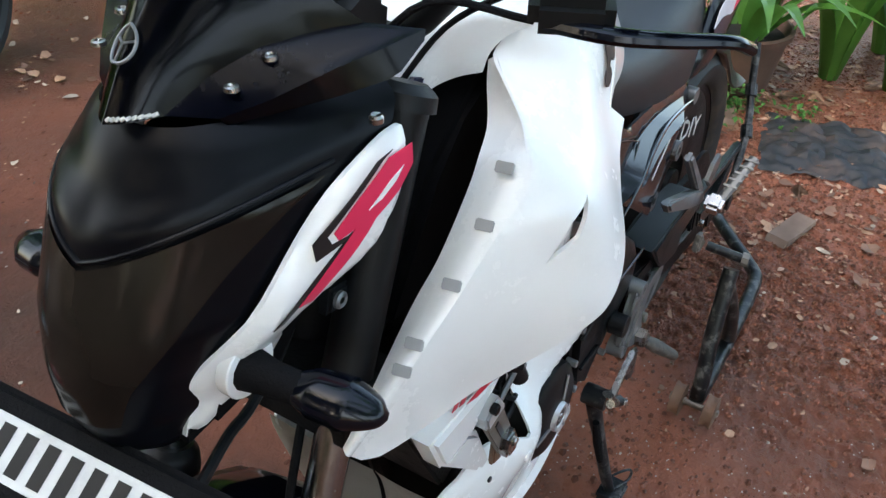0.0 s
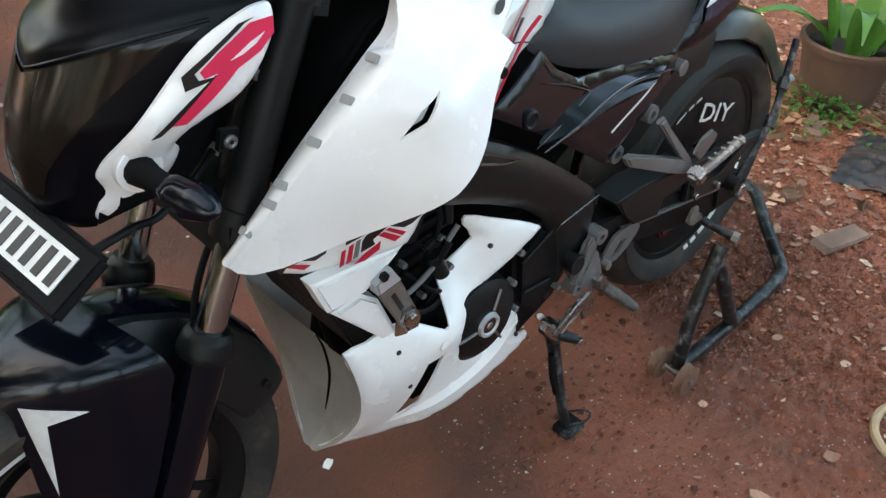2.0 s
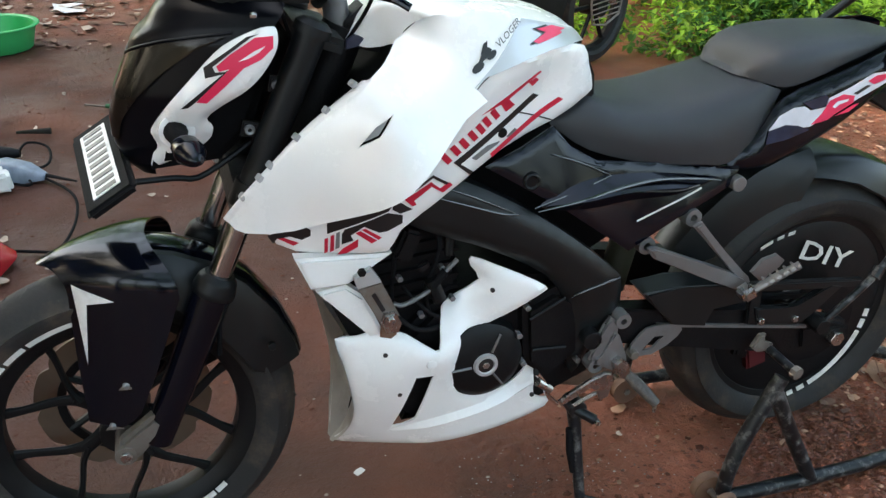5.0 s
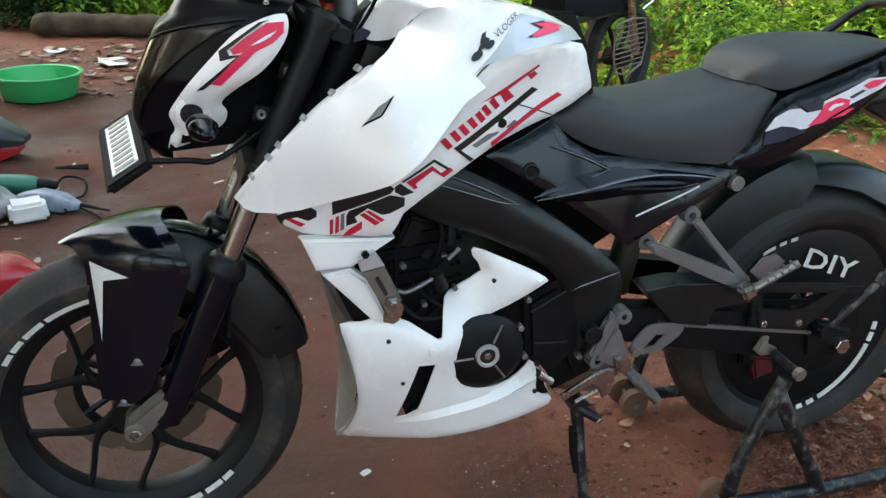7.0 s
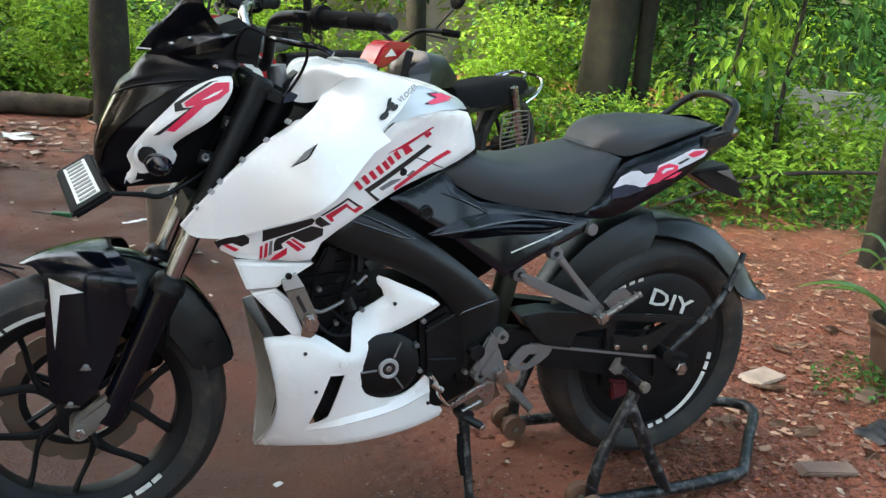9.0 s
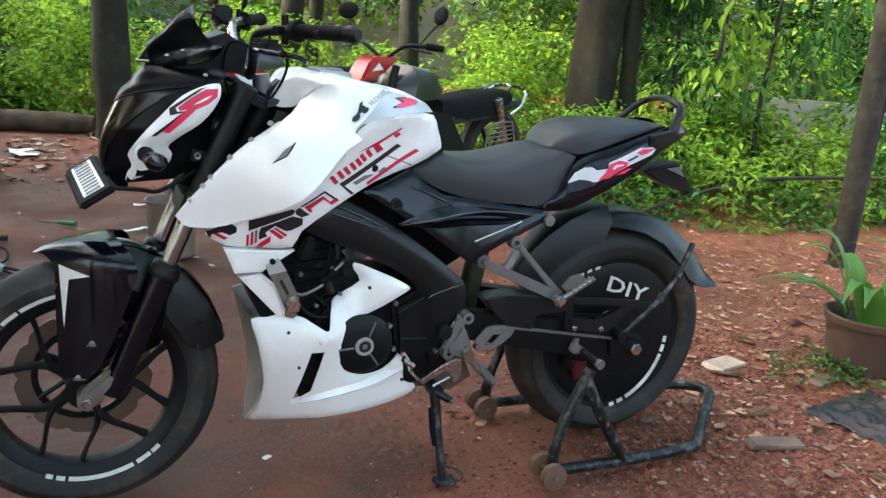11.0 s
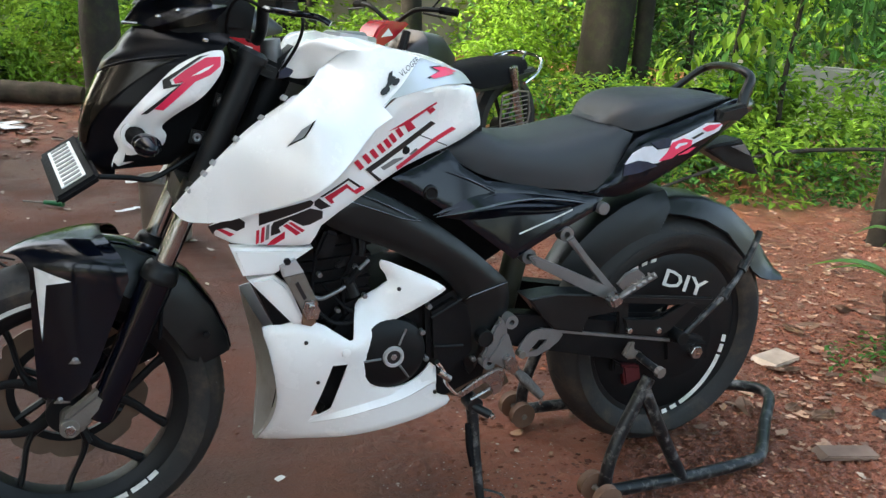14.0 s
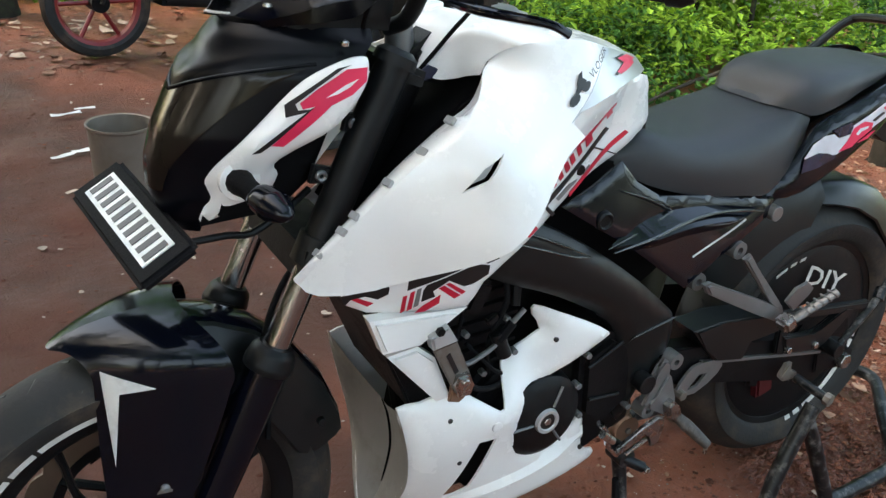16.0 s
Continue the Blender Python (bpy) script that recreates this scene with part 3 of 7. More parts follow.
for s in (-1, 1):
    def fk(z, dy=0.0, dx=0.0):
        return (fork_x(z) + dx, s * (0.094 + dy) + LEAN_Y * z, z)
    leg = part("fork_leg", tube([fk(0.30), fk(0.44), fk(0.565)], [0.025, 0.029, 0.031], 16), GLOSS, bike, "black fork slider")
    part("stanchion", tube([fk(0.56), fk(0.72)], 0.0185, 16), STANCHION, leg, "worn chromed fork tube")
    part("dust_seal", tube([fk(0.558), fk(0.566), fk(0.582), fk(0.59)], [0.034, 0.035, 0.031, 0.024], 18), MATTE, leg)
    part("upper_tube", tube([fk(0.70), fk(0.735), fk(0.74), fk(0.955)], [0.029, 0.029, 0.0235, 0.0235], 16), MATTE, leg, "black upper fork tube")
    part("fork_cap", tube([fk(0.953), fk(0.965), fk(0.972)], [0.029, 0.028, 0.018], 16), MATTE, leg, "black fork cap")
    part("axle_lug", slab([(-0.016, 0.285), (0.0, 0.272), (0.022, 0.282), (0.075, 0.34), (0.05, 0.36), (-0.006, 0.318)], s * 0.094 - 0.016, s * 0.094 + 0.016, 0.008), DIRTY_STEEL, leg, "muddy alloy axle lug")
part("lower_clamp", leant(slab([(0.205, 0.685), (0.30, 0.66), (0.31, 0.70), (0.215, 0.728)], -0.125, 0.125, 0.01)), DARK, bike, "black lower fork clamp")
part("upper_clamp", leant(slab([(0.315, 0.943), (0.385, 0.92), (0.39, 0.94), (0.32, 0.966)], -0.10, 0.10, 0.008)), MATTE, bike, "black upper fork clamp")
part("steering_head", leant(tube([(0.285, 0, 0.66), (0.41, 0, 0.94)], 0.035, 14)), DARK, bike)
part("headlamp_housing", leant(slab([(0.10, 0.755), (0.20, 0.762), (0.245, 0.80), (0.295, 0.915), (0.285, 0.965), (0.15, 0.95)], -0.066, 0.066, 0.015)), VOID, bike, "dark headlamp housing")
for x, z in [(0.288, 0.882), (0.244, 0.818), (0.322, 0.927)]:
    part("housing_bolt", lathe([(0.003, -0.078), (0.006, -0.079), (0.008, -0.077), (0.008, -0.06)], (x, 0, z), 16, closed=True), ALLOY, bike, "socket bolt")
    part("bolt_tab", slab([(x - 0.014, z - 0.010), (x + 0.012, z - 0.014), (x + 0.016, z + 0.008), (x - 0.008, z + 0.014)], -0.074, -0.060, 0.003), MATTE, bike)
# hoses behind the plate
for a, b, c, d in (((0.25, -0.03, 0.70), (0.20, -0.05, 0.66), (0.17, -0.055, 0.58), (0.15, -0.07, 0.45)), ((0.26, -0.05, 0.70), (0.215, -0.06, 0.65), (0.18, -0.06, 0.56), (0.165, -0.08, 0.44))):
    part("brake_hose", tube([a, b, c, d], 0.0045, 8), GRIP, bike, "thin black brake hose")

# ---- headlamp cowl ----
COWL = [(0.738, 0.084, 0.105, 0.028, 0.03), (0.758, 0.064, 0.106, 0.044, 0.045), (0.79, 0.052, 0.112, 0.057, 0.060), (0.83, 0.053, 0.118, 0.066, 0.072), (0.871, 0.065, 0.145, 0.090, 0.090), (0.912, 0.085, 0.182, 0.100, 0.100),
        (0.948, 0.105, 0.220, 0.112, 0.112), (0.972, 0.123, 0.285, 0.124, 0.122), (0.988, 0.137, 0.300, 0.118, 0.116), (1.000, 0.150, 0.305, 0.10, 0.10)]
COWL_BLACK = material("satin_cowl_black", (0.0025, 0.003, 0.005), 0.30, vary=0.2, coat=0.0, spec=0.14, dirt=(0.010, 0.010, 0.011), dirt_amount=0.25, dirt_scale=14)


def cowl_at(z, u, off=0.0):
    zs = [r[0] for r in COWL]
    xf, xb, wl, wr = (float(np.interp(z, zs, [r[i] for r in COWL])) for i in (1, 2, 3, 4))
    w = wl if u < 0 else wr
    y = LEAN_Y * z + math.copysign(w * abs(u) ** 0.85, u) * (1 + off)
    x = xf + (xb - xf) * abs(u) ** 2.3
    brow = math.exp(-(((z - 0.935 - 0.045 * abs(u)) / 0.012) ** 2)) - 0.6 * math.exp(-(((z - 0.962 - 0.03 * abs(u)) / 0.014) ** 2))
    return (x - off * 0.06 - 0.005 * brow * max(0.0, 1 - abs(u) ** 3), y, z)


def cowl_sheet(z0, z1, n, u0, u1, m, off=0.0, slope=0.0):
    return loft([[cowl_at(z0 + (z1 - z0) * i / n + slope * abs(u), u, off) for u in np.linspace(u0, u1, m)] for i in range(n + 1)], closed=False)


part("headlamp_cowl", cowl_sheet(0.738, 1.000, 52, -1, 1, 65), COWL_BLACK, bike, "black headlamp cowl", 60)
us = np.linspace(-0.90, 0.90, 61)


def lens_low(u):
    return 0.80 + 0.152 * min(1.0, max(0.0, (abs(u) - 0.48) / 0.42))


def lens_top(u):
    return 0.915 + 0.045 * abs(u) / 0.9


part("lens_surround", tube([cowl_at(lens_top(u) + 0.004, u, 0.012) for u in us], 0.0022, 8, 1), COWL_BLACK, bike, "black lens brow")

part("headlamp_lens", loft([[cowl_at(lens_low(u) * (1 - f) + lens_top(u) * f, u, 0.05) for u in us] for f in np.linspace(0, 1, 12)], closed=False), LENS, bike, "smoked dark headlamp lens", 60)
# windscreen: a tall centre blade and two ledges that run back to pointed tips
CENTRE = [(.132, 0, 1.004), (.158, 0, 1.040), (.190, 0, 1.071), (.216, 0, 1.101), (.236, 0, 1.118), (.255, 0, 1.127)]
FOLD = [(.160, .028, 1.006), (.192, .042, 1.026), (.223, .062, 1.040), (.255, .088, 1.047), (.277, .110, 1.050)]
CREASE = [(.180, .058, 1.004), (.205, .082, 1.014), (.240, .110, 1.030), (.270, .134, 1.041), (.293, .149, 1.049)]
LOWER = [(.184, .060, .998), (.210, .086, 1.004), (.240, .115, 1.012), (.268, .142, 1.022), (.290, .150, 1.042)]


def run(line, t):
    L = np.array(line)
    k = np.linspace(0, 1, len(L))
    return Vector([float(np.interp(t, k, L[:, i])) for i in range(3)])


def blade_at(s, t, off=0.0):
    """The centre blade: s across, from -1 to 1, t from foot to top edge."""
    a = abs(s)
    p = run(CENTRE, t).lerp(run(FOLD, t), a)
    p.x -= 0.016 * math.sin(math.pi * a) * (0.3 + 0.7 * t) + off
    p.z += 0.006 * math.sin(math.pi * a) * t + off * 0.5
    return Vector((p.x, math.copysign(p.y, s) + LEAN_Y * p.z, p.z))


def shell(rows, thick=0.003):
    bm = loft(rows, closed=False)
    bmesh.ops.solidify(bm, geom=bm.faces[:], thickness=thick)
    return bm


ACRYLIC = material("smoked_acrylic", (0.002, 0.0025, 0.005), 0.10, vary=0.2, spec=0.3, dirt=(0.012, 0.012, 0.013), dirt_amount=0.25, dirt_scale=14)
# ledge colour: blue-black with paler blue-grey mottling
MOTTLED = material("mottled_acrylic_ledge", (0.0025, 0.0035, 0.010), 0.16, vary=0.3, spec=0.3, dirt=(0.030, 0.034, 0.044), dirt_amount=0.35, dirt_scale=30)
part("screen_mount", slab([(0.205, 1.012), (0.245, 1.028), (0.285, 1.042), (0.300, 1.028), (0.301, 0.981), (0.246, 0.992), (0.210, 1.000)], -0.062, 0.100, 0.012), MATTE, bike, "black mount between fly screen and headlamp")
screen = part("windscreen", shell([[blade_at(u, t) for u in np.linspace(-1, 1, 33)] for t in np.linspace(0, 1, 19)]), ACRYLIC, bike, "tall black tinted fly screen", 40)
for s in (-1, 1):
    def side(p):
        return Vector((p.x, s * p.y + LEAN_Y * p.z, p.z))
    ts = np.linspace(0, 1, 15)
    part("screen_ledge", shell([[side(run(FOLD, t).lerp(run(CREASE, t), f)) for t in ts] for f in np.linspace(0, 1, 5)]), MOTTLED, screen, "mottled glossy ledge of the fly screen", 40)
    part("screen_skirt", shell([[side(run(CREASE, t).lerp(run(LOWER, t), f)) for t in ts] for f in (0, 0.5, 1)]), ACRYLIC, screen, "downturned black edge of the fly screen", 40)
    for x, y, z in ((0.190, 0.0635, 1.0225), (0.2215, 0.071, 1.0345)):
        p = side(Vector((x, y, z)))
        part("screen_bolt", lathe([(0.0001, 0.0015), (0.0022, 0.0015), (0.003, 0.0035), (0.0052, 0.0028), (0.0058, 0.0)], (p.x, p.y, p.z), 14, "z"), STEEL, screen, "domed chrome bolt")
part("cowl_bolt", lathe([(0.0001, 0.001), (0.004, 0.002), (0.0055, 0.0), (0.0055, -0.004)], (0.258, -0.108, 0.992), 14, "z"), STEEL, bike, "domed chrome bolt")
part("badge_ring", tube([blade_at(0.21 * math.cos(a), 0.25 + 0.062 * math.sin(a), 0.004) for a in np.linspace(0, 2 * math.pi, 25)], 0.0013, 6, 1), ALLOY, screen, "round grey badge outline")
for a in (0.5, 2.6, 4.71):
    part("badge_bar", tube([blade_at(0, 0.25, 0.004), blade_at(0.20 * math.cos(a), 0.25 + 0.058 * math.sin(a), 0.004)], 0.0010, 5, 1), ALLOY, screen)
for k in range(9):
    s = -0.15 - 0.09 * k
    part("screen_lettering", tube([blade_at(s, 0.012, 0.003), blade_at(s - 0.06, 0.022, 0.003)], 0.0015, 5, 1), CHALK, screen, "worn white lettering strip")

# fin graphics
decal("flash_graphic", [(.281, .965), (.257, .963), (.222, .940), (.203, .924), (.206, .917), (.220, .921), (.172, .872), (.186, .870), (.238, .922), (.263, .934), (.280, .949)], FIN, PINK, bike, 0.0018, "faded red lightning flash")
decal("flash_streak", [(.270, .952), (.254, .945), (.232, .931), (.245, .935), (.260, .943)], FIN, WHITE, bike, 0.0024, "white streak in the red flash")
decal("flash_outline", [(.262, .9675), (.246, .964), (.186, .922), (.187, .907), (.209, .913), (.216, .917), (.201, .9155), (.198, .923), (.222, .942), (.252, .9635)], FIN, INK, bike, 0.0012, "black flash outline")
decal("flash_outline", [(.216, .918), (.150, .862), (.160, .863), (.170, .871), (.210, .909), (.221, .920)], FIN, INK, bike, 0.0013)

# indicators
for s in (-1, 1):
    def iy(y, z):
        return y if s < 0 else 2 * LEAN_Y * z - y
    arm = part("indicator", tube([(0.140, iy(-0.062, 0.822), 0.822), (0.142, iy(-0.09, 0.822), 0.822), (0.146, iy(-0.115, 0.82), 0.82)], [0.019, 0.014, 0.013], 12), GRIP, bike, "black rubber indicator stalk")
    part("indicator_body", tube([(0.146, iy(-0.108, 0.82), 0.82), (0.150, iy(-0.125, 0.82), 0.82), (0.155, iy(-0.150, 0.818), 0.818), (0.160, iy(-0.172, 0.816), 0.816), (0.163, iy(-0.180, 0.815), 0.815)], [0.013, 0.021, 0.023, 0.013, 0.003], 14, flat=0.8), GLOSS, arm, "smoked indicator body")
    part("indicator_base", disc(0.026, iy(-0.07, 0.822), iy(-0.058, 0.822), (0.142, 0, 0.822), 24), WHITE, arm)
# plate
PC, PL, PS = Vector((0.027, 0.028, 0.752)), Vector((0.03, -0.285, -0.02)), Vector((0.058, 0.012, 0.036))
E1, E2 = PL.normalized(), (PS - PS.project(PL)).normalized()
E3 = E1.cross(E2)
if E3.z < 0:
    E3 = -E3


def plate_block(cu, cv, su, sv, h0, h1, bevel, bm=None):
    bm = bm or bmesh.new()
    m = Matrix((E1, E2, E3)).transposed().to_4x4()
    m.translation = PC + E1 * cu + E2 * cv + E3 * (h0 + h1) / 2
    made = bmesh.ops.create_cube(bm, size=1, matrix=m @ Matrix.Diagonal((su, sv, h1 - h0, 1)))
    if bevel:
        bmesh.ops.bevel(bm, geom=list({e for v in made["verts"] for e in v.link_edges}), offset=bevel, segments=3, affect="EDGES")
    return bm


plate = part("number_plate", plate_block(0, 0, 0.275, 0.082, -0.012, 0.003, 0.006), GRIP, bike, "number plate in a black rubber frame")
part("plate_face", plate_block(0, 0, 0.222, 0.046, 0.003, 0.0045, 0.0), PLATE_WHITE, plate, "scuffed white plate face")
for k in range(10):
    u = -0.100 + 0.0222 * k
    part("plate_bar", plate_block(u, 0, 0.012, 0.034, 0.0045, 0.0055, 0.0), INK, plate, "black bar")
part("plate_bracket", tube([(0.07, -0.07, 0.752), (0.13, -0.045, 0.742), (0.165, -0.035, 0.735), (0.215, -0.03, 0.76), (0.25, -0.02, 0.78)], 0.005, 8, 3), MATTE, bike, "bent black plate bracket")

# ---- front mudguard ----
def guard_ring(a, r, w, depth, thick, cz, cx, lean=True):
    c, s = math.cos(radians(a)), math.sin(radians(a))
    out = []
    for rr, sgn in ((r, 1), (r - thick, -1)):
        us = np.linspace(-1, 1, 15)
        for u in us if sgn > 0 else us[::-1]:
            d = depth * max(0, abs(u) - 0.55) ** 1.5 / 0.45 ** 1.5 + 0.012 * u * u
            q = rr - d
            y = u * w * (1 - 0.10 * max(0, abs(u) - 0.6) / 0.4)
            if sgn < 0:
                y *= 0.96
            out.append((cx + q * c, y + LEAN_Y * (cz + q * s), cz + q * s))
    return out


CROWN = [(-.090, .600), (-.07, .611), (-.048, .619), (-.03, .6235), (0, .629), (.03, .6325), (.07, .634), (.10, .629), (.12, .622)]
SHOULDER = [(-.090, .004), (-.07, .024), (-.048, .046), (-.02, .064), (.018, .084), (.06, .098), (.10, .104), (.12, .104)]
FRONT = [(.347, -.049), (.465, -.050), (.58, -.047)]
REAR = [(.347, .002), (.369, .030), (.436, .061), (.522, .096), (.56, .110), (.59, .114)]


def along_x(table, x):
    return float(np.interp(x, [p[0] for p in table], [p[1] for p in table]))


def shoulder_z(x):
    return along_x(CROWN, x) - 0.012 - 0.044 * min(1.0, (x + 0.090) / 0.045)


def blade_y(Q):
    """The outer side of the mudguard moulding."""
    out = []
    for x, z in Q:
        zs, zc, w = shoulder_z(x), along_x(CROWN, x), along_x(SHOULDER, x)
        if z > zs:
            w *= max(0.0, 1 - (min(1.0, (z - zs) / (zc - zs))) ** 2.6) ** (1 / 2.6)
        out.append(-w - 0.13 * max(0.0, zs - z))
    return np.array(out)


def mudguard_side():
    """One half of the moulding: a broad crown that rolls over a round shoulder into the fork blade."""
    bm = bmesh.new()
    n, rows = 24, []
    for th in np.linspace(0, math.pi / 2, 13):
        k = math.sin(th)
        x0, x1 = -.090 + .043 * k ** 2.5, .074 + .041 * k ** 1.5
        row = []
        for f in np.linspace(0, 1, n):
            x = x0 + (x1 - x0) * f
            zs, zc, w = shoulder_z(x), along_x(CROWN, x), along_x(SHOULDER, x)
            c = LEAN_Y * zc
            row.append((x, c - (w + c) * k ** (2 / 2.6), zs + (zc - zs) * max(0.0, math.cos(th)) ** (2 / 2.6)))
        rows.append(row)
    for g in np.linspace(0.06, 1, 16):
        row = []
        for f in np.linspace(0, 1, n):
            zs = shoulder_z(-.047 + .162 * f)
            z = zs + (0.347 - zs) * g
            x0, x1 = along_x(FRONT, z), along_x(REAR, z)
            x = x0 + (x1 - x0) * f
            row.append((x, -along_x(SHOULDER, x) - 0.13 * (shoulder_z(x) - z), z))
        rows.append(row)
    V = [[bm.verts.new(p) for p in row] for row in rows]
    for p, q in zip(V, V[1:]):
        for i in range(n - 1):
            bm.faces.new((p[i], q[i], q[i + 1], p[i + 1]))
    for _ in range(6):
        bmesh.ops.smooth_vert(bm, verts=[v for v in bm.verts if not v.is_boundary], factor=0.5, use_axis_x=True, use_axis_y=True, use_axis_z=True)
    bmesh.ops.recalc_face_normals(bm, faces=bm.faces[:])
    bmesh.ops.solidify(bm, geom=bm.faces[:], thickness=0.003)
    return bm


both("front_mudguard", mudguard_side(), GLOSS, "glossy black front mudguard running down into the fork blade", 60)
rr_ = [(86, .331, .066, .045), (78, .334, .070, .055), (70, .337, .074, .065), (60, .338, .080, .075), (48, .336, .080, .08), (34, .328, .078, .08), (22, .322, .074, .072), (16, .318, .062, .05)]
part("mudguard_tail", loft([guard_ring(a, r, w, d, 0.004, 0.293, 0) for a, r, w, d in rr_]), SATIN, bike, "matte black rear half of the front mudguard")
decal("white_arrow", [(-0.039, 0.588), (0.020, 0.568), (-0.021, 0.558), (-0.035, 0.452)], blade_y, PLATE_WHITE, bike, 0.0016, "white arrow sticker")
for x, z in ((0.018, 0.424), (-0.012, 0.347)):
    y = float(blade_y([(x, z)])[0])
    part("blade_bolt", lathe([(0.0001, y - 0.004), (0.003, y - 0.004), (0.0045, y - 0.002), (0.0065, y - 0.001), (0.0065, y + 0.003)], (x, 0, z), 14), ALLOY, bike, "steel blade bolt")
    part("blade_clip", slab([(x - 0.012, z - 0.004), (x + 0.016, z - 0.007), (x + 0.014, z - 0.001), (x - 0.008, z + 0.001)], y - 0.003, y, 0.001), DIRTY_STEEL, bike)
# raised glossy spine along the rear half of the mudguard
part("mudguard_spine", loft([guard_ring(a, r + 0.004, w * 0.70, d * 0.30, 0.004, 0.293, 0) for a, r, w, d in rr_]), GLOSS, bike, "glossy black spine of the mudguard tail")
part("tail_plug", leant(disc(0.007, -0.080, -0.070, (0.252, 0, 0.432), 14)), MATTE, bike, "round black mudguard plug")

# ---- handlebar ----
def hb(x, y, z):
    return (x, y + LEAN_Y * z, z)


for s in (-1, 1):
    lab = "black handlebar tube"
    part("handlebar", tube([hb(0.365, s * 0.03, 0.985), hb(0.362, s * 0.09, 1.01), hb(0.358, s * 0.16, 1.075), hb(0.385, s * 0.24, 1.09), hb(0.44, s * 0.36, 1.092)], 0.011, 12), STEEL if s > 0 else MATTE, bike, lab if s < 0 else "bare silver handlebar tube")
    grip = part("grip", tube([hb(0.412, s * 0.300, 1.092), hb(0.476, s * 0.418, 1.094)], 0.0138, 16), GRIP, bike, "black rubber grip")
    part("bar_end", tube([hb(0.474, s * 0.415, 1.094), hb(0.481, s * 0.428, 1.094), hb(0.487, s * 0.438, 1.094)], [0.017, 0.0165, 0.010], 18), MATTE, grip, "round bar-end weight")
    part("flange", tube([hb(0.406, s * 0.288, 1.092), hb(0.412, s * 0.300, 1.092)], 0.021, 18), GRIP, grip)
    part("switch_box", box(hb(0.392, s * 0.262, 1.092), (0.050, 0.058, 0.056), 0.022, (0, 0, -s * 28)), GRIP, bike, "black switch housing")
    part("lever_perch", box(hb(0.362, s * 0.225, 1.058), (0.045, 0.06, 0.028), 0.008, (0, 0, -s * 25)), MATTE, bike)
    part("lever", tube([hb(0.345, s * 0.215, 1.052), hb(0.352, s * 0.26, 1.050), hb(0.372, s * 0.295, 1.048), hb(0.400, s * 0.328, 1.045), hb(0.418, s * 0.338, 1.036)], [0.010, 0.009, 0.008, 0.007, 0.007], 10, flat=0.7), GLOSS, bike, "black lever")
part("master_cylinder", leant(box((0.345, 0.235, 1.105), (0.05, 0.06, 0.045), 0.008)), MATTE, bike, "black brake fluid reservoir")
part("instrument_pod", leant(slab([(0.262, 0.995), (0.275, 1.062), (0.31, 1.075), (0.355, 1.045), (0.345, 0.99)], -0.088, 0.088, 0.018)), MATTE, bike, "black instrument pod")
part("ignition_lock", leant(tube([(0.40, 0, 0.94), (0.395, 0, 0.985)], 0.02, 14)), ALLOY, bike)
for pts in ([(0.345, -0.205, 1.05), (0.31, -0.14, 1.06), (0.30, -0.09, 1.0), (0.33, -0.05, 0.90)], [(0.36, 0.21, 1.08), (0.30, 0.17, 1.11), (0.28, 0.11, 1.04), (0.31, 0.05, 0.94)], [(0.37, -0.22, 1.075), (0.42, -0.15, 1.035), (0.43, -0.08, 0.985), (0.40, -0.04, 0.92)]):
    part("control_cable", tube([hb(*p) for p in pts], 0.003, 8), GRIP, bike, "black control cable")

# ---- tank ----
TANK_TOP = [(.498, .112, .971, .999), (.52, .135, .979, .999), (.55, .144, .984, .998), (.585, .145, .984, .989), (.62, .138, .976, .979), (.66, .124, .966, .971), (.70, .107, .956, .965), (.735, .088, .945, .955), (.765, .066, .934, .941), (.785, .045, .918, .925), (.80, .03, .87, .885), (.805, .02, .80, .82)]
rows = []
for x, w, zc, zt in TANK_TOP:
    us = np.linspace(-1, 1, 25)
    rows.append([(x, u * w + LEAN_Y * zt, zc - 0.0015 + (zt - zc) * (1 - abs(u) ** 2.2)) for u in us])
part("fuel_tank", loft(rows, closed=False), WHITE, bike, "white fuel tank", 60)
TANK = SHROUD
silver_line = [(0.557, 0.886), (0.594, 0.918), (0.636, 0.957), (0.650, 0.968), (0.72, 0.950), (0.768, 0.933), (0.783, 0.915), (0.757, 0.9168), (0.7029, 0.9187), (0.6559, 0.9153), (0.614, 0.908), (0.5765, 0.899)]
both("tank_cheek", panel(silver_line, TANK, 0.002, 0.010, lift=0.0012, smooth=0), SILVER, "silver tank cheek", 60)
part("tank_cap", leant(lathe([(0.0001, 1.003), (0.026, 1.003), (0.031, 1.001), (0.034, 0.997), (0.034, 0.98)], (0.552, 0, 0), 28, "z")), ALLOY, bike, "grey filler cap")
hexa = [(0.498, 0.0), (0.520, 0.042), (0.575, 0.044), (0.603, 0.012), (0.603, -0.012), (0.575, -0.044), (0.520, -0.042)]
bm = slab(hexa, -0.006, 0.006, 0.002)
for v in bm.verts:
    v.co = Vector((v.co.x, v.co.z + LEAN_Y, 0.997 - v.co.y - max(0.0, v.co.x - 0.54) * 0.16))
part("cap_surround", bm, SILVER, bike, "silver six-sided filler surround")
part("tank_nose", leant(slab([(0.40, 0.915), (0.405, 0.95), (0.435, 0.975), (0.47, 0.96), (0.46, 0.90)], -0.03, 0.03, 0.008)), MATTE, bike, "dark tank nose bracket")
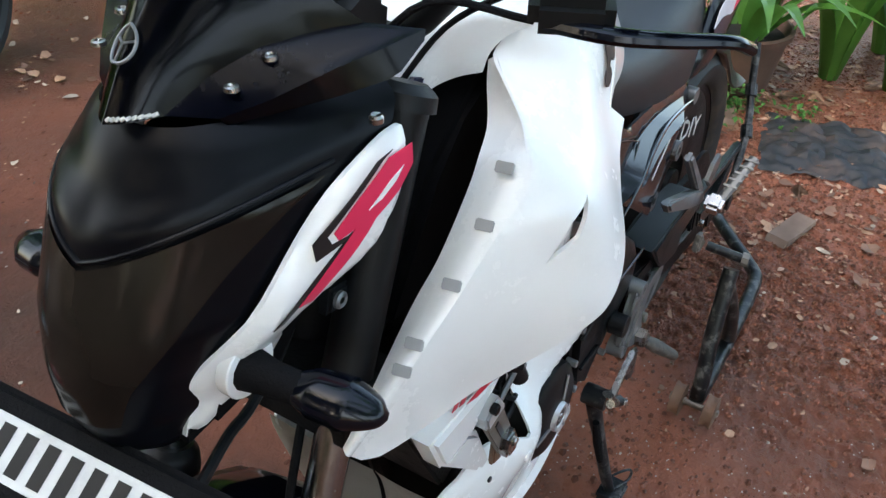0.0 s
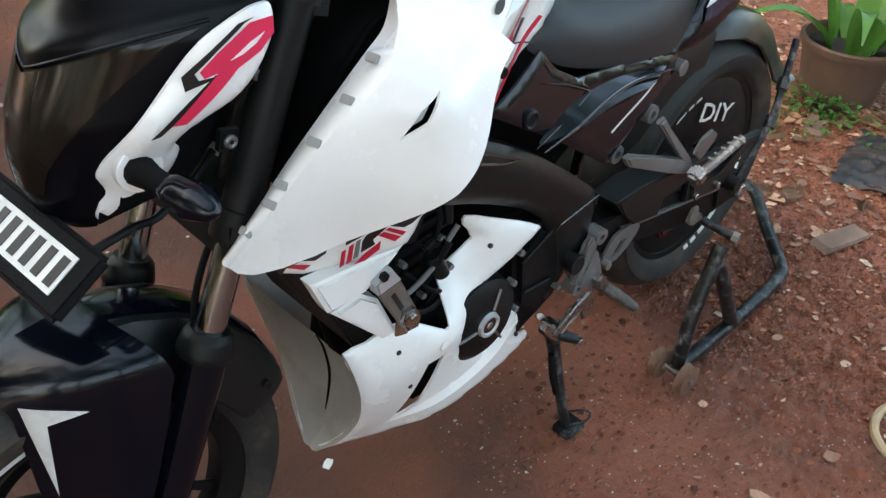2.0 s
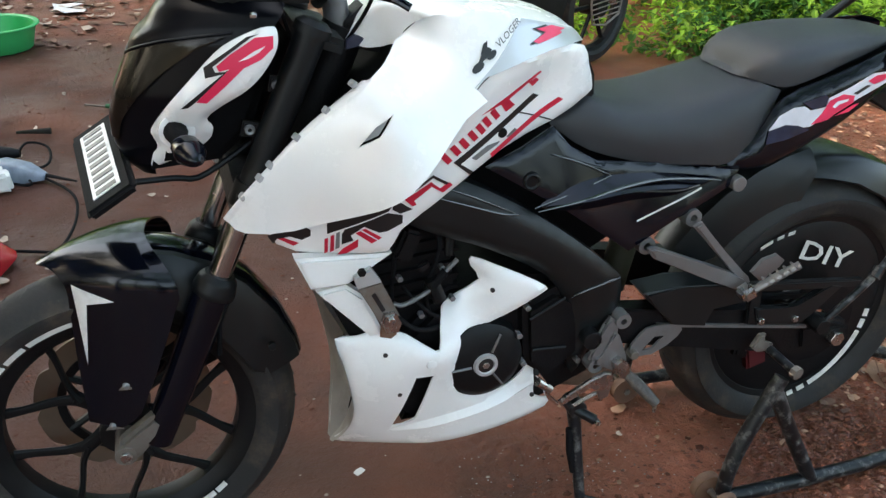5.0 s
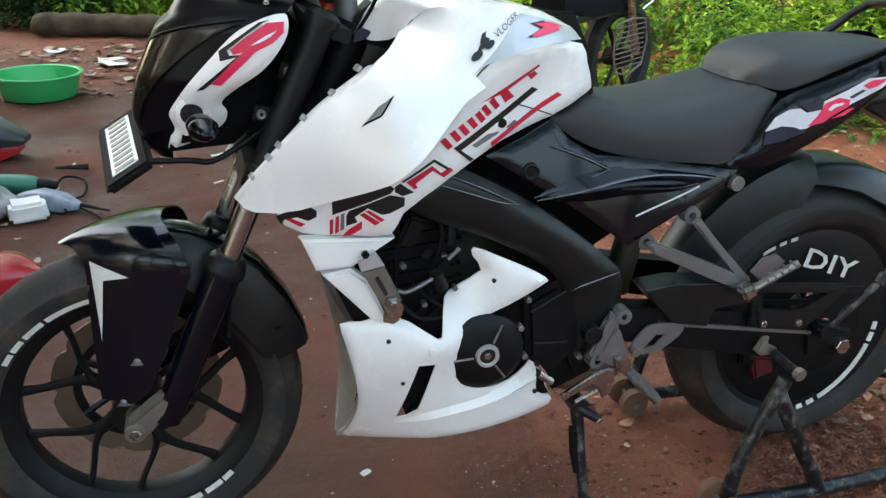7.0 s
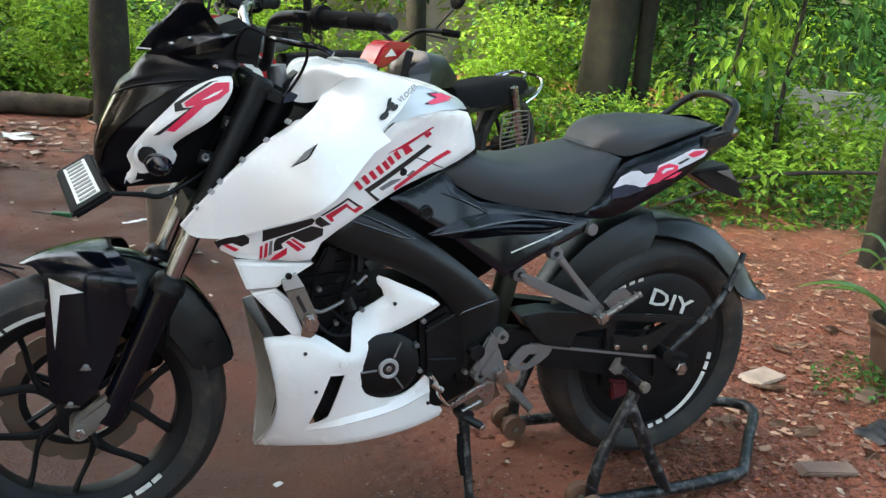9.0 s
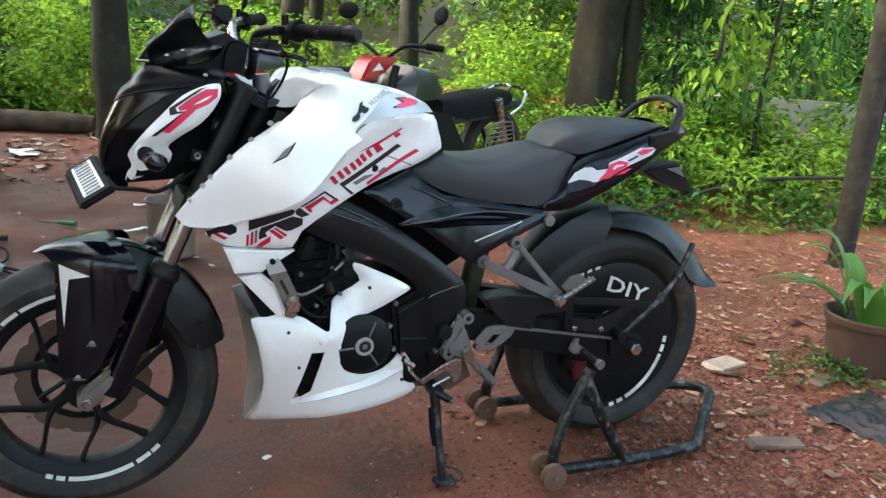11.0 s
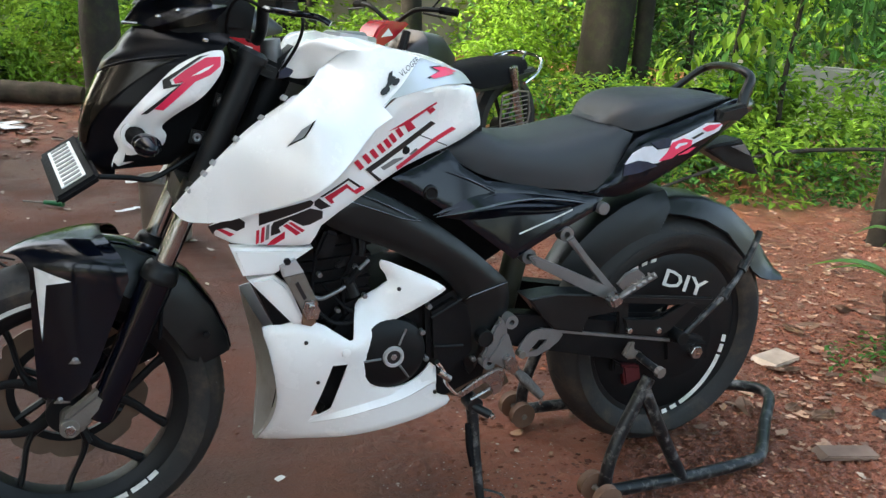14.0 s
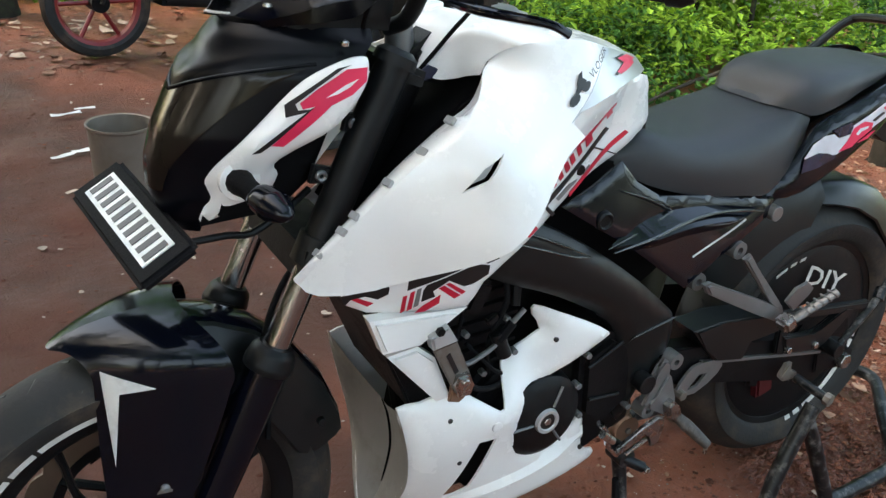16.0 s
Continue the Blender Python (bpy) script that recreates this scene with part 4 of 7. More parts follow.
part("tank_rear_trim", leant(slab([(0.80, 0.80), (0.795, 0.87), (0.765, 0.915), (0.80, 0.895), (0.822, 0.85), (0.825, 0.80)], -0.06, 0.06, 0.006)), MATTE, bike)
decal("cheek_graphic", [(0.6658, 0.9358), (0.6947, 0.9432), (0.6762, 0.9506), (0.711, 0.9499), (0.7428, 0.9395), (0.728, 0.9395), (0.7324, 0.9358), (0.6754, 0.9314)], TANK, PINK, bike, 0.0040, "faded red arrow graphic")
decal("cheek_line", [(0.6584, 0.9336), (0.6895, 0.9425), (0.6688, 0.9521), (0.6976, 0.9528), (0.7021, 0.9506), (0.6784, 0.9499), (0.6999, 0.9417), (0.6643, 0.9314)], TANK, INK, bike, 0.0034)
EX, EZ = 0.574, 0.926
for nm, ol in (("emblem_wheel", [(0.010 * math.cos(a) - 0.010, 0.0065 * math.sin(a) - 0.008) for a in np.linspace(0, 5.6, 9)]), ("emblem_wheel", [(0.008 * math.cos(a) + 0.013, 0.0055 * math.sin(a) - 0.003) for a in np.linspace(0, 5.6, 9)]), ("emblem_body", [(-0.012, -0.006), (-0.002, 0.006), (0.008, 0.010), (0.014, 0.004), (0.006, -0.002), (-0.002, -0.004)]), ("emblem_rider", [(-0.004, 0.006), (0.001, 0.017), (0.008, 0.018), (0.007, 0.011), (0.003, 0.006)])):
    decal(nm, [(EX + u, EZ + v + 0.45 * u) for u, v in ol], TANK, INK, bike, 0.004, "small black motorbike emblem")


def lettering(name, text, place, mat, parent, label, size=1.0, bold=0.0):
    """Flat letters of the built-in font; place maps their (u, v) to the surface."""
    cu = bpy.data.curves.new(name, "FONT")
    cu.body, cu.size, cu.offset = text, size, bold
    cu.resolution_u = 2
    tmp = bpy.data.objects.new(name, cu)
    scene.collection.objects.link(tmp)
    me = bpy.data.meshes.new_from_object(tmp.evaluated_get(bpy.context.evaluated_depsgraph_get()))
    bpy.data.objects.remove(tmp)
    bpy.data.curves.remove(cu)
    bm = bmesh.new()
    bm.from_mesh(me)
    bpy.data.meshes.remove(me)
    bmesh.ops.subdivide_edges(bm, edges=[e for e in bm.edges if e.calc_length() > 0.15], cuts=2)
    for v in bm.verts:
        v.co = place(v.co.x, v.co.y)
    return part(name, bm, mat, parent, label)


LA, LB = [(0.599, 0.9365), (0.648, 0.9655)]
def on_cheek(u, v):
    d = Vector((LB[0] - LA[0], LB[1] - LA[1]))
    n = Vector((-d.y, d.x)).normalized()
    q = Vector(LA) + d * u / 3.9 + n * v * 0.014
    return Vector((q.x, float(TANK([(q.x, q.y)])[0]) - 0.0042, q.y))


lettering("tank_lettering", "VLOGER", on_cheek, INK, bike, "black lettering on the tank cheek")


def on_tyre(u, v):
    return Vector((1.317 + 0.155 * u / 1.85 + 0.0096 * v / 0.7, -0.0565, 0.4395 - 0.0526 * u / 1.85 + 0.040 * v / 0.7))


# black disc added over the spokes: holds the letters, stands for shade
part("letter_backing", lathe([(0.075, -0.046), (0.10, -0.050), (0.19, -0.050), (0.208, -0.044), (0.208, -0.040), (0.075, -0.040)], (1.363, 0, 0.302), 48, closed=True), MATTE, rear_wheel, "added black disc behind the wheel lettering")
lettering("tyre_lettering", "DIY", on_tyre, CHALK, rear_wheel, "white painted letters on the rear wheel", bold=0.014)

# ---- side graphics ----
for nm, mt, line in (
    ("black_graphic", INK, [(0.252, 0.666), (0.302, 0.685), (0.315, 0.675), (0.315, 0.664), (0.302, 0.656), (0.285, 0.663), (0.266, 0.659), (0.260, 0.650)]),
    ("red_stripe", RED, [(0.266, 0.660), (0.273, 0.662), (0.298, 0.650), (0.290, 0.645)]),
    ("black_graphic", INK, [(0.338, 0.692), (0.427, 0.719), (0.433, 0.714), (0.428, 0.706), (0.350, 0.673), (0.339, 0.668)]),
    ("black_graphic", INK, [(0.360, 0.667), (0.364, 0.676), (0.427, 0.703), (0.450, 0.697), (0.450, 0.683), (0.427, 0.671), (0.415, 0.669), (0.392, 0.681), (0.373, 0.665), (0.377, 0.656), (0.360, 0.648)]),
    ("red_stripe", RED, [(0.335, 0.658), (0.340, 0.660), (0.340, 0.634), (0.335, 0.630)]),
    ("red_stripe", RED, [(0.344, 0.664), (0.349, 0.667), (0.349, 0.637), (0.343, 0.633)]),
    ("grey_stripe", GREY_VINYL, [(0.352, 0.669), (0.357, 0.672), (0.357, 0.642), (0.351, 0.639)]),
    ("red_block", RED, [(0.354, 0.629), (0.363, 0.641), (0.384, 0.658), (0.384, 0.644), (0.367, 0.631)]),
    ("red_stripe", RED, [(0.380, 0.669), (0.387, 0.673), (0.412, 0.655), (0.404, 0.650)]),
    ("red_stripe", RED, [(0.389, 0.675), (0.394, 0.677), (0.419, 0.660), (0.414, 0.656)]),
    ("black_graphic", INK, [(0.434, 0.716), (0.442, 0.722), (0.465, 0.705), (0.446, 0.700), (0.434, 0.708)]),
    ("black_line", INK, [(0.443, 0.724), (0.497, 0.757), (0.525, 0.738), (0.520, 0.736), (0.497, 0.752), (0.448, 0.723)]),
    ("red_graphic", RED, [(0.452, 0.723), (0.494, 0.746), (0.510, 0.732), (0.526, 0.739), (0.532, 0.733), (0.515, 0.724), (0.495, 0.738), (0.467, 0.719), (0.471, 0.712), (0.465, 0.710)]),
    ("black_line", INK, [(0.531, 0.770), (0.683, 0.847), (0.696, 0.841), (0.545, 0.764), (0.570, 0.745), (0.563, 0.742)]),
    ("red_line", RED, [(0.602, 0.766), (0.734, 0.833), (0.744, 0.828), (0.606, 0.759)]),
    ("red_line", RED, [(0.577, 0.838), (0.689, 0.885), (0.692, 0.882), (0.633, 0.854), (0.624, 0.849)]),
    ("red_block", RED, [(0.613, 0.847), (0.628, 0.852), (0.644, 0.838), (0.626, 0.831)]),
    ("red_block", RED, [(0.667, 0.870), (0.682, 0.875), (0.690, 0.869), (0.678, 0.861)]),
    ("grey_stripe", GREY_VINYL, [(0.565, 0.769), (0.595, 0.782), (0.620, 0.783), (0.616, 0.779), (0.574, 0.763)]),
    ("grey_stripe", GREY_VINYL, [(0.633, 0.787), (0.650, 0.797), (0.655, 0.793), (0.637, 0.784)]),
):
    decal(nm, line, SIDE, mt, bike, 0.0014)
LAD = [(0.518, 0.780), (0.534, 0.790), (0.549, 0.798), (0.564, 0.807), (0.578, 0.815), (0.589, 0.824), (0.604, 0.833)]
for x, z in LAD:
    decal("red_ladder_bar", [(x - 0.0115, z + 0.005), (x - 0.0035, z + 0.0105), (x + 0.0110, z - 0.0055), (x + 0.0030, z - 0.0110)], SIDE, RED, bike, 0.0014)
decal("panel_seam", strip(*[(0.642, 0.827), (0.726, 0.795)], 0.002), SIDE, INK, bike, 0.0013)
bx, bz = [(0.623, 0.796)][0]
part("panel_bolt", disc(0.008, float(SIDE([(bx, bz)])[0]) - 0.004, float(SIDE([(bx, bz)])[0]) + 0.003, (bx, 0, bz), 16), MATTE, bike, "black panel bolt")

# shroud flange tabs
# white tabs coloured grey: the shadow on the flange is in the colour
TAB_GREY = material("shade_grey_plastic", (0.34, 0.34, 0.34), 0.45, vary=0.2)
for x, y, z in ((0.384, -0.153, 0.898), (0.344, -0.158, 0.864), (0.301, -0.153, 0.827), (0.263, -0.141, 0.784), (0.247, -0.139, 0.765), (0.222, -0.126, 0.733)):
    part("flange_tab", box((x - 0.001, y + 0.004, z + 0.001), (0.006, 0.016, 0.010), 0.001, (0, 42, 12)), TAB_GREY, bike)

# radiator side covers
part("radiator_cover", slab([(0.288, 0.628), (0.311, 0.571), (0.370, 0.572), (0.442, 0.617)], -0.142, -0.11, 0.006), WHITE, bike, "white upper radiator cover")
part("radiator_cover", slab([(0.320, 0.561), (0.368, 0.567), (0.398, 0.541), (0.429, 0.466), (0.406, 0.463)], -0.136, -0.105, 0.006), WHITE, bike, "white lower radiator cover")
part("radiator", leant(slab([(0.30, 0.62), (0.335, 0.63), (0.42, 0.44), (0.385, 0.43)], -0.105, 0.105, 0.004)), DARK, bike, "black radiator")
part("bracket", slab([(0.383, 0.567), (0.421, 0.574), (0.451, 0.507), (0.425, 0.484)], -0.150, -0.143, 0.002), DIRTY_STEEL, bike, "worn steel engine bracket")
part("bracket_cap", slab([(0.376, 0.589), (0.404, 0.603), (0.421, 0.575), (0.382, 0.568)], -0.154, -0.132, 0.003), SILVER, bike, "silver bracket cap")
part("bracket_slot", slab([(0.404, 0.553), (0.410, 0.557), (0.427, 0.523), (0.421, 0.519)], -0.1515, -0.149, 0.0), INK, bike)
part("bracket_clamp", slab([(0.423, 0.517), (0.442, 0.518), (0.452, 0.497), (0.447, 0.480), (0.427, 0.481), (0.419, 0.501)], -0.160, -0.145, 0.003), STEEL, bike, "steel bracket clamp")
cbx, cbz = [(0.434, 0.507)][0]
part("bracket_bolt", disc(0.006, -0.165, -0.157, (cbx, 0, cbz), 8), STEEL, bike)
ccx, ccz = [(0.388, 0.600)][0]
part("bracket_bolt", disc(0.007, -0.160, -0.152, (ccx, 0, ccz), 6), DARK, bike)
part("rusty_link", slab([(0.423, 0.498), (0.440, 0.492), (0.448, 0.467), (0.438, 0.460), (0.420, 0.466)], -0.144, -0.136, 0.002), RUST, bike, "rusty bracket link")
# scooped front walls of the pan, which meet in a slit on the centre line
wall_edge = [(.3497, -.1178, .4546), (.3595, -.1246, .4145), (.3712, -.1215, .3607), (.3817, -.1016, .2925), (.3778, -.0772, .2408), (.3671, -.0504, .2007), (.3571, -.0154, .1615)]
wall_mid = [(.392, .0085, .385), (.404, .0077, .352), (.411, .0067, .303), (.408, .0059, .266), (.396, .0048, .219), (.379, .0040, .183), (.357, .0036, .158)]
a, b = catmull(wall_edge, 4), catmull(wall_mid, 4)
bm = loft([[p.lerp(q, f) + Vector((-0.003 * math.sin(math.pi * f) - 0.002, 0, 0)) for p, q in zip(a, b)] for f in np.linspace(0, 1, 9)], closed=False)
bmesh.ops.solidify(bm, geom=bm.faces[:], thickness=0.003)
# grey base holds the shade on the white plastic as well as the dust
both("belly_front", bm, material("dusty_shade_plastic", (0.44, 0.41, 0.37), 0.5, vary=0.12, scale=5, dirt=(0.24, 0.18, 0.14), dirt_amount=0.6, dirt_scale=8), "dusty white front wall of the belly pan, greyed with painted-in shade", 60)
# near-black bead standing in for the shade inside the slit
part("pan_slit", tube([(x - 0.003, y, z) for x, y, z in wall_mid[:5]], [0.001, 0.003, 0.0035, 0.003, 0.001], 6, 4), VOID, bike, "dark slit between the pan halves")
for x, z in ((0.507, 0.40),):
    part("pan_dimple", lathe([(0.0001, -0.0015), (0.007, -0.002), (0.009, -0.001), (0.010, 0.003)], (x, float(BELLY([(x, z)])[0]), z), 16), WHITE, bike)
for x, z in ((0.430, 0.424), (0.456, 0.334), (0.621, 0.515), (0.715, 0.27)):
    part("pan_bolt", disc(0.0042, -0.002, 0.004, (x, float(BELLY([(x, z)])[0]), z), 12), INK, bike, "small dark screw")
part("belly_floor", leant(slab([(0.48, 0.215), (0.68, 0.215), (0.72, 0.25), (0.50, 0.25)], -0.065, 0.065, 0.006)), MATTE, bike)

# ---- frame, engine ----
BEAM = Field([(.483, .696, -.13), (.642, .677, -.14), (.749, .607, -.15), (.853, .523, -.155), (.882, .42, -.15), (.804, .29, -.13), (.622, .583, -.14), (.469, .658, -.13), (.769, .457, -.14)])
both("frame_beam", panel([(0.465, 0.662), (0.479, 0.700), (0.537, 0.726), (0.633, 0.684), (0.734, 0.619), (0.833, 0.539), (0.861, 0.504), (0.864, 0.436), (0.826, 0.367), (0.797, 0.298), (0.770, 0.371), (0.757, 0.468), (0.717, 0.530), (0.613, 0.592), (0.517, 0.631)], BEAM, 0.03, 0.016, roll=0.016, roll_width=0.03), SATIN, "matte black perimeter frame beam")
COVER = Field([(.603, .738, -.135), (.718, .783, -.112), (1.094, .675, -.112), (.877, .556, -.152), (.75, .65, -.148), (.98, .72, -.104), (.98, .63, -.136)])


both("side_cover", panel([(0.595, 0.744), (0.659, 0.765), (0.719, 0.792), (0.750, 0.757), (0.800, 0.728), (0.900, 0.712), (1.000, 0.700), (1.092, 0.678), (1.069, 0.652), (0.955, 0.610), (0.863, 0.566), (0.730, 0.662)], COVER, 0.004, 0.010, roll=0.003, roll_width=0.008, smooth=0), GLOSS, "glossy black side cover", 50)


def facet(top, ridge, low, out, field):
    """A wedge with a sharp ridge standing out of a moulded sheet."""
    rows = []
    for line, lift in ((top, -0.003), (ridge, out), (low, -0.003)):
        P = [(p.x, p.z) for p in catmull([(x, 0, z) for x, z in line], 8)]
        Y = field(P)
        n = len(P) - 1
        rows.append([(x, float(y) - (lift * min(1.0, 4 * i / n, 4 * (n - i) / n) if lift > 0 else lift), z) for i, ((x, z), y) in enumerate(zip(P, Y))])
    return loft(rows, closed=False)


both("pan_lip", facet([(0.441, 0.237), (0.533, 0.271), (0.631, 0.291), (0.716, 0.315)], [(0.443, 0.221), (0.535, 0.252), (0.633, 0.272), (0.717, 0.298)], [(0.444, 0.215), (0.536, 0.243), (0.634, 0.263), (0.718, 0.288)], 0.009, BELLY), WHITE, "raised white lip", 20)
def along(pts, field, lift=0.0):
    P = [(p.x, p.z) for p in catmull([(x, 0, z) for x, z in pts], 4)]
    return [(x, float(y) - lift, z) for (x, z), y in zip(P, field(P))]


both("cover_wedge", facet([(.690, .674), (.745, .698), (.801, .706), (.907, .698), (1.045, .676)], [(.690, .671), (.768, .677), (.860, .679), (.963, .673), (1.045, .672)], [(.690, .667), (.770, .652), (.860, .652), (.960, .652), (1.045, .667)], 0.024, COVER), GLOSS, "sharp glossy wedge of the side cover", 25)
both("cover_seam", tube(along([(0.738, 0.745), (0.773, 0.728), (0.818, 0.708), (0.764, 0.691)], COVER), [0.001, 0.0025, 0.003, 0.001], 8, 1), GLOSS)
# crisp moulded edges of the cover and the frame beam
EDGE_BLACK = material("polished_black_edge", (0.012, 0.015, 0.018), 0.16, vary=0.1, coat=0.6, spec=0.6)
for line, radii in (([(0.676, 0.672), (0.751, 0.687), (0.823, 0.704)], [0.001, 0.0022, 0.0012]), ([(0.676, 0.672), (0.764, 0.678), (0.837, 0.687), (0.91, 0.69), (0.984, 0.683), (1.037, 0.674)], [0.001, 0.003, 0.0035, 0.0035, 0.003, 0.001]), ([(0.713, 0.751), (0.767, 0.731), (0.82, 0.705)], [0.001, 0.0018, 0.001])):
    pts = along(line, COVER, 0.004 if len(line) < 4 else 0.018)
    both("cover_crease", tube([Vector(p) for p in pts[::4]], radii, 8, 4), EDGE_BLACK, "shiny moulded edge")
for line in ([(0.5, 0.707), (0.573, 0.681), (0.622, 0.664), (0.654, 0.659)], [(0.536, 0.714), (0.585, 0.693), (0.654, 0.659)], [(0.763, 0.484), (0.776, 0.493), (0.833, 0.514), (0.850, 0.520)]):
    pts = along(line, BEAM, 0.001)
    both("beam_crease", tube([Vector(p) for p in pts[::4]], [0.0008] + [0.0024] * (len(line) - 2) + [0.0008], 8, 4), EDGE_BLACK, "shiny crease of the frame beam")
lk = [(0.674, 0.713)][0]
ky = float(COVER([lk])[0])
part("key_lock", lathe([(0.0001, ky - 0.002), (0.009, ky - 0.002), (0.012, ky - 0.005), (0.015, ky - 0.003), (0.016, ky + 0.006)], (lk[0], 0, lk[1]), 24), MATTE, bike, "round side cover fastener")
part("cover_bolt", disc(0.014, -0.128, -0.108, (1.085, 0, 0.657), 18), ALLOY, bike, "grey cover bolt")
both("cover_edge", panel(strip(*[(0.876, 0.618), (1.007, 0.659)], 0.0026), COVER, 0.002, 0.01, lift=0.001, smooth=0), PLATE_WHITE, "thin bright trim line")
part("engine_case", slab([(0.44, 0.30), (0.50, 0.24), (0.72, 0.23), (0.84, 0.28), (0.86, 0.40), (0.80, 0.50), (0.66, 0.52), (0.52, 0.48), (0.46, 0.42)], -0.105, 0.115, 0.015), DARK, bike, "black engine crankcase")
part("cylinder", leant(slab([(0.42, 0.46), (0.50, 0.43), (0.58, 0.50), (0.56, 0.66), (0.46, 0.66), (0.41, 0.58)], -0.085, 0.085, 0.01)), DARK, bike, "black finned cylinder")
for k in range(6):
    z = 0.49 + 0.024 * k
    part("cooling_fin", leant(slab([(0.415, z), (0.575, z + 0.012), (0.575, z + 0.018), (0.415, z + 0.006)], -0.094, 0.094, 0.001)), DARK, bike)
part("cylinder_head", leant(slab([(0.40, 0.62), (0.56, 0.63), (0.58, 0.70), (0.44, 0.70)], -0.10, 0.10, 0.012)), DARK, bike)
part("alternator_cover", lathe([(0.0001, -0.146), (0.025, -0.147), (0.060, -0.143), (0.074, -0.134), (0.078, -0.10)], (0.607, 0, 0.378), 40), MATTE, bike, "round black alternator cover")
for k in range(3):
    a = radians(120 * k + 65)
    part("cover_rib", tube([(0.607 + 0.026 * math.cos(a), -0.148, 0.378 + 0.026 * math.sin(a)), (0.607 + 0.062 * math.cos(a), -0.145, 0.378 + 0.062 * math.sin(a))], 0.0025, 6), ALLOY, bike)
badge = part("cover_badge", lathe([(0.0001, -0.150), (0.014, -0.150), (0.016, -0.153), (0.021, -0.153), (0.023, -0.146)], (0.607, 0, 0.378), 28), SILVER, bike, "round silver badge ring")
part("badge_disc", disc(0.0145, -0.1515, -0.148, (0.607, 0, 0.378), 20), INK, badge)
part("badge_mark", disc(0.007, -0.1525, -0.149, (0.607, 0, 0.378), 6), STEEL, badge)
part("sprocket_cover", slab([(0.68, 0.47), (0.74, 0.50), (0.79, 0.47), (0.80, 0.36), (0.74, 0.31), (0.69, 0.35)], -0.135, -0.08, 0.012), DARK, bike, "black sprocket cover")
for x, z in ((0.684, 0.475), (0.672, 0.42), (0.683, 0.36), (0.792, 0.345), (0.80, 0.46)):
    part("case_bolt", disc(0.006, -0.142, -0.125, (x, 0, z), 6), ALLOY, bike, "small hex bolt")
part("case_rib", tube([(0.69, -0.137, 0.45), (0.755, -0.139, 0.485)], 0.003, 6), MATTE, bike)
part("case_rib", tube([(0.70, -0.138, 0.385), (0.765, -0.138, 0.38)], 0.003, 6), MATTE, bike)
part("frame_plug", disc(0.018, -0.165, -0.14, (0.805, 0, 0.40), 18), MATTE, bike, "round black frame plug")
def at(y, pts):
    return [(x, y, z) for x, z in pts]


part("clutch_cable", tube(at(-0.118, [(0.559, 0.579), (0.534, 0.555), (0.514, 0.529), (0.469, 0.507), (0.449, 0.511)]), 0.0042, 8), ALLOY, bike, "grey throttle cable")
part("cable_joint", tube(at(-0.120, [(0.538, 0.561), (0.515, 0.534)]), 0.0075, 10), GRIP, bike)
for pts, r in (([(0.44, -0.09, 0.66), (0.455, -0.105, 0.60), (0.45, -0.10, 0.52), (0.47, -0.09, 0.45)], 0.004), ([(0.52, -0.09, 0.66), (0.53, -0.11, 0.60), (0.51, -0.10, 0.52), (0.52, -0.095, 0.46)], 0.0045), ([(0.47, -0.10, 0.53), (0.505, -0.12, 0.49), (0.53, -0.115, 0.47)], 0.0035)):
    part("engine_hose", tube(pts, r, 8), GRIP, bike, "black engine hose")
part("ignition_coil", box((0.475, -0.105, 0.615), (0.032, 0.03, 0.055), 0.006, (0, 24, 0)), DARK, bike, "black ignition coil")
part("solenoid", tube([(0.515, -0.112, 0.545), (0.53, -0.118, 0.505)], 0.012, 12), MATTE, bike)
part("wire_clip", box((0.50, -0.118, 0.575), (0.02, 0.012, 0.014), 0.003, (0, -30, 0)), MATTE, bike)
part("injector", tube([(0.55, -0.10, 0.625), (0.545, -0.112, 0.585)], [0.011, 0.007], 10), DARK, bike)
part("oil_line", tube([(0.46, -0.108, 0.475), (0.49, -0.115, 0.452), (0.53, -0.112, 0.448), (0.56, -0.105, 0.47)], 0.005, 8), DARK, bike)
for x, z in ((0.462, 0.552), (0.535, 0.562), (0.50, 0.475), (0.555, 0.50)):
    part("engine_bolt", disc(0.0055, -0.114, -0.10, (x, 0, z), 6), ALLOY, bike, "small engine bolt")
part("downtube", leant(tube([(0.40, 0, 0.68), (0.42, 0, 0.55), (0.465, 0, 0.35), (0.48, 0, 0.25)], 0.02, 10)), DARK, bike)
# filler block added to keep the space between the frame beams dark
part("inner_fill", leant(slab([(0.44, 0.66), (0.60, 0.60), (0.80, 0.50), (0.86, 0.56), (1.05, 0.68), (1.12, 0.73), (0.80, 0.75), (0.62, 0.80), (0.50, 0.84), (0.45, 0.75)], -0.075, 0.075, 0.01)), VOID, bike, "dark filler block for the airbox and inner frame")
part("exhaust_box", leant(slab([(0.72, 0.27), (0.76, 0.20), (0.90, 0.165), (0.96, 0.20), (0.93, 0.27), (0.82, 0.31)], -0.02, 0.13, 0.02)), material("mud_caked_metal", (0.11, 0.065, 0.042), 0.85, vary=0.4, scale=14, bump=0.6, bump_scale=80), bike, "mud-stained exhaust box")

part("header_pipe", leant(tube([(0.44, 0.03, 0.56), (0.425, 0.03, 0.47), (0.455, 0.03, 0.30), (0.50, 0.03, 0.235), (0.74, 0.03, 0.235)], 0.02, 10)), DARK, bike, "dark exhaust header")

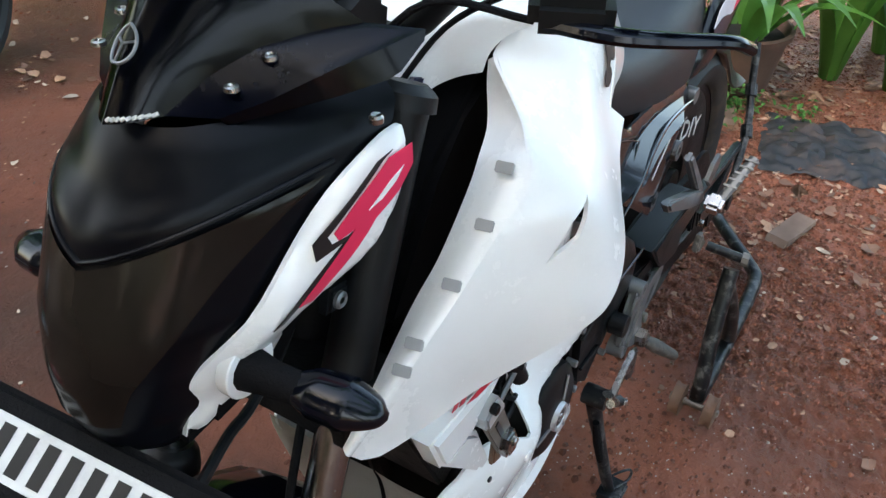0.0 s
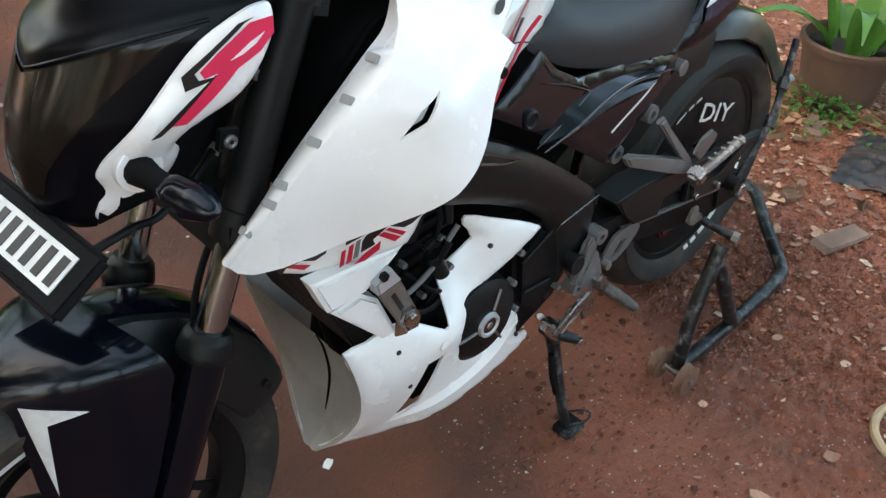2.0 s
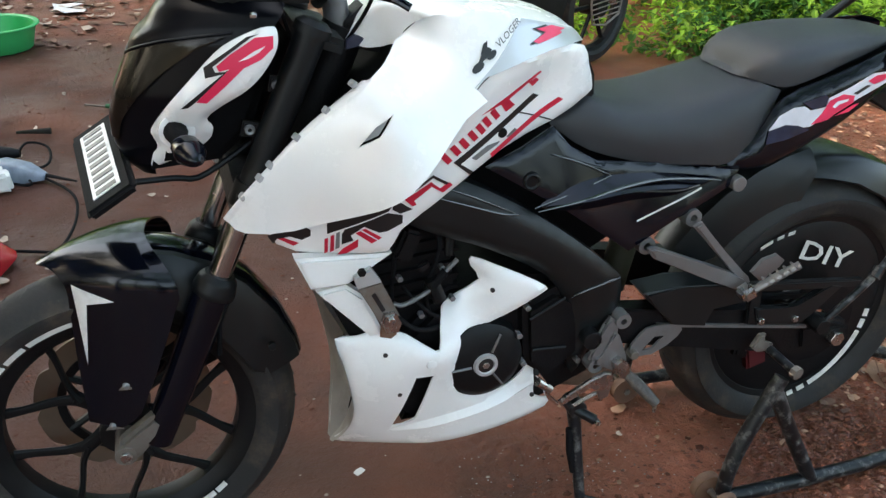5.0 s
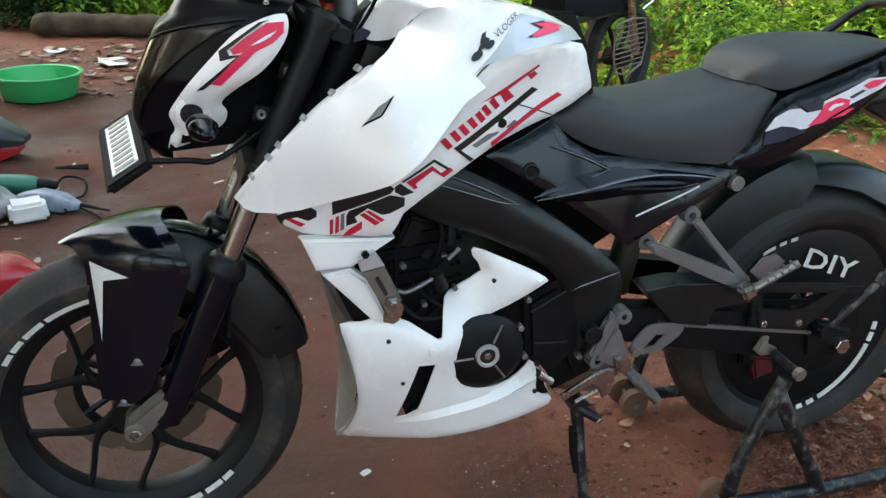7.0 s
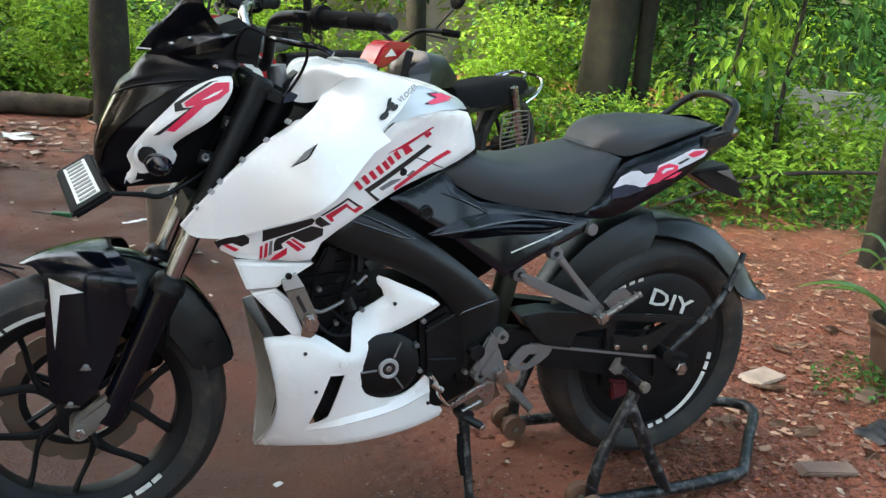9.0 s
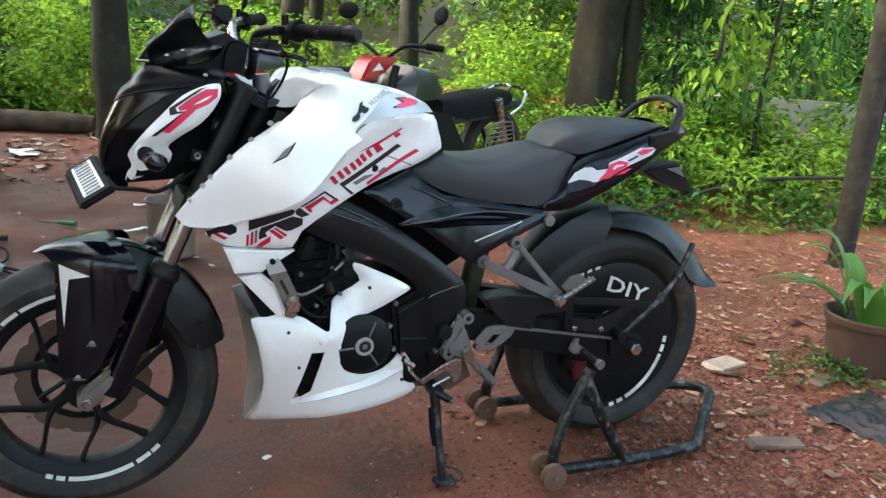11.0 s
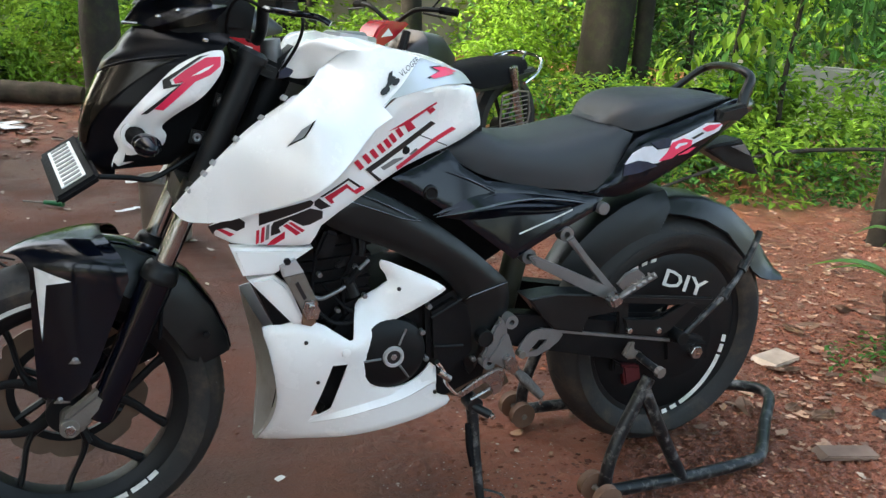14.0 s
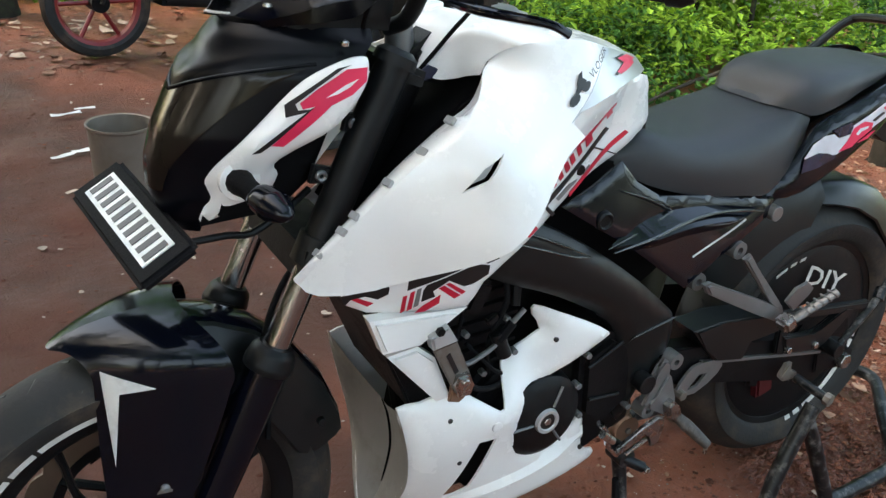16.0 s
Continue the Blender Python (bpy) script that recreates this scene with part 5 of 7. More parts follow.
# ---- seat and tail ----
def seat_rings(B, T, W, p=0.6, q=0.55):
    out = []
    for (xb, zb), (xt, zt), w in zip(B, T, W):
        ring = []
        for th in np.linspace(0, math.pi, 21):
            c, s = math.cos(th), math.sin(th)
            f = max(s, 0) ** p
            z = zb + (zt - zb) * f
            ring.append((xb + (xt - xb) * f, -math.copysign(abs(c) ** q, c) * w + LEAN_Y * z, z))
        out.append(ring)
    return out


def resampled(rows, n):
    P = catmull([(r[0], 0, r[1]) for r in rows], n)
    return [(p.x, p.z) for p in P]


def seat(name, B, T, W, label):
    W2 = [p.x for p in catmull([(w, 0, 0) for w in W], 3)]
    return part(name, loft(seat_rings(resampled(B, 3), resampled(T, 3), W2)), SEAT, bike, label, 40)


seat("rider_seat", [(.738, .775), (.80, .735), (.90, .710), (1.0, .700), (1.06, .697), (1.12, .737), (1.165, .812)],
     [(.742, .79), (.80, .820), (.87, .803), (.95, .802), (1.02, .815), (1.075, .825), (1.115, .830)], [.070, .10, .122, .132, .132, .124, .105], "black vinyl rider seat")
seat("pillion_seat", [(1.10, .830), (1.125, .827), (1.17, .818), (1.23, .832), (1.285, .847), (1.385, .870), (1.45, .879)],
     [(1.115, .836), (1.132, .864), (1.172, .886), (1.24, .894), (1.31, .895), (1.40, .891), (1.46, .884)], [.05, .088, .110, .112, .104, .085, .055], "black vinyl pillion seat")
BLUE_VINYL = material("deep_blue_vinyl", (0.012, 0.020, 0.045), 0.25, vary=0.5, scale=30)
FLASH = material("pearl_blue_flash", (0.66, 0.68, 0.74), 0.3, vary=0.25, scale=14)
TAIL = Field([(1.06, .69, -.12), (1.18, .80, -.118), (1.39, .87, -.10), (1.5, .87, -.07), (1.3, .75, -.122), (1.16, .68, -.130)])
both("tail_panel", panel([(1.033, 0.691), (1.109, 0.736), (1.162, 0.804), (1.266, 0.837), (1.381, 0.870), (1.481, 0.888), (1.523, 0.864), (1.419, 0.818), (1.290, 0.748), (1.149, 0.685), (1.073, 0.681)], TAIL, 0.004, 0.014, roll=0.012, roll_width=0.02), GLOSS, "glossy dark tail panel")
for nm, mt, line in (
    ("white_flash", FLASH, [(1.128, 0.752), (1.146, 0.776), (1.173, 0.789), (1.195, 0.790), (1.209, 0.782), (1.241, 0.786), (1.244, 0.801), (1.287, 0.816), (1.339, 0.837), (1.380, 0.837), (1.390, 0.831), (1.379, 0.819), (1.310, 0.795), (1.251, 0.771), (1.210, 0.753), (1.170, 0.752)]),
    ("blue_flash", BLUE_VINYL, [(1.190, 0.797), (1.236, 0.808), (1.243, 0.800), (1.238, 0.787), (1.212, 0.784)]),
    ("blue_flash", BLUE_VINYL, [(1.128, 0.751), (1.160, 0.760), (1.186, 0.757), (1.211, 0.748), (1.163, 0.733), (1.125, 0.727)]),
    ("red_flash", PINK, [(1.212, 0.757), (1.232, 0.775), (1.246, 0.797), (1.274, 0.806), (1.300, 0.801), (1.298, 0.789), (1.262, 0.773), (1.246, 0.763)]),
    ("pale_slash", FLASH, [(1.252, 0.786), (1.262, 0.795), (1.286, 0.797), (1.284, 0.793), (1.266, 0.789), (1.258, 0.783)]),
    ("red_flash", PINK, [(1.262, 0.769), (1.300, 0.785), (1.312, 0.786), (1.290, 0.773)]),
    ("red_flash", PINK, [(1.326, 0.825), (1.346, 0.833), (1.388, 0.834), (1.363, 0.822), (1.341, 0.818)]),
    ("dark_slash", INK, [(1.296, 0.806), (1.326, 0.818), (1.334, 0.816), (1.304, 0.803)]),
):
    decal(nm, line, TAIL, mt, bike, {"red_flash": 0.0030, "pale_slash": 0.0042, "dark_slash": 0.0036, "blue_flash": 0.0024}.get(nm, 0.0016))
part("tail_core", leant(slab([(1.06, .71), (1.19, .70), (1.42, .80), (1.49, .865), (1.45, .885), (1.19, .81)], -0.085, 0.085, 0.015)), MATTE, bike)
part("tail_lamp", leant(slab([(1.42, .835), (1.49, .86), (1.505, .85), (1.45, .815)], -0.055, 0.055, 0.006)), AMBER, bike, "red tail lamp")
part("plate_hanger", leant(slab([(1.425, 0.755), (1.449, 0.766), (1.534, 0.779), (1.561, 0.750), (1.603, 0.690), (1.581, 0.691), (1.512, 0.713)], -0.035, 0.035, 0.006)), MATTE, bike, "black rear plate hanger")
part("hanger_lens", slab([(1.487, 0.766), (1.527, 0.771), (1.552, 0.741)], -0.037, -0.032, 0.002), ALLOY, bike)
def rail_y(y):
    return y + LEAN_Y * 0.9


part("grab_rail", tube([(1.372, rail_y(-.118), .853), (1.440, rail_y(-.112), .860), (1.458, rail_y(-.105), .895), (1.474, rail_y(-.098), .930), (1.468, rail_y(-.080), .946), (1.476, rail_y(-.03), .951), (1.488, rail_y(.03), .948), (1.500, rail_y(.085), .938), (1.474, rail_y(.100), .920), (1.43, rail_y(.108), .885), (1.38, rail_y(.11), .855)], [.010, .012, .012, .011, .009, .0085, .0085, .009, .009, .009, .009], 10, 4, flat=1.25), SATIN, bike, "black grab rail")
part("grab_foot", slab([(1.368, .842), (1.43, .842), (1.452, .862), (1.440, .880), (1.375, .866)], -0.118, -0.088, 0.006), SATIN, bike)

# ---- rear end ----
hg = [(152, .372, .055, .05), (140, .370, .068, .085), (128, .370, .075, .11), (116, .371, .078, .11), (106, .372, .078, .09), (99, .372, .076, .045), (97.5, .371, .074, .03)]
part("hugger", loft([guard_ring(a, r, w, d, 0.004, 0.302, 1.363) for a, r, w, d in hg]), SATIN, bike, "matte black rear hugger")
fl = [(101, .352, .07, .02), (92, .352, .085, .03), (80, .352, .092, .04), (65, .349, .095, .05), (48, .343, .095, .06), (36, .338, .098, .06), (30, .340, .102, .05), (26, .346, .106, .035), (23, .356, .108, .012)]
part("rear_mudguard", loft([guard_ring(a, r, w, d, 0.004, 0.302, 1.363) for a, r, w, d in fl]), SATIN, bike, "matte black tyre-hugging rear mudguard")
part("mudguard_stay", tube([(1.304, -0.173, 0.352), (1.426, -0.158, 0.441), (1.492, -0.135, 0.498), (1.532, -0.120, 0.556), (1.542, -0.115, 0.575)], 0.0075, 10), STAND, bike, "black tubular mudguard stay")
for x, y, z in ((1.426, -0.158, 0.441), (1.490, -0.136, 0.497)):
    part("stay_collar", tube([(x - 0.008, y - 0.003, z - 0.008), (x + 0.008, y + 0.004, z + 0.009)], 0.012, 10), STAND, bike)
part("stay_mount", disc(0.016, -0.182, -0.135, (1.304, 0, 0.350), 14), MATTE, bike)
part("swingarm", slab([(0.83, 0.45), (0.95, 0.43), (1.15, 0.395), (1.40, 0.325), (1.405, 0.275), (1.30, 0.262), (1.12, 0.31), (0.84, 0.375)], -0.145, -0.105, 0.008), DARK, bike, "black swingarm")
part("swingarm", slab([(0.83, 0.45), (0.95, 0.43), (1.15, 0.395), (1.40, 0.325), (1.405, 0.275), (1.30, 0.262), (1.12, 0.31), (0.84, 0.375)], 0.105, 0.145, 0.008), DARK, bike, "black swingarm")
guard = part("chain_guard", slab([(0.900, 0.478), (0.973, 0.481), (1.125, 0.466), (1.148, 0.444), (1.142, 0.424), (1.049, 0.428), (1.045, 0.385), (0.972, 0.400), (0.938, 0.435)], -0.160, -0.10, 0.005), SATIN, bike, "satin black chain guard")
part("guard_beam", slab([(1.120, 0.466), (1.394, 0.434), (1.389, 0.418), (1.306, 0.428), (1.143, 0.446)], -0.162, -0.146, 0.003), SATIN, guard, "flat upper guard arm")
part("guard_beam", slab([(1.146, 0.410), (1.233, 0.395), (1.253, 0.400), (1.318, 0.436), (1.347, 0.429), (1.279, 0.370), (1.255, 0.354), (1.160, 0.372)], -0.164, -0.148, 0.003), SATIN, guard, "flat cranked lower guard arm")
part("guard_plate", slab([(1.130, 0.455), (1.160, 0.450), (1.165, 0.365), (1.138, 0.372)], -0.158, -0.146, 0.003), MATTE, guard)
for x, z in ((1.163, 0.380), (1.243, 0.372)):
    part("guard_bolt", disc(0.007, -0.170, -0.160, (x, 0, z), 12), STEEL, guard, "small steel bolt")
part("swingarm_strip", slab([(0.943, 0.404), (1.291, 0.339), (1.292, 0.332), (0.944, 0.397)], -0.152, -0.143, 0.001), ALLOY, bike, "bare metal edge on the swingarm")
part("chain", slab([(0.84, 0.43), (1.36, 0.375), (1.36, 0.362), (0.84, 0.415)], -0.098, -0.086, 0.002), DARK, bike, "greasy drive chain")
part("sprocket", lathe([(0.03, -0.096), (0.095, -0.096), (0.095, -0.09), (0.03, -0.09)], (1.363, 0, 0.302), 42, closed=True), DARK, rear_wheel, "dark rear sprocket")
part("axle_adjuster", slab([(1.28, 0.335), (1.40, 0.318), (1.41, 0.275), (1.29, 0.285)], -0.152, -0.144, 0.003), DARK, bike, "dark chain adjuster plate")
part("axle_nut", disc(0.017, -0.168, -0.15, (1.363, 0, 0.302), 6), STEEL, bike, "steel axle nut")
# stand-in block for a small red marking inside the wheel
part("red_hub_block", slab([(1.225, 0.245), (1.275, 0.238), (1.285, 0.20), (1.24, 0.188)], -0.075, -0.052, 0.005), material("dull_red_paint", (0.075, 0.004, 0.007), 0.6, vary=0.3), rear_wheel, "small dull red block inside the rear wheel")
part("hub_block_arm", slab([(1.20, 0.26), (1.235, 0.24), (1.235, 0.215), (1.20, 0.23)], -0.072, -0.052, 0.005), DARK, rear_wheel)
part("rear_shock", leant(tube([(0.93, 0.0, 0.40), (0.965, 0.0, 0.57)], 0.028, 14)), material("faded_yellow_spring", (0.03, 0.027, 0.014), 0.5), bike, "dull yellow shock spring")
part("shock_cap", leant(tube([(0.962, 0, 0.56), (0.972, 0, 0.60)], 0.024, 14)), RED, bike)

# footrests
PV = Vector((1.096, -0.185, 0.476))
hanger = part("pillion_hanger", slab([(0.979, 0.603), (0.994, 0.611), (1.092, 0.499), (1.115, 0.484), (1.128, 0.457), (1.100, 0.472), (1.067, 0.510)], -0.166, -0.152, 0.004), ALLOY, bike, "flat grey pillion footrest hanger")
part("hanger_arm", slab([(0.890, 0.574), (0.905, 0.576), (1.038, 0.516), (1.104, 0.486), (1.125, 0.457), (1.097, 0.459), (1.030, 0.491), (0.904, 0.554)], -0.170, -0.154, 0.004), ALLOY, hanger)
part("hanger_stay", tube([(0.905, -0.125, 0.578), (0.968, -0.122, 0.622)], 0.004, 6), MATTE, hanger)
for x, z in ((0.990, 0.609), (0.903, 0.566)):
    part("hanger_eye", lathe([(0.007, -0.142), (0.016, -0.142), (0.017, -0.118), (0.007, -0.118)], (x, 0, z), 20, closed=True), ALLOY, hanger)
part("pillion_peg", tube([PV + Vector((-0.004, -0.01, -0.006)), PV + Vector((0.035, -0.026, 0.028)), PV + Vector((0.072, -0.040, 0.058))], [0.009, 0.010, 0.009], 10, flat=0.75), ALLOY, hanger, "folded grey pillion peg")
for k in range(5):
    c = PV + Vector((0.022 + 0.010 * k, -0.021 - 0.0045 * k, 0.022 + 0.0085 * k))
    part("peg_rib", box(c, (0.004, 0.024, 0.008), 0.001, (0, -40, 0)), ALLOY, hanger)
part("heel_plate", slab([(1.112, 0.497), (1.133, 0.521), (1.162, 0.528), (1.184, 0.511), (1.175, 0.498), (1.140, 0.472)], -0.170, -0.163, 0.002), ALLOY, hanger, "grey heel plate")
part("peg_knuckle", box(PV + Vector((-0.004, -0.008, -0.004)), (0.03, 0.03, 0.028), 0.006, (0, -30, 0)), STEEL, hanger)

rear_set = part("rider_hanger", slab([(0.836, 0.445), (0.854, 0.429), (0.855, 0.398), (0.826, 0.364), (0.811, 0.347), (0.800, 0.362), (0.815, 0.393), (0.833, 0.424)], -0.165, -0.150, 0.004), ALLOY, bike, "flat grey rider footrest hanger")
part("hanger_arm", slab([(0.846, 0.416), (0.857, 0.404), (0.876, 0.356), (0.880, 0.322), (0.859, 0.321), (0.837, 0.344), (0.811, 0.349), (0.811, 0.364), (0.829, 0.368)], -0.170, -0.155, 0.004), ALLOY, rear_set)
for x, z in ((0.862, 0.432), (0.816, 0.345)):
    part("hanger_eye", lathe([(0.006, -0.166), (0.015, -0.166), (0.016, -0.14), (0.006, -0.14)], (x, 0, z), 18, closed=True), ALLOY, rear_set)
heel = [(0.885, 0.355), (0.908, 0.393), (0.934, 0.404), (0.991, 0.396), (0.987, 0.372), (0.934, 0.343)]
hole = [(0.912, 0.355), (0.937, 0.381), (0.958, 0.379), (0.936, 0.357)]
part("heel_plate", panel(heel, Field([(0.87, .36, -.158), (.99, .40, -.155), (.93, .34, -.158), (.93, .41, -.156)]), 0.005, 0.01, [hole], smooth=2), ALLOY, rear_set, "grey heel guard with a slot")
peg_a, peg_b, peg_c = [(0.875, 0.325)][0], [(0.897, 0.302)][0], [(0.918, 0.279)][0]
part("rider_peg", tube([(peg_a[0], -0.178, peg_a[1]), (peg_b[0], -0.20, peg_b[1]), (peg_c[0], -0.222, peg_c[1])], [0.010, 0.0135, 0.012, 0.010], 12, flat=0.85), material("worn_peg_rubber", (0.05, 0.043, 0.038), 0.6, vary=0.4, scale=60, dirt=(0.26, 0.24, 0.22), dirt_amount=0.6, dirt_scale=70), rear_set, "muddy rubber rider peg")
part("peg_tip", tube([(peg_c[0] - 0.002, -0.222, peg_c[1]), (peg_c[0] - 0.004, -0.223, peg_c[1] - 0.016)], 0.0035, 8), STEEL, rear_set)
part("peg_joint", slab([(0.844, 0.355), (0.856, 0.365), (0.875, 0.348), (0.884, 0.323), (0.867, 0.317), (0.850, 0.331)], -0.186, -0.165, 0.004), STEEL, rear_set, "steel footrest joint")
part("peg_return", disc(0.009, -0.17, -0.15, (peg_a[0] + 0.018, 0, peg_a[1] + 0.03), 10), DIRTY_STEEL, rear_set)
gl = part("gear_lever", slab([(0.741, 0.291), (0.756, 0.298), (0.797, 0.324), (0.831, 0.337), (0.846, 0.332), (0.849, 0.310), (0.842, 0.281), (0.827, 0.274), (0.818, 0.302), (0.803, 0.313), (0.760, 0.284), (0.747, 0.279)], -0.180, -0.170, 0.003), STEEL, bike, "worn steel gear lever")
part("lever_rod", tube(at(-0.168, [(0.777, 0.267), (0.816, 0.284), (0.834, 0.288)]), 0.004, 8), STEEL, gl)
part("lever_tip", tube(at(-0.19, [(0.685, 0.375), (0.698, 0.358), (0.706, 0.339), (0.710, 0.323), (0.731, 0.298)]), [0.009, 0.007, 0.009, 0.007, 0.006], 10, flat=0.6), CHROME, gl, "bright steel toe piece")
part("lever_toe", tube(at(-0.195, [(0.687, 0.357), (0.713, 0.336)]), 0.007, 10), STEEL, gl)
STAND_X = 0.802
stand_leg = part("side_stand", tube([(STAND_X - 0.005, -0.135, 0.235), (STAND_X, -0.155, 0.15), (STAND_X + 0.004, -0.178, 0.06), (STAND_X + 0.007, -0.19, 0.022)], [0.014, 0.011, 0.0105, 0.0095], 12), STAND, bike, "black side stand, folded down")
part("stand_foot", slab([(STAND_X - 0.015, 0.012), (STAND_X + 0.035, 0.012), (STAND_X + 0.038, 0.022), (STAND_X - 0.012, 0.024)], -0.215, -0.172, 0.003), STAND, stand_leg)
part("stand_spring", tube([(STAND_X - 0.020, -0.152, 0.200), (STAND_X - 0.016, -0.160, 0.150), (STAND_X - 0.010, -0.168, 0.105)], [0.006, 0.008, 0.006], 10), GRIP, stand_leg, "black stand spring")
part("stand_hook", tube([(STAND_X + 0.005, -0.185, 0.055), (STAND_X + 0.035, -0.20, 0.05), (STAND_X + 0.052, -0.21, 0.04), (STAND_X + 0.045, -0.21, 0.022), (STAND_X + 0.010, -0.195, 0.024)], 0.0025, 6), STAND, stand_leg)
part("stand_pivot", disc(0.018, -0.160, -0.12, (STAND_X - 0.008, 0, 0.245), 16), STAND, stand_leg)
part("stand_lug", tube([(STAND_X - 0.014, -0.150, 0.244), (STAND_X + 0.022, -0.172, 0.226)], 0.010, 12), STAND, stand_leg)
part("stand_bolt", disc(0.0065, -0.184, -0.168, (STAND_X + 0.024, 0, 0.225), 6), STEEL, stand_leg)

# ---- paddock stand ----
stand = thing("paddock_stand", "chipped black tubular paddock stand with rusty castors under the rear wheel", "paddock stand")
TUBE = 0.0150
base = [(1.085, -0.252, 0.05), (1.10, -0.252, 0.034), (1.20, -0.252, 0.030), (1.38, -0.25, 0.028), (1.515, -0.245, 0.032), (1.56, -0.225, 0.036), (1.66, -0.125, 0.050), (1.745, -0.045, 0.062), (1.765, -0.005, 0.064), (1.75, 0.035, 0.062), (1.70, 0.075, 0.056), (1.60, 0.10, 0.05), (1.35, 0.135, 0.035), (1.08, 0.152, 0.034)]
part("base_tube", tube(base, TUBE, 12, 4), STAND, stand)
for s, y, yt in ((-1, -0.252, -0.236), (1, 0.152, 0.17)):
    part("upright", tube([(1.085, y, 0.05), (1.088, y, 0.10), (1.115, y + (yt - y) * .5, 0.17), (1.178, yt, 0.295)], TUBE, 12, 4), STAND, stand)
    part("strut", tube([(1.165, yt, 0.275), (1.215, y, 0.17), (1.295, y, 0.034)], TUBE, 12, 3), STAND, stand)
    part("pin_tube", tube([(1.185, yt - s * 0.055, 0.322), (1.192, yt + s * 0.012, 0.314)], 0.009, 12), STAND, stand)
    part("pin_bolt", tube([(1.192, yt + s * 0.010, 0.314), (1.194, yt + s * 0.022, 0.313)], 0.013, 8), DIRTY_STEEL, stand, "dull steel bolt head")
    part("hook", slab([(1.15, 0.325), (1.165, 0.352), (1.178, 0.352), (1.172, 0.335), (1.20, 0.325), (1.20, 0.312), (1.165, 0.312)], yt - s * 0.075, yt - s * 0.062, 0.003), DIRTY_STEEL, stand, "worn pick-up hook")
    for dy in (-0.032, 0.032):
        w = part("castor", lathe([(0.006, -0.011), (0.022, -0.012), (0.033, -0.010), (0.030, -0.004), (0.030, 0.004), (0.033, 0.010), (0.022, 0.012), (0.006, 0.011)], (1.072, y + dy, 0.036), 26, closed=True), RUST, stand, "rusty grooved castor")
        part("castor_bolt", disc(0.008, -0.016, 0.016, (1.072, y + dy, 0.036), 6), DIRTY_STEEL, w)
    part("castor_axle", tube([(1.072, y - 0.045, 0.036), (1.072, y + 0.045, 0.036)], 0.006, 8), DIRTY_STEEL, stand)


# ---- vegetation ----
def leaf_mesh(name, spots, mat, parent=None, label="", seed=1):
    """Many folded leaves in one mesh. spots: rows of x, y, z, length, width, heading, droop."""
    P = np.array(spots, float)
    n = len(P)
    L, W, h, d = P[:, 3], P[:, 4], P[:, 5], P[:, 6]
    fwd = np.c_[np.cos(h) * np.cos(d), np.sin(h) * np.cos(d), -np.sin(d)]
    side = np.c_[-np.sin(h), np.cos(h), np.zeros(n)]
    up = np.cross(fwd, side)
    c = P[:, :3]
    a = c
    tip = c + fwd * L[:, None] - up * (0.12 * L)[:, None]
    m = c + fwd * (0.45 * L)[:, None]
    l = m + side * (W / 2)[:, None] + up * (0.18 * W)[:, None]
    r = m - side * (W / 2)[:, None] + up * (0.18 * W)[:, None]
    V = np.stack([a, l, tip, r], 1).reshape(-1, 3)
    k = np.arange(n) * 4
    F = np.concatenate([np.c_[k, k + 1, k + 2], np.c_[k, k + 2, k + 3]])
    me = bpy.data.meshes.new(name)
    me.from_pydata(V.tolist(), [], F.tolist())
    me.materials.append(mat)
    ob = new(name, me)
    ob.parent = parent
    if label:
        tagged(ob, label)
    return ob


def clump_spots(rng, centres, per, radius, length, width, flat=0.7):
    rows = []
    for (x, y, z, s) in centres:
        n = max(4, int(per * s * rng.uniform(0.7, 1.3)))
        v = rng.normal(size=(n, 3))
        v /= np.linalg.norm(v, axis=1)[:, None]
        rad = radius * s * rng.uniform(0.45, 1.0, n) ** 0.5
        q = np.array([x, y, z]) + v * rad[:, None] * np.array([1, 1, flat])
        q[:, 2] = np.maximum(q[:, 2], 0.02)
        hd = np.arctan2(v[:, 1], v[:, 0]) + rng.normal(0, 0.7, n)
        dr = rng.uniform(-0.5, 0.9, n) - 0.4 * v[:, 2]
        sz = rng.uniform(0.6, 1.35, n)
        rows.append(np.c_[q, length * sz, width * sz, hd, dr])
    return np.concatenate(rows)


# sunlight and shade are put into the leaf colours: bright, middle, dark
LEAF_BRIGHT = material("sun_toned_leaf", (0.21, 0.375, 0.048), 0.6, spec=0.25, vary=0.25, scale=1.2, island=0.5, trans=0.45)
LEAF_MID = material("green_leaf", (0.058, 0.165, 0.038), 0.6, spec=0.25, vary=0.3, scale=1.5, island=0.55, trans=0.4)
LEAF_DARK = material("shade_toned_leaf", (0.019, 0.058, 0.016), 0.6, spec=0.2, vary=0.3, scale=1.5, island=0.5, trans=0.3)
LEAF_POT = material("pot_plant_leaf", (0.075, 0.20, 0.035), 0.35, vary=0.2, scale=12, island=0.3, trans=0.35)
BARK = material("grey_brown_bark", (0.022, 0.019, 0.014), 0.9, vary=0.6, scale=14, bump=1.0, bump_scale=28, dirt=(0.070, 0.070, 0.058), dirt_amount=0.9, dirt_scale=11)
BARK_DARK = material("dark_mossy_bark", (0.015, 0.012, 0.009), 0.9, vary=0.45, scale=9, bump=1.0, bump_scale=40, dirt=(0.035, 0.050, 0.018), dirt_amount=0.95, dirt_scale=8)
rng = np.random.default_rng(7)


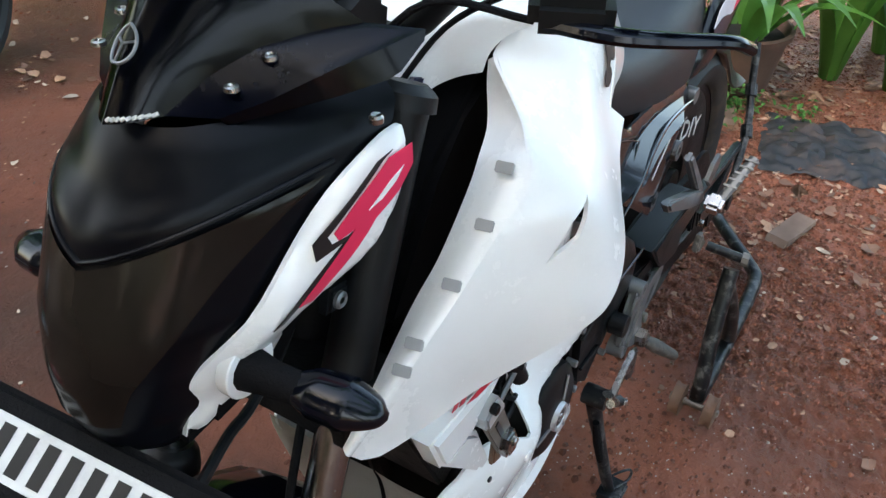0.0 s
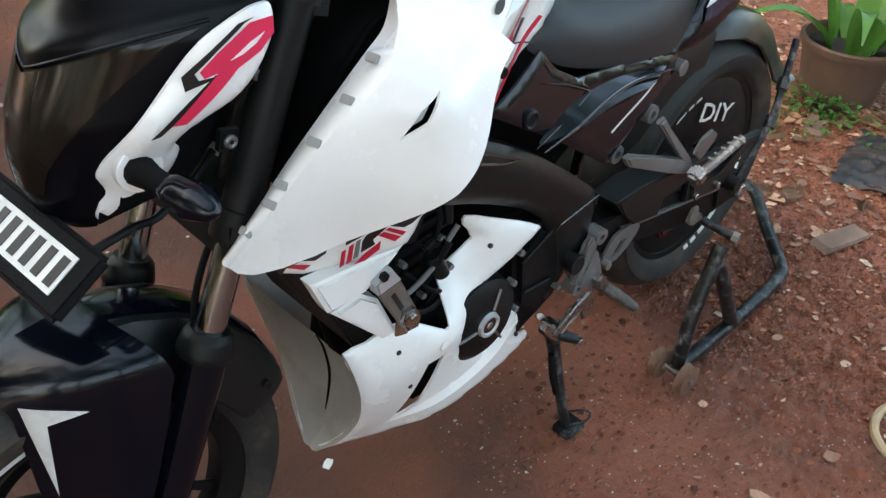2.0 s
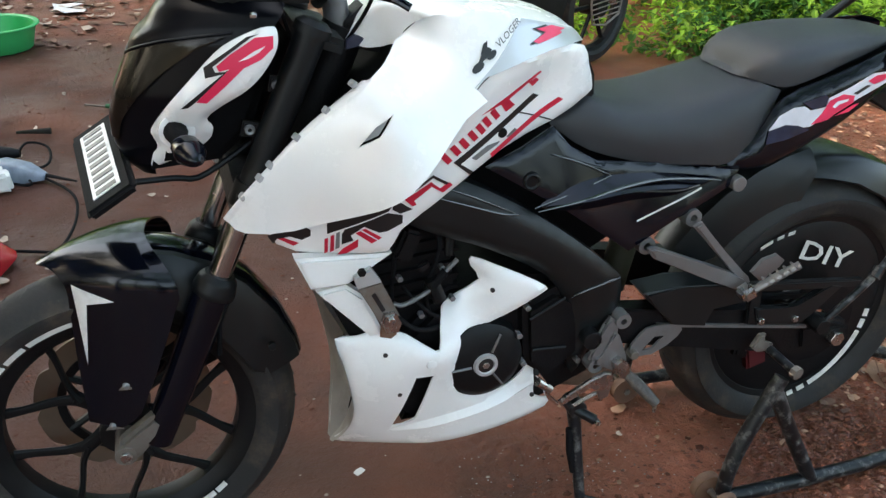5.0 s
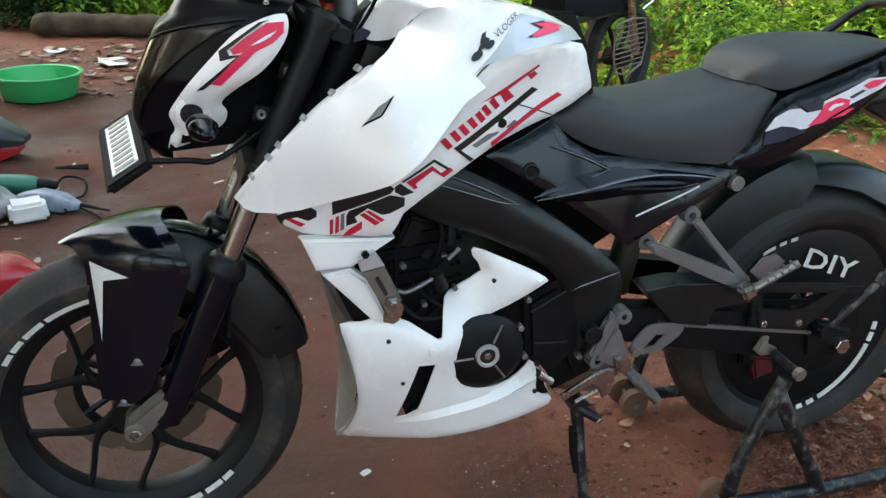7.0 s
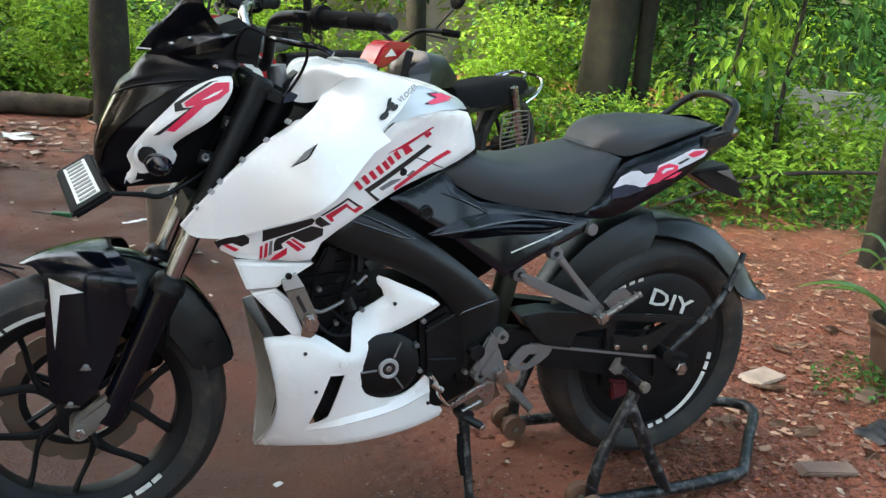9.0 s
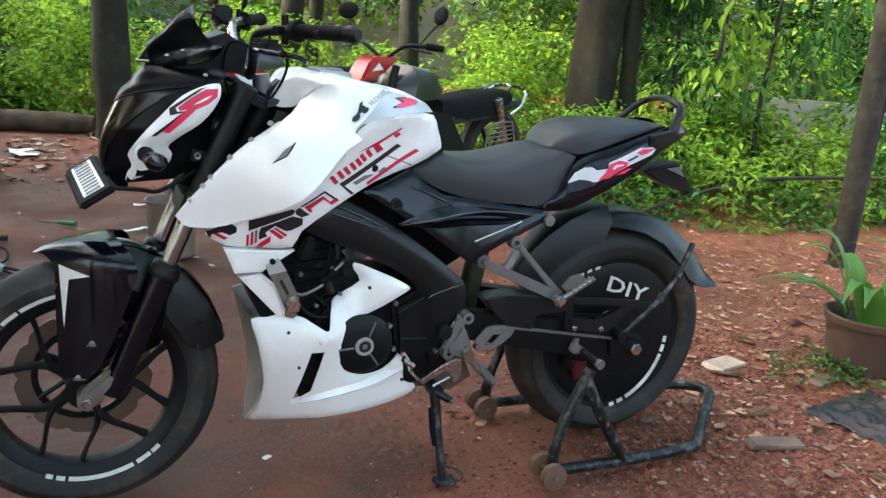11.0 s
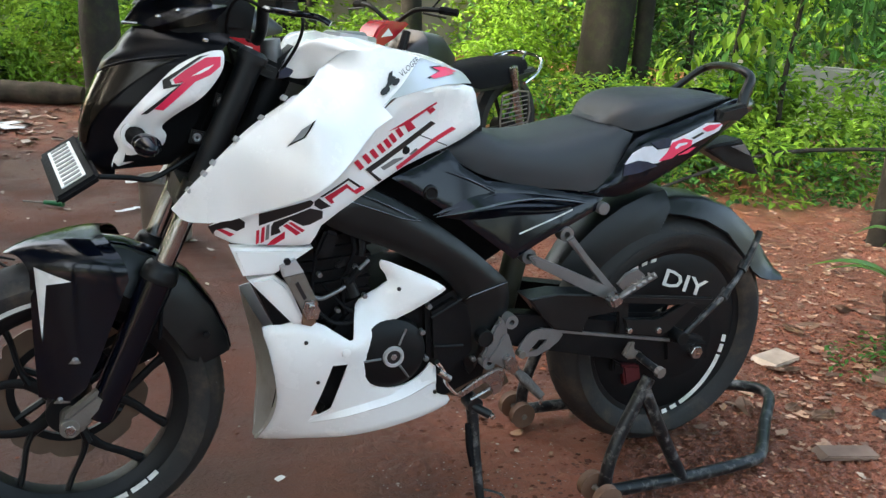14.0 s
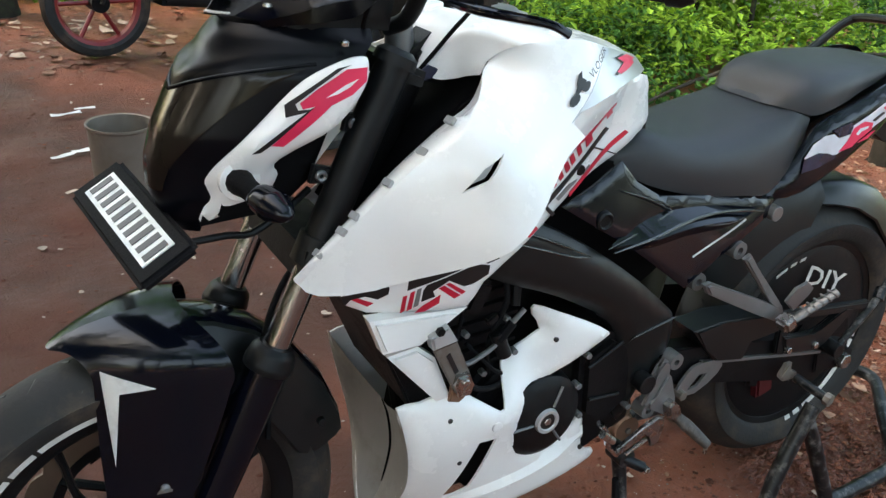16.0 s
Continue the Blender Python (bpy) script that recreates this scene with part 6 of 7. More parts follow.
def band(n, line, depth, h0, h1, s0=0.7, s1=1.3, power=1.0):
    """Clump centres along a plan line of (x, y) points, scattered up to depth to its right."""
    L = np.array(line, float)
    seg = np.linalg.norm(np.diff(L, axis=0), axis=1)
    cum = np.r_[0, np.cumsum(seg)]
    out = []
    for _ in range(n):
        t = rng.uniform(0, cum[-1])
        i = min(np.searchsorted(cum, t, side="right") - 1, len(seg) - 1)
        d = (L[i + 1] - L[i]) / seg[i]
        p = L[i] + d * (t - cum[i])
        off = rng.uniform(0, 1) ** power * depth
        q = p + np.array([d[1], -d[0]]) * off
        out.append((q[0], q[1], rng.uniform(h0, h1) * min(1.0, 0.35 + off), rng.uniform(s0, s1)))
    return out


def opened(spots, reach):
    """Leaves gaps in the greenery along the camera's sight lines, so that the walls and the thick trunk show."""
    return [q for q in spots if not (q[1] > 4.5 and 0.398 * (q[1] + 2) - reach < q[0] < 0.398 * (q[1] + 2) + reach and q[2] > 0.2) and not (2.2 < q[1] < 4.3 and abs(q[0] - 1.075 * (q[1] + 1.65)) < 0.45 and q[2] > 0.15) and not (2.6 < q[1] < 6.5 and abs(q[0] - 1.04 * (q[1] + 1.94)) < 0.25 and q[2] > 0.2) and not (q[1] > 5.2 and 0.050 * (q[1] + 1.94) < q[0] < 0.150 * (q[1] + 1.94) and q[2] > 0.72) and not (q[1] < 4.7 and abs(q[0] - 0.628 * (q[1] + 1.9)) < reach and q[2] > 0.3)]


EDGE = [(9.0, -1.6), (6.0, 0.6), (4.4, 1.75), (3.4, 2.15), (2.7, 2.75), (2.4, 4.2), (1.9, 5.6), (0.6, 5.95), (-0.9, 6.25), (-4.0, 6.8)]
BUSH_EDGE = [(9.9, 0.2), (6.9, 2.4), (5.4, 3.4), (4.5, 3.8), (3.7, 4.4), (3.2, 5.4), (2.1, 6.4), (0.6, 6.5), (-0.9, 6.8), (-4.0, 7.3)]
tagged(leaf_mesh("undergrowth", clump_spots(rng, band(240, EDGE[:6], 2.9, 0.05, 0.42), 80, 0.20, 0.062, 0.034), LEAF_BRIGHT), "bright green low weeds along the yard edge", "undergrowth", kind="stuff")
tagged(leaf_mesh("undergrowth", clump_spots(rng, band(330, EDGE[:6], 2.6, 0.05, 0.34), 70, 0.20, 0.055, 0.030), LEAF_MID), "mid-green low weeds along the yard edge", "undergrowth", kind="stuff")
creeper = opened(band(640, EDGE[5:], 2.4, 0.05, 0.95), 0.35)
# one creeper: light colour by the trunk, darker copies beyond as painted shade
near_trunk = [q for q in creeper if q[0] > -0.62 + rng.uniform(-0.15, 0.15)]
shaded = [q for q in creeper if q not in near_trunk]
tagged(leaf_mesh("undergrowth", clump_spots(rng, near_trunk, 85, 0.24, 0.062, 0.040), LEAF_BRIGHT), "leafy creeper behind the log, sunlight painted into its colour", "undergrowth", kind="stuff")
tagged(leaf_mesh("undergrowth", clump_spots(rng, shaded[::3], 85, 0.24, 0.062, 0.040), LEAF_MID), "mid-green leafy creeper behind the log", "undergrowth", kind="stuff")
tagged(leaf_mesh("undergrowth", clump_spots(rng, shaded[1::3] + shaded[2::3], 85, 0.24, 0.070, 0.040), LEAF_DARK), "creeper at the end of the log, shade painted into its colour", "undergrowth", kind="stuff")
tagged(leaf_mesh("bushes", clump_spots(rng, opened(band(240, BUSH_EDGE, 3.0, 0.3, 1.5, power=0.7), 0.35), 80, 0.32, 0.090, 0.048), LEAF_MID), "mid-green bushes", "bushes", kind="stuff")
tagged(leaf_mesh("bushes", clump_spots(rng, opened(band(150, BUSH_EDGE, 4.0, 0.5, 2.2, power=0.6), 0.35), 80, 0.36, 0.105, 0.055), LEAF_DARK), "dark bushes with shade put into their leaf colour", "bushes", kind="stuff")
# hedge out of view, added to darken what the black parts reflect
BACK = [(-7.5, 7.0), (-6.5, 0.0), (-5.0, -5.0), (0.0, -7.0), (6.0, -6.5), (9.5, -1.5)]
tagged(leaf_mesh("hedge", clump_spots(rng, band(330, BACK, 2.0, 0.3, 2.3, 1.0, 1.6), 55, 0.55, 0.20, 0.10), LEAF_DARK), "unseen tall dark hedge added round the open side of the yard", "hedge", kind="stuff")
FAR = [(16, 0.0), (11, 5.0), (8, 9.0), (4, 11.0), (0, 12.0), (-5, 12.5)]
tagged(leaf_mesh("far_woods", clump_spots(rng, opened(band(520, FAR, 4.0, 0.2, 3.2, 1.0, 2.0), 0.75), 60, 0.5, 0.16, 0.085), LEAF_BRIGHT), "far greenery with sunlight put into its leaf colour", "woods", kind="stuff")
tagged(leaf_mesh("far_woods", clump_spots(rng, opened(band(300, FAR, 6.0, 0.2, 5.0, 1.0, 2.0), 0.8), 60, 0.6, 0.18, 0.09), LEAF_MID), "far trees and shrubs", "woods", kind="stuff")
# crowns above the view, added to darken the mudguard's reflection
tagged(leaf_mesh("far_woods", clump_spots(rng, band(300, FAR, 5.0, 3.4, 8.8, 1.3, 2.3), 55, 0.75, 0.24, 0.12), LEAF_MID), "unseen crowns of the tall far trees", "woods", kind="stuff")


def tree(name, base, top, r0, r1, mat, label, crown_at, seed, limbs=4, crown=True, bend=0.1, spread=0.0):
    rg = np.random.default_rng(seed)
    ob = thing(name, label, "tree", (base[0], base[1], 0))
    B, T = Vector((0, 0, -0.05)), Vector((top[0] - base[0], top[1] - base[1], top[2]))
    pts = [B, Vector((0.01, 0, 0.12)), B.lerp(T, 0.25) + Vector((rg.normal(0, bend) * 0.3, rg.normal(0, bend) * 0.3, 0)), B.lerp(T, 0.5) + Vector((rg.normal(0, bend) * 0.5, rg.normal(0, bend) * 0.5, 0)), B.lerp(T, 0.8), T]
    bm = tube(pts, [r0 * 1.45, r0 * 1.05, r0, (r0 + r1) / 2, r1, r1 * 0.5], 18, 8)
    for v in bm.verts:
        f = 1 + 0.10 * noise.noise((v.co.x * 6, v.co.y * 6, v.co.z * 2.5 + seed))
        c = B.lerp(T, min(1, max(0, v.co.z / T.z)))
        v.co.x, v.co.y = c.x + (v.co.x - c.x) * f, c.y + (v.co.y - c.y) * f
    part("trunk", bm, mat, ob)
    spots = []
    for k in range(limbs):
        a = 2 * math.pi * k / limbs + rg.uniform(-0.4, 0.4)
        s = B.lerp(T, rg.uniform(0.6, 0.95))
        e = s + Vector((math.cos(a), math.sin(a), 0.45)) * rg.uniform(1.2, 2.0)
        part("limb", tube([s, s.lerp(e, 0.5) + Vector((0, 0, 0.2)), e], [r1 * 0.6, r1 * 0.4, r1 * 0.15], 8, 4), mat, ob)
        spots += [(e.x, e.y, e.z, 1.0), (s.lerp(e, 0.6).x, s.lerp(e, 0.6).y, s.lerp(e, 0.6).z + 0.3, 1.0)]
    if crown:
        for _ in range(int(10 + 22 * spread)):
            v = rg.normal(size=3)
            spots.append((T.x + v[0] * (1.0 + 0.5 * spread), T.y + v[1] * (1.0 + 0.5 * spread), T.z + 0.3 + abs(v[2]) * 0.7, 1.0))
        leaf_mesh("crown", clump_spots(rg, spots, 90, 0.75, 0.22, 0.10), LEAF_MID, ob)
    return ob


tree("tree", (0.28, 5.42), (0.30, 5.5, 4.6), 0.135, 0.11, BARK_DARK, "dark straight trunk of a yard tree behind the log", 4, 11, crown=False)
tree("tree", (2.98, 6.0), (2.9, 6.1, 5.0), 0.095, 0.08, BARK_DARK, "slim dark tree trunk in the bushes", 4, 12)
tree("tree", (1.95, 6.9), (2.05, 7.0, 4.8), 0.11, 0.09, BARK_DARK, "slim forked tree among the creeper", 4, 13)
tree("tree", (2.25, 7.2), (2.6, 7.3, 4.6), 0.075, 0.06, BARK_DARK, "thin leaning tree among the creeper", 4, 17)
tree("tree", (4.05, 4.55), (4.35, 4.75, 5.4), 0.20, 0.16, BARK_DARK, "thick mossy tree trunk in the bushes", 4, 14)
tree("tree", (4.40, 4.45), (4.5, 4.5, 5.0), 0.07, 0.06, BARK_DARK, "second mossy stem beside the thick trunk", 4, 15)
tree("tree", (3.60, 1.22), (4.2, 1.50, 8.0), 0.056, 0.045, BARK, "grey mottled tree trunk at the yard edge", 4, 16)
tree("tree", (3.95, 1.5), (4.15, 1.55, 4.4), 0.035, 0.025, BARK_DARK, "thin sapling beside the grey trunk", 4, 18, limbs=3, crown=False)
for bx, by, bh, sd in ((*(4.29, 2.71), 2.6, 19), (*(4.16, 3.06), 2.9, 20)):
    # broad drooping leaves along the stem of each sapling
    sap = tree("tree", (bx, by), (bx + 0.12, by + 0.08, bh), 0.016, 0.009, BARK_DARK, "slim sapling with broad yellow-green leaves" if sd == 20 else "slim sapling with broad dark drooping leaves", 3, sd, limbs=4, crown=False, bend=0.05)
    rg = np.random.default_rng(sd)
    tufts = [(rg.normal(0.04, 0.30), rg.normal(0.03, 0.30), z, rg.uniform(0.7, 1.1)) for z in np.linspace(0.62, 2.4, 12)]
    spots = clump_spots(rg, tufts, 40, 0.28, 0.105, 0.045)
    spots[:, 6] += 0.55
    leaf_mesh("crown", spots, LEAF_BRIGHT if sd == 20 else LEAF_MID, sap)
# two trees out of view, added to close the open side
tree("tree", (-3.2, -3.6), (-3.0, -3.4, 5.0), 0.16, 0.12, BARK_DARK, "unseen yard tree added behind the open side", 4, 21)
tree("tree", (6.4, -3.2), (6.3, -3.0, 5.2), 0.17, 0.12, BARK_DARK, "unseen yard tree added at the open side", 4, 22)

# more unseen trees, added to break up the sky in gloss reflections
for bx, by, bh, sd in ((-0.8, -6.2, 5.2, 51), (2.0, -6.8, 5.8, 52), (4.8, -5.6, 5.4, 53), (-3.6, -6.0, 5.0, 54)):
    tree("tree", (bx, by), (bx + 0.2, by, bh), 0.14, 0.10, BARK_DARK, "unseen leafy tree added on the open side", 4, sd, spread=0.7)
# leaf belt out of view, added to block the sun from bike and yard
belt = [(rng.uniform(-9.5, -5.8), y, rng.uniform(0.3, 10.8 if y < 5.4 else 9.2), rng.uniform(0.9, 1.5)) for y in rng.uniform(-4.2, 9.2, 820)]
tagged(leaf_mesh("unseen_trees", clump_spots(rng, belt, 75, 0.75, 0.22, 0.12), LEAF_DARK), "unseen tall belt of trees added to keep the sun off the yard", "trees", kind="stuff")
# boughs out of view, added to dim the left ground and darken reflections
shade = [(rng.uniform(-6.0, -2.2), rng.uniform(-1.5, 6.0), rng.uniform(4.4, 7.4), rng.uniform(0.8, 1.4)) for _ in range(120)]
tagged(leaf_mesh("unseen_trees", clump_spots(rng, shade, 70, 0.75, 0.20, 0.10), LEAF_DARK), "unseen boughs added over the yard to dim it", "trees", kind="stuff")
# trunks added to stand under the belt, also out of view
for bx, by in ((-7.2, -3.0), (-7.6, -0.6), (-7.0, 1.8), (-7.8, 4.2)):
    tree("tree", (bx, by), (bx + 0.2, by + 0.1, 7.5), 0.17, 0.12, BARK_DARK, "unseen tall tree added under the sun-blocking belt", 4, int(40 + by * 3), crown=False)

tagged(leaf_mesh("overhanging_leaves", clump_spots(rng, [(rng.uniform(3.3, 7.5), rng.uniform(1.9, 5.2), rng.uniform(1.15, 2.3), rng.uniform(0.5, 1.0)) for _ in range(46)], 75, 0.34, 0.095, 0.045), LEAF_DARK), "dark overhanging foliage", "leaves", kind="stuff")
# palm fronds hanging beside the thick trunk
palm = thing("palm", "young palm with drooping narrow fronds beside the thick trunk", "palm", (4.72, 4.25, 0))
part("stem", tube([(0, 0, -0.03), (0.01, 0, 0.5), (0.0, 0.01, 1.25)], [0.035, 0.025, 0.016], 10, 4), BARK_DARK, palm)
rg = np.random.default_rng(61)
for k in range(7):
    a, reach = k * 0.9 + rg.uniform(-0.2, 0.2), rg.uniform(0.5, 0.85)
    mid = [Vector((math.cos(a) * reach * f, math.sin(a) * reach * f, 1.24 + 0.5 * math.sin(f * 2.4))) for f in (0, 0.3, 0.6, 0.85, 1.0)]
    spine = catmull(mid, 6)
    rib = part("frond_rib", tube(mid, [0.008, 0.006, 0.005, 0.004, 0.002], 6, 4), LEAF_MID, palm)
    spots = [(*p, rg.uniform(0.22, 0.38), 0.022, a + sd * rg.uniform(0.5, 1.0), rg.uniform(0.8, 1.3)) for p in spine[3:] for sd in (-1, 1)]
    tagged(leaf_mesh("leaf_fringe", spots, LEAF_DARK, rib), kind="stuff")
# leafy twigs of the saplings at eye height
tagged(leaf_mesh("sapling_leaves", clump_spots(rng, band(22, [(5.2, 2.2), (3.9, 3.2)], 0.9, 0.5, 1.4, 0.6, 1.1), 40, 0.26, 0.085, 0.045), LEAF_MID), "broad sapling leaves over the weeds", "leaves", kind="stuff")
tagged(leaf_mesh("sapling_leaves", clump_spots(rng, band(46, [(5.0, 2.3), (3.7, 2.9)], 0.6, 0.45, 1.05, 0.6, 1.0), 60, 0.22, 0.075, 0.036), LEAF_BRIGHT), "yellow-green sapling leaves", "leaves", kind="stuff")

# pale wall far behind the bushes
WALL = material("pale_lime_wall", (0.40, 0.40, 0.38), 0.9, vary=0.2, scale=1.5, dirt=(0.2, 0.2, 0.16), dirt_amount=0.5, dirt_scale=2)
wall_pts = [(-6.0, 15.5), (3.0, 14.0), (9.0, 10.5), (14.0, 4.5)]
for (xa, ya), (xb, yb) in zip(wall_pts, wall_pts[1:]):
    c, L_ = ((xa + xb) / 2, (ya + yb) / 2), math.hypot(xb - xa, yb - ya)
    w = part("wall_far", box((0, 0, 0), (L_, 0.2, 1.5), 0.02), WALL)
    w.matrix_world = pose(c[0], c[1], 0.74, 0, 0, math.degrees(math.atan2(yb - ya, xb - xa)))
    tagged(w, "pale plastered boundary wall behind the trees", "wall", kind="structure")

low = part("wall_low", box((0, 0, 0), (2.6, 0.16, 0.55), 0.02), WALL)
low.matrix_world = pose(6.3, 4.15, 0.26, 0, 0, -42)
tagged(low, "low pale concrete wall among the bushes", "wall", kind="structure")

# log
log = thing("log", "old mossy log lying along the yard edge", "log")
bm = tube([(-0.98, 6.00, 0.07), (-0.90, 5.96, 0.085), (-0.6, 5.90, 0.085), (-0.3, 5.82, 0.085), (0.0, 5.74, 0.080), (0.14, 5.70, 0.075)], [0.05, 0.082, 0.088, 0.085, 0.080, 0.06], 20, 14)
bm.normal_update()
for v in bm.verts:
    v.co += v.normal * (0.020 * noise.noise(v.co * 6) + 0.008 * noise.noise(v.co * 22))
part("log_body", bm, material("mossy_log_bark", (0.075, 0.056, 0.038), 0.95, vary=0.6, scale=9, bump=1.0, bump_scale=35, dirt=(0.04, 0.06, 0.02), dirt_amount=0.5, dirt_scale=6), log)

# fallen branch in the weeds
br = thing("fallen_branch", "thin bare branch leaning in the weeds", "branch")
part("stick", tube([(3.0, 2.25, 0.03), (3.5, 2.25, 0.16), (4.0, 2.1, 0.27), (5.2, 1.6, 0.33)], [0.008, 0.012, 0.013, 0.010], 8, 4), BARK, br)

# ---- ground litter ----
DRY = [material("dry_leaf_tan", (0.36, 0.20, 0.125), 0.7, vary=0.3, scale=20, island=0.35), material("dry_leaf_brown", (0.17, 0.085, 0.055), 0.7, vary=0.3, scale=20, island=0.35), material("pale_scrap", (0.44, 0.34, 0.27), 0.75, vary=0.25, scale=25, island=0.35)]
STONE = material("earth_pebble", (0.150, 0.056, 0.036), 0.85, spec=0.2, vary=0.3, scale=30, island=0.4)
CHIP = material("pale_chip", (0.36, 0.30, 0.25), 0.8, vary=0.2, scale=30, island=0.4)


def scraps(name, spots, mat, label, curl=0.25):
    """Curled flat scraps on the ground, in one mesh. spots: x, y, length, width, heading, tilt."""
    V, F = [], []
    for x, y, L, W, h, t in spots:
        z = ground_height(x, y) + 0.003
        c, s = math.cos(h), math.sin(h)
        k = len(V)
        rim = [rng.uniform(0.28, 0.55) for _ in range(7)]
        for i, q in enumerate(rim + [0.0]):
            a = i * 0.8976 + 0.3 * q
            u, v = q * math.cos(a), q * math.sin(a)
            e = curl * L * (u * u + v * v) * (0.5 + t) * (0.4 + 1.6 * ((i * 5 + k) % 3) / 2) + (0.001 if q == 0.0 else 0)
            V.append((x + c * u * L - s * v * W, y + s * u * L + c * v * W, z + e + t * L * 0.15 * (u + 0.5)))
        F += [(k + i, k + (i + 1) % 7, k + 7) for i in range(7)]
    me = bpy.data.meshes.new(name)
    me.from_pydata(V, [], F)
    me.materials.append(mat)
    return tagged(new(name, me), label, "litter", kind="stuff")


def yard(n, x0, x1, y0, y1, keep=lambda x, y: 1.0):
    out = []
    while len(out) < n:
        x, y = rng.uniform(x0, x1), rng.uniform(y0, y1)
        if rng.uniform() < keep(x, y):
            out.append((x, y))
    return out


def right_side(x, y):
    return 1.0 if x > 1.75 + 0.3 * y else (0.35 if x > 1.25 else 0.06)


def litter(n, area, lo, hi, keep):
    return [(x, y, s := rng.uniform(lo, hi), s * rng.uniform(0.4, 0.8), rng.uniform(0, 6.3), rng.uniform(0, 1)) for x, y in yard(n, *area, keep)]


scraps("leaf_litter", litter(1300, (0.9, 4.6, -1.4, 2.2), 0.014, 0.06, right_side), DRY[0], "tan leaf litter on the red earth")
scraps("leaf_litter", litter(1400, (0.9, 4.6, -1.4, 2.2), 0.014, 0.06, right_side), DRY[1], "brown leaf litter on the red earth")
scraps("pale_scraps", litter(700, (0.9, 4.6, -1.4, 2.2), 0.010, 0.035, right_side), DRY[2], "pale leaf and paper scraps")
scraps("leaf_crumbs", litter(4200, (0.9, 4.4, -1.5, 2.0), 0.005, 0.020, lambda x, y: 1.0 if x > 1.6 + 0.3 * y else 0.25), DRY[0], "small tan leaf crumbs")
scraps("leaf_crumbs", litter(2600, (0.6, 4.4, -1.5, 2.0), 0.004, 0.016, lambda x, y: 1.0 if x > 1.6 + 0.3 * y else 0.3), material("pinkish_crumb", (0.30, 0.15, 0.10), 0.7, vary=0.3, scale=30, island=0.5), "small reddish leaf crumbs")
scraps("leaf_litter", litter(1600, (1.5, 4.4, -1.6, 2.0), 0.012, 0.042, right_side), material("pinkish_dry_leaf", (0.40, 0.23, 0.16), 0.7, vary=0.3, scale=25, island=0.45), "pinkish dry leaf pieces")
scraps("pale_scraps", litter(160, (-1.3, 1.2, 4.1, 5.4), 0.03, 0.14, lambda x, y: 1.0), DRY[2], "pale rubbish heap along the log")
scraps("leaf_litter", litter(700, (-1.5, 1.8, 3.7, 5.6), 0.02, 0.10, lambda x, y: 1.0), DRY[1], "brown litter along the log")
scraps("pale_scraps", litter(90, (-0.9, 1.8, 0.7, 3.9), 0.012, 0.06, lambda x, y: 1.0), DRY[2], "scattered pale scraps")


def pebbles(name, n, area, lo, hi, mat, label, keep):
    V, F = [], []
    for x, y in yard(n, *area, keep):
        r = rng.uniform(lo, hi)
        z = ground_height(x, y) + r * 0.2
        k = len(V)
        a0 = rng.uniform(0, 6.3)
        f = rng.uniform(0.5, 1.0)
        for i in range(5):
            a = a0 + i * 1.2566
            q = r * rng.uniform(0.75, 1.15)
            V.append((x + q * math.cos(a), y + f * q * math.sin(a), z))
        V += [(x, y, z + r * rng.uniform(0.25, 0.5)), (x, y, z - r * 0.4)]
        F += [(k + i, k + (i + 1) % 5, k + 5) for i in range(5)] + [(k + (i + 1) % 5, k + i, k + 6) for i in range(5)]
    me = bpy.data.meshes.new(name)
    me.from_pydata(V, [], F)
    me.materials.append(mat)
    return tagged(new(name, me), label, "pebbles", kind="stuff")


pebbles("pebbles", 3500, (0.7, 4.0, -1.5, 1.6), 0.001, 0.005, material("dark_crumb", (0.100, 0.036, 0.022), 0.9, spec=0.15, vary=0.3, scale=30, island=0.5), "dark damp earth crumbs", lambda x, y: 1.0 if x > 1.3 else 0.12)
pebbles("pebbles", 14000, (0.7, 4.0, -1.5, 1.6), 0.0015, 0.0075, STONE, "loose red earth crumbs and pebbles", lambda x, y: 1.0 if x > 1.3 else 0.15)
pebbles("pebbles", 9000, (1.25, 3.2, -1.5, 0.2), 0.002, 0.009, material("dry_clod", (0.150, 0.062, 0.040), 0.9, spec=0.2, vary=0.3, scale=30, island=0.35), "dry red earth clods", lambda x, y: 1.0)
pebbles("pebbles", 9500, (0.62, 1.8, -1.3, -0.05), 0.002, 0.0080, material("wet_clod", (0.165, 0.054, 0.031), 0.50, spec=0.35, vary=0.3, scale=30, island=0.4), "wet shiny red earth clods", lambda x, y: 1.0 if x > 1.25 else 0.22)
pebbles("pebbles", 3500, (0.8, 2.6, -1.4, 0.6), 0.003, 0.012, material("dark_clod", (0.120, 0.042, 0.025), 0.8, spec=0.2, vary=0.3, scale=30, island=0.4), "dark damp earth clods", lambda x, y: 1.0 if x > 1.3 else 0.12)
pebbles("pebbles", 2600, (0.8, 3.0, -1.4, 0.9), 0.003, 0.012, material("pale_clod", (0.215, 0.078, 0.046), 0.85, spec=0.2, vary=0.3, scale=30, island=0.5), "pale dry earth clods", lambda x, y: 1.0 if x > 1.3 else 0.15)
pebbles("pebbles", 1500, (-1.0, 2.0, 0.3, 5.2), 0.003, 0.010, STONE, "loose earth crumbs", lambda x, y: 1.0)
pebbles("pale_chips", 650, (0.2, 3.6, -1.4, 1.4), 0.0015, 0.006, CHIP, "small pale gravel chips", lambda x, y: 1.0)
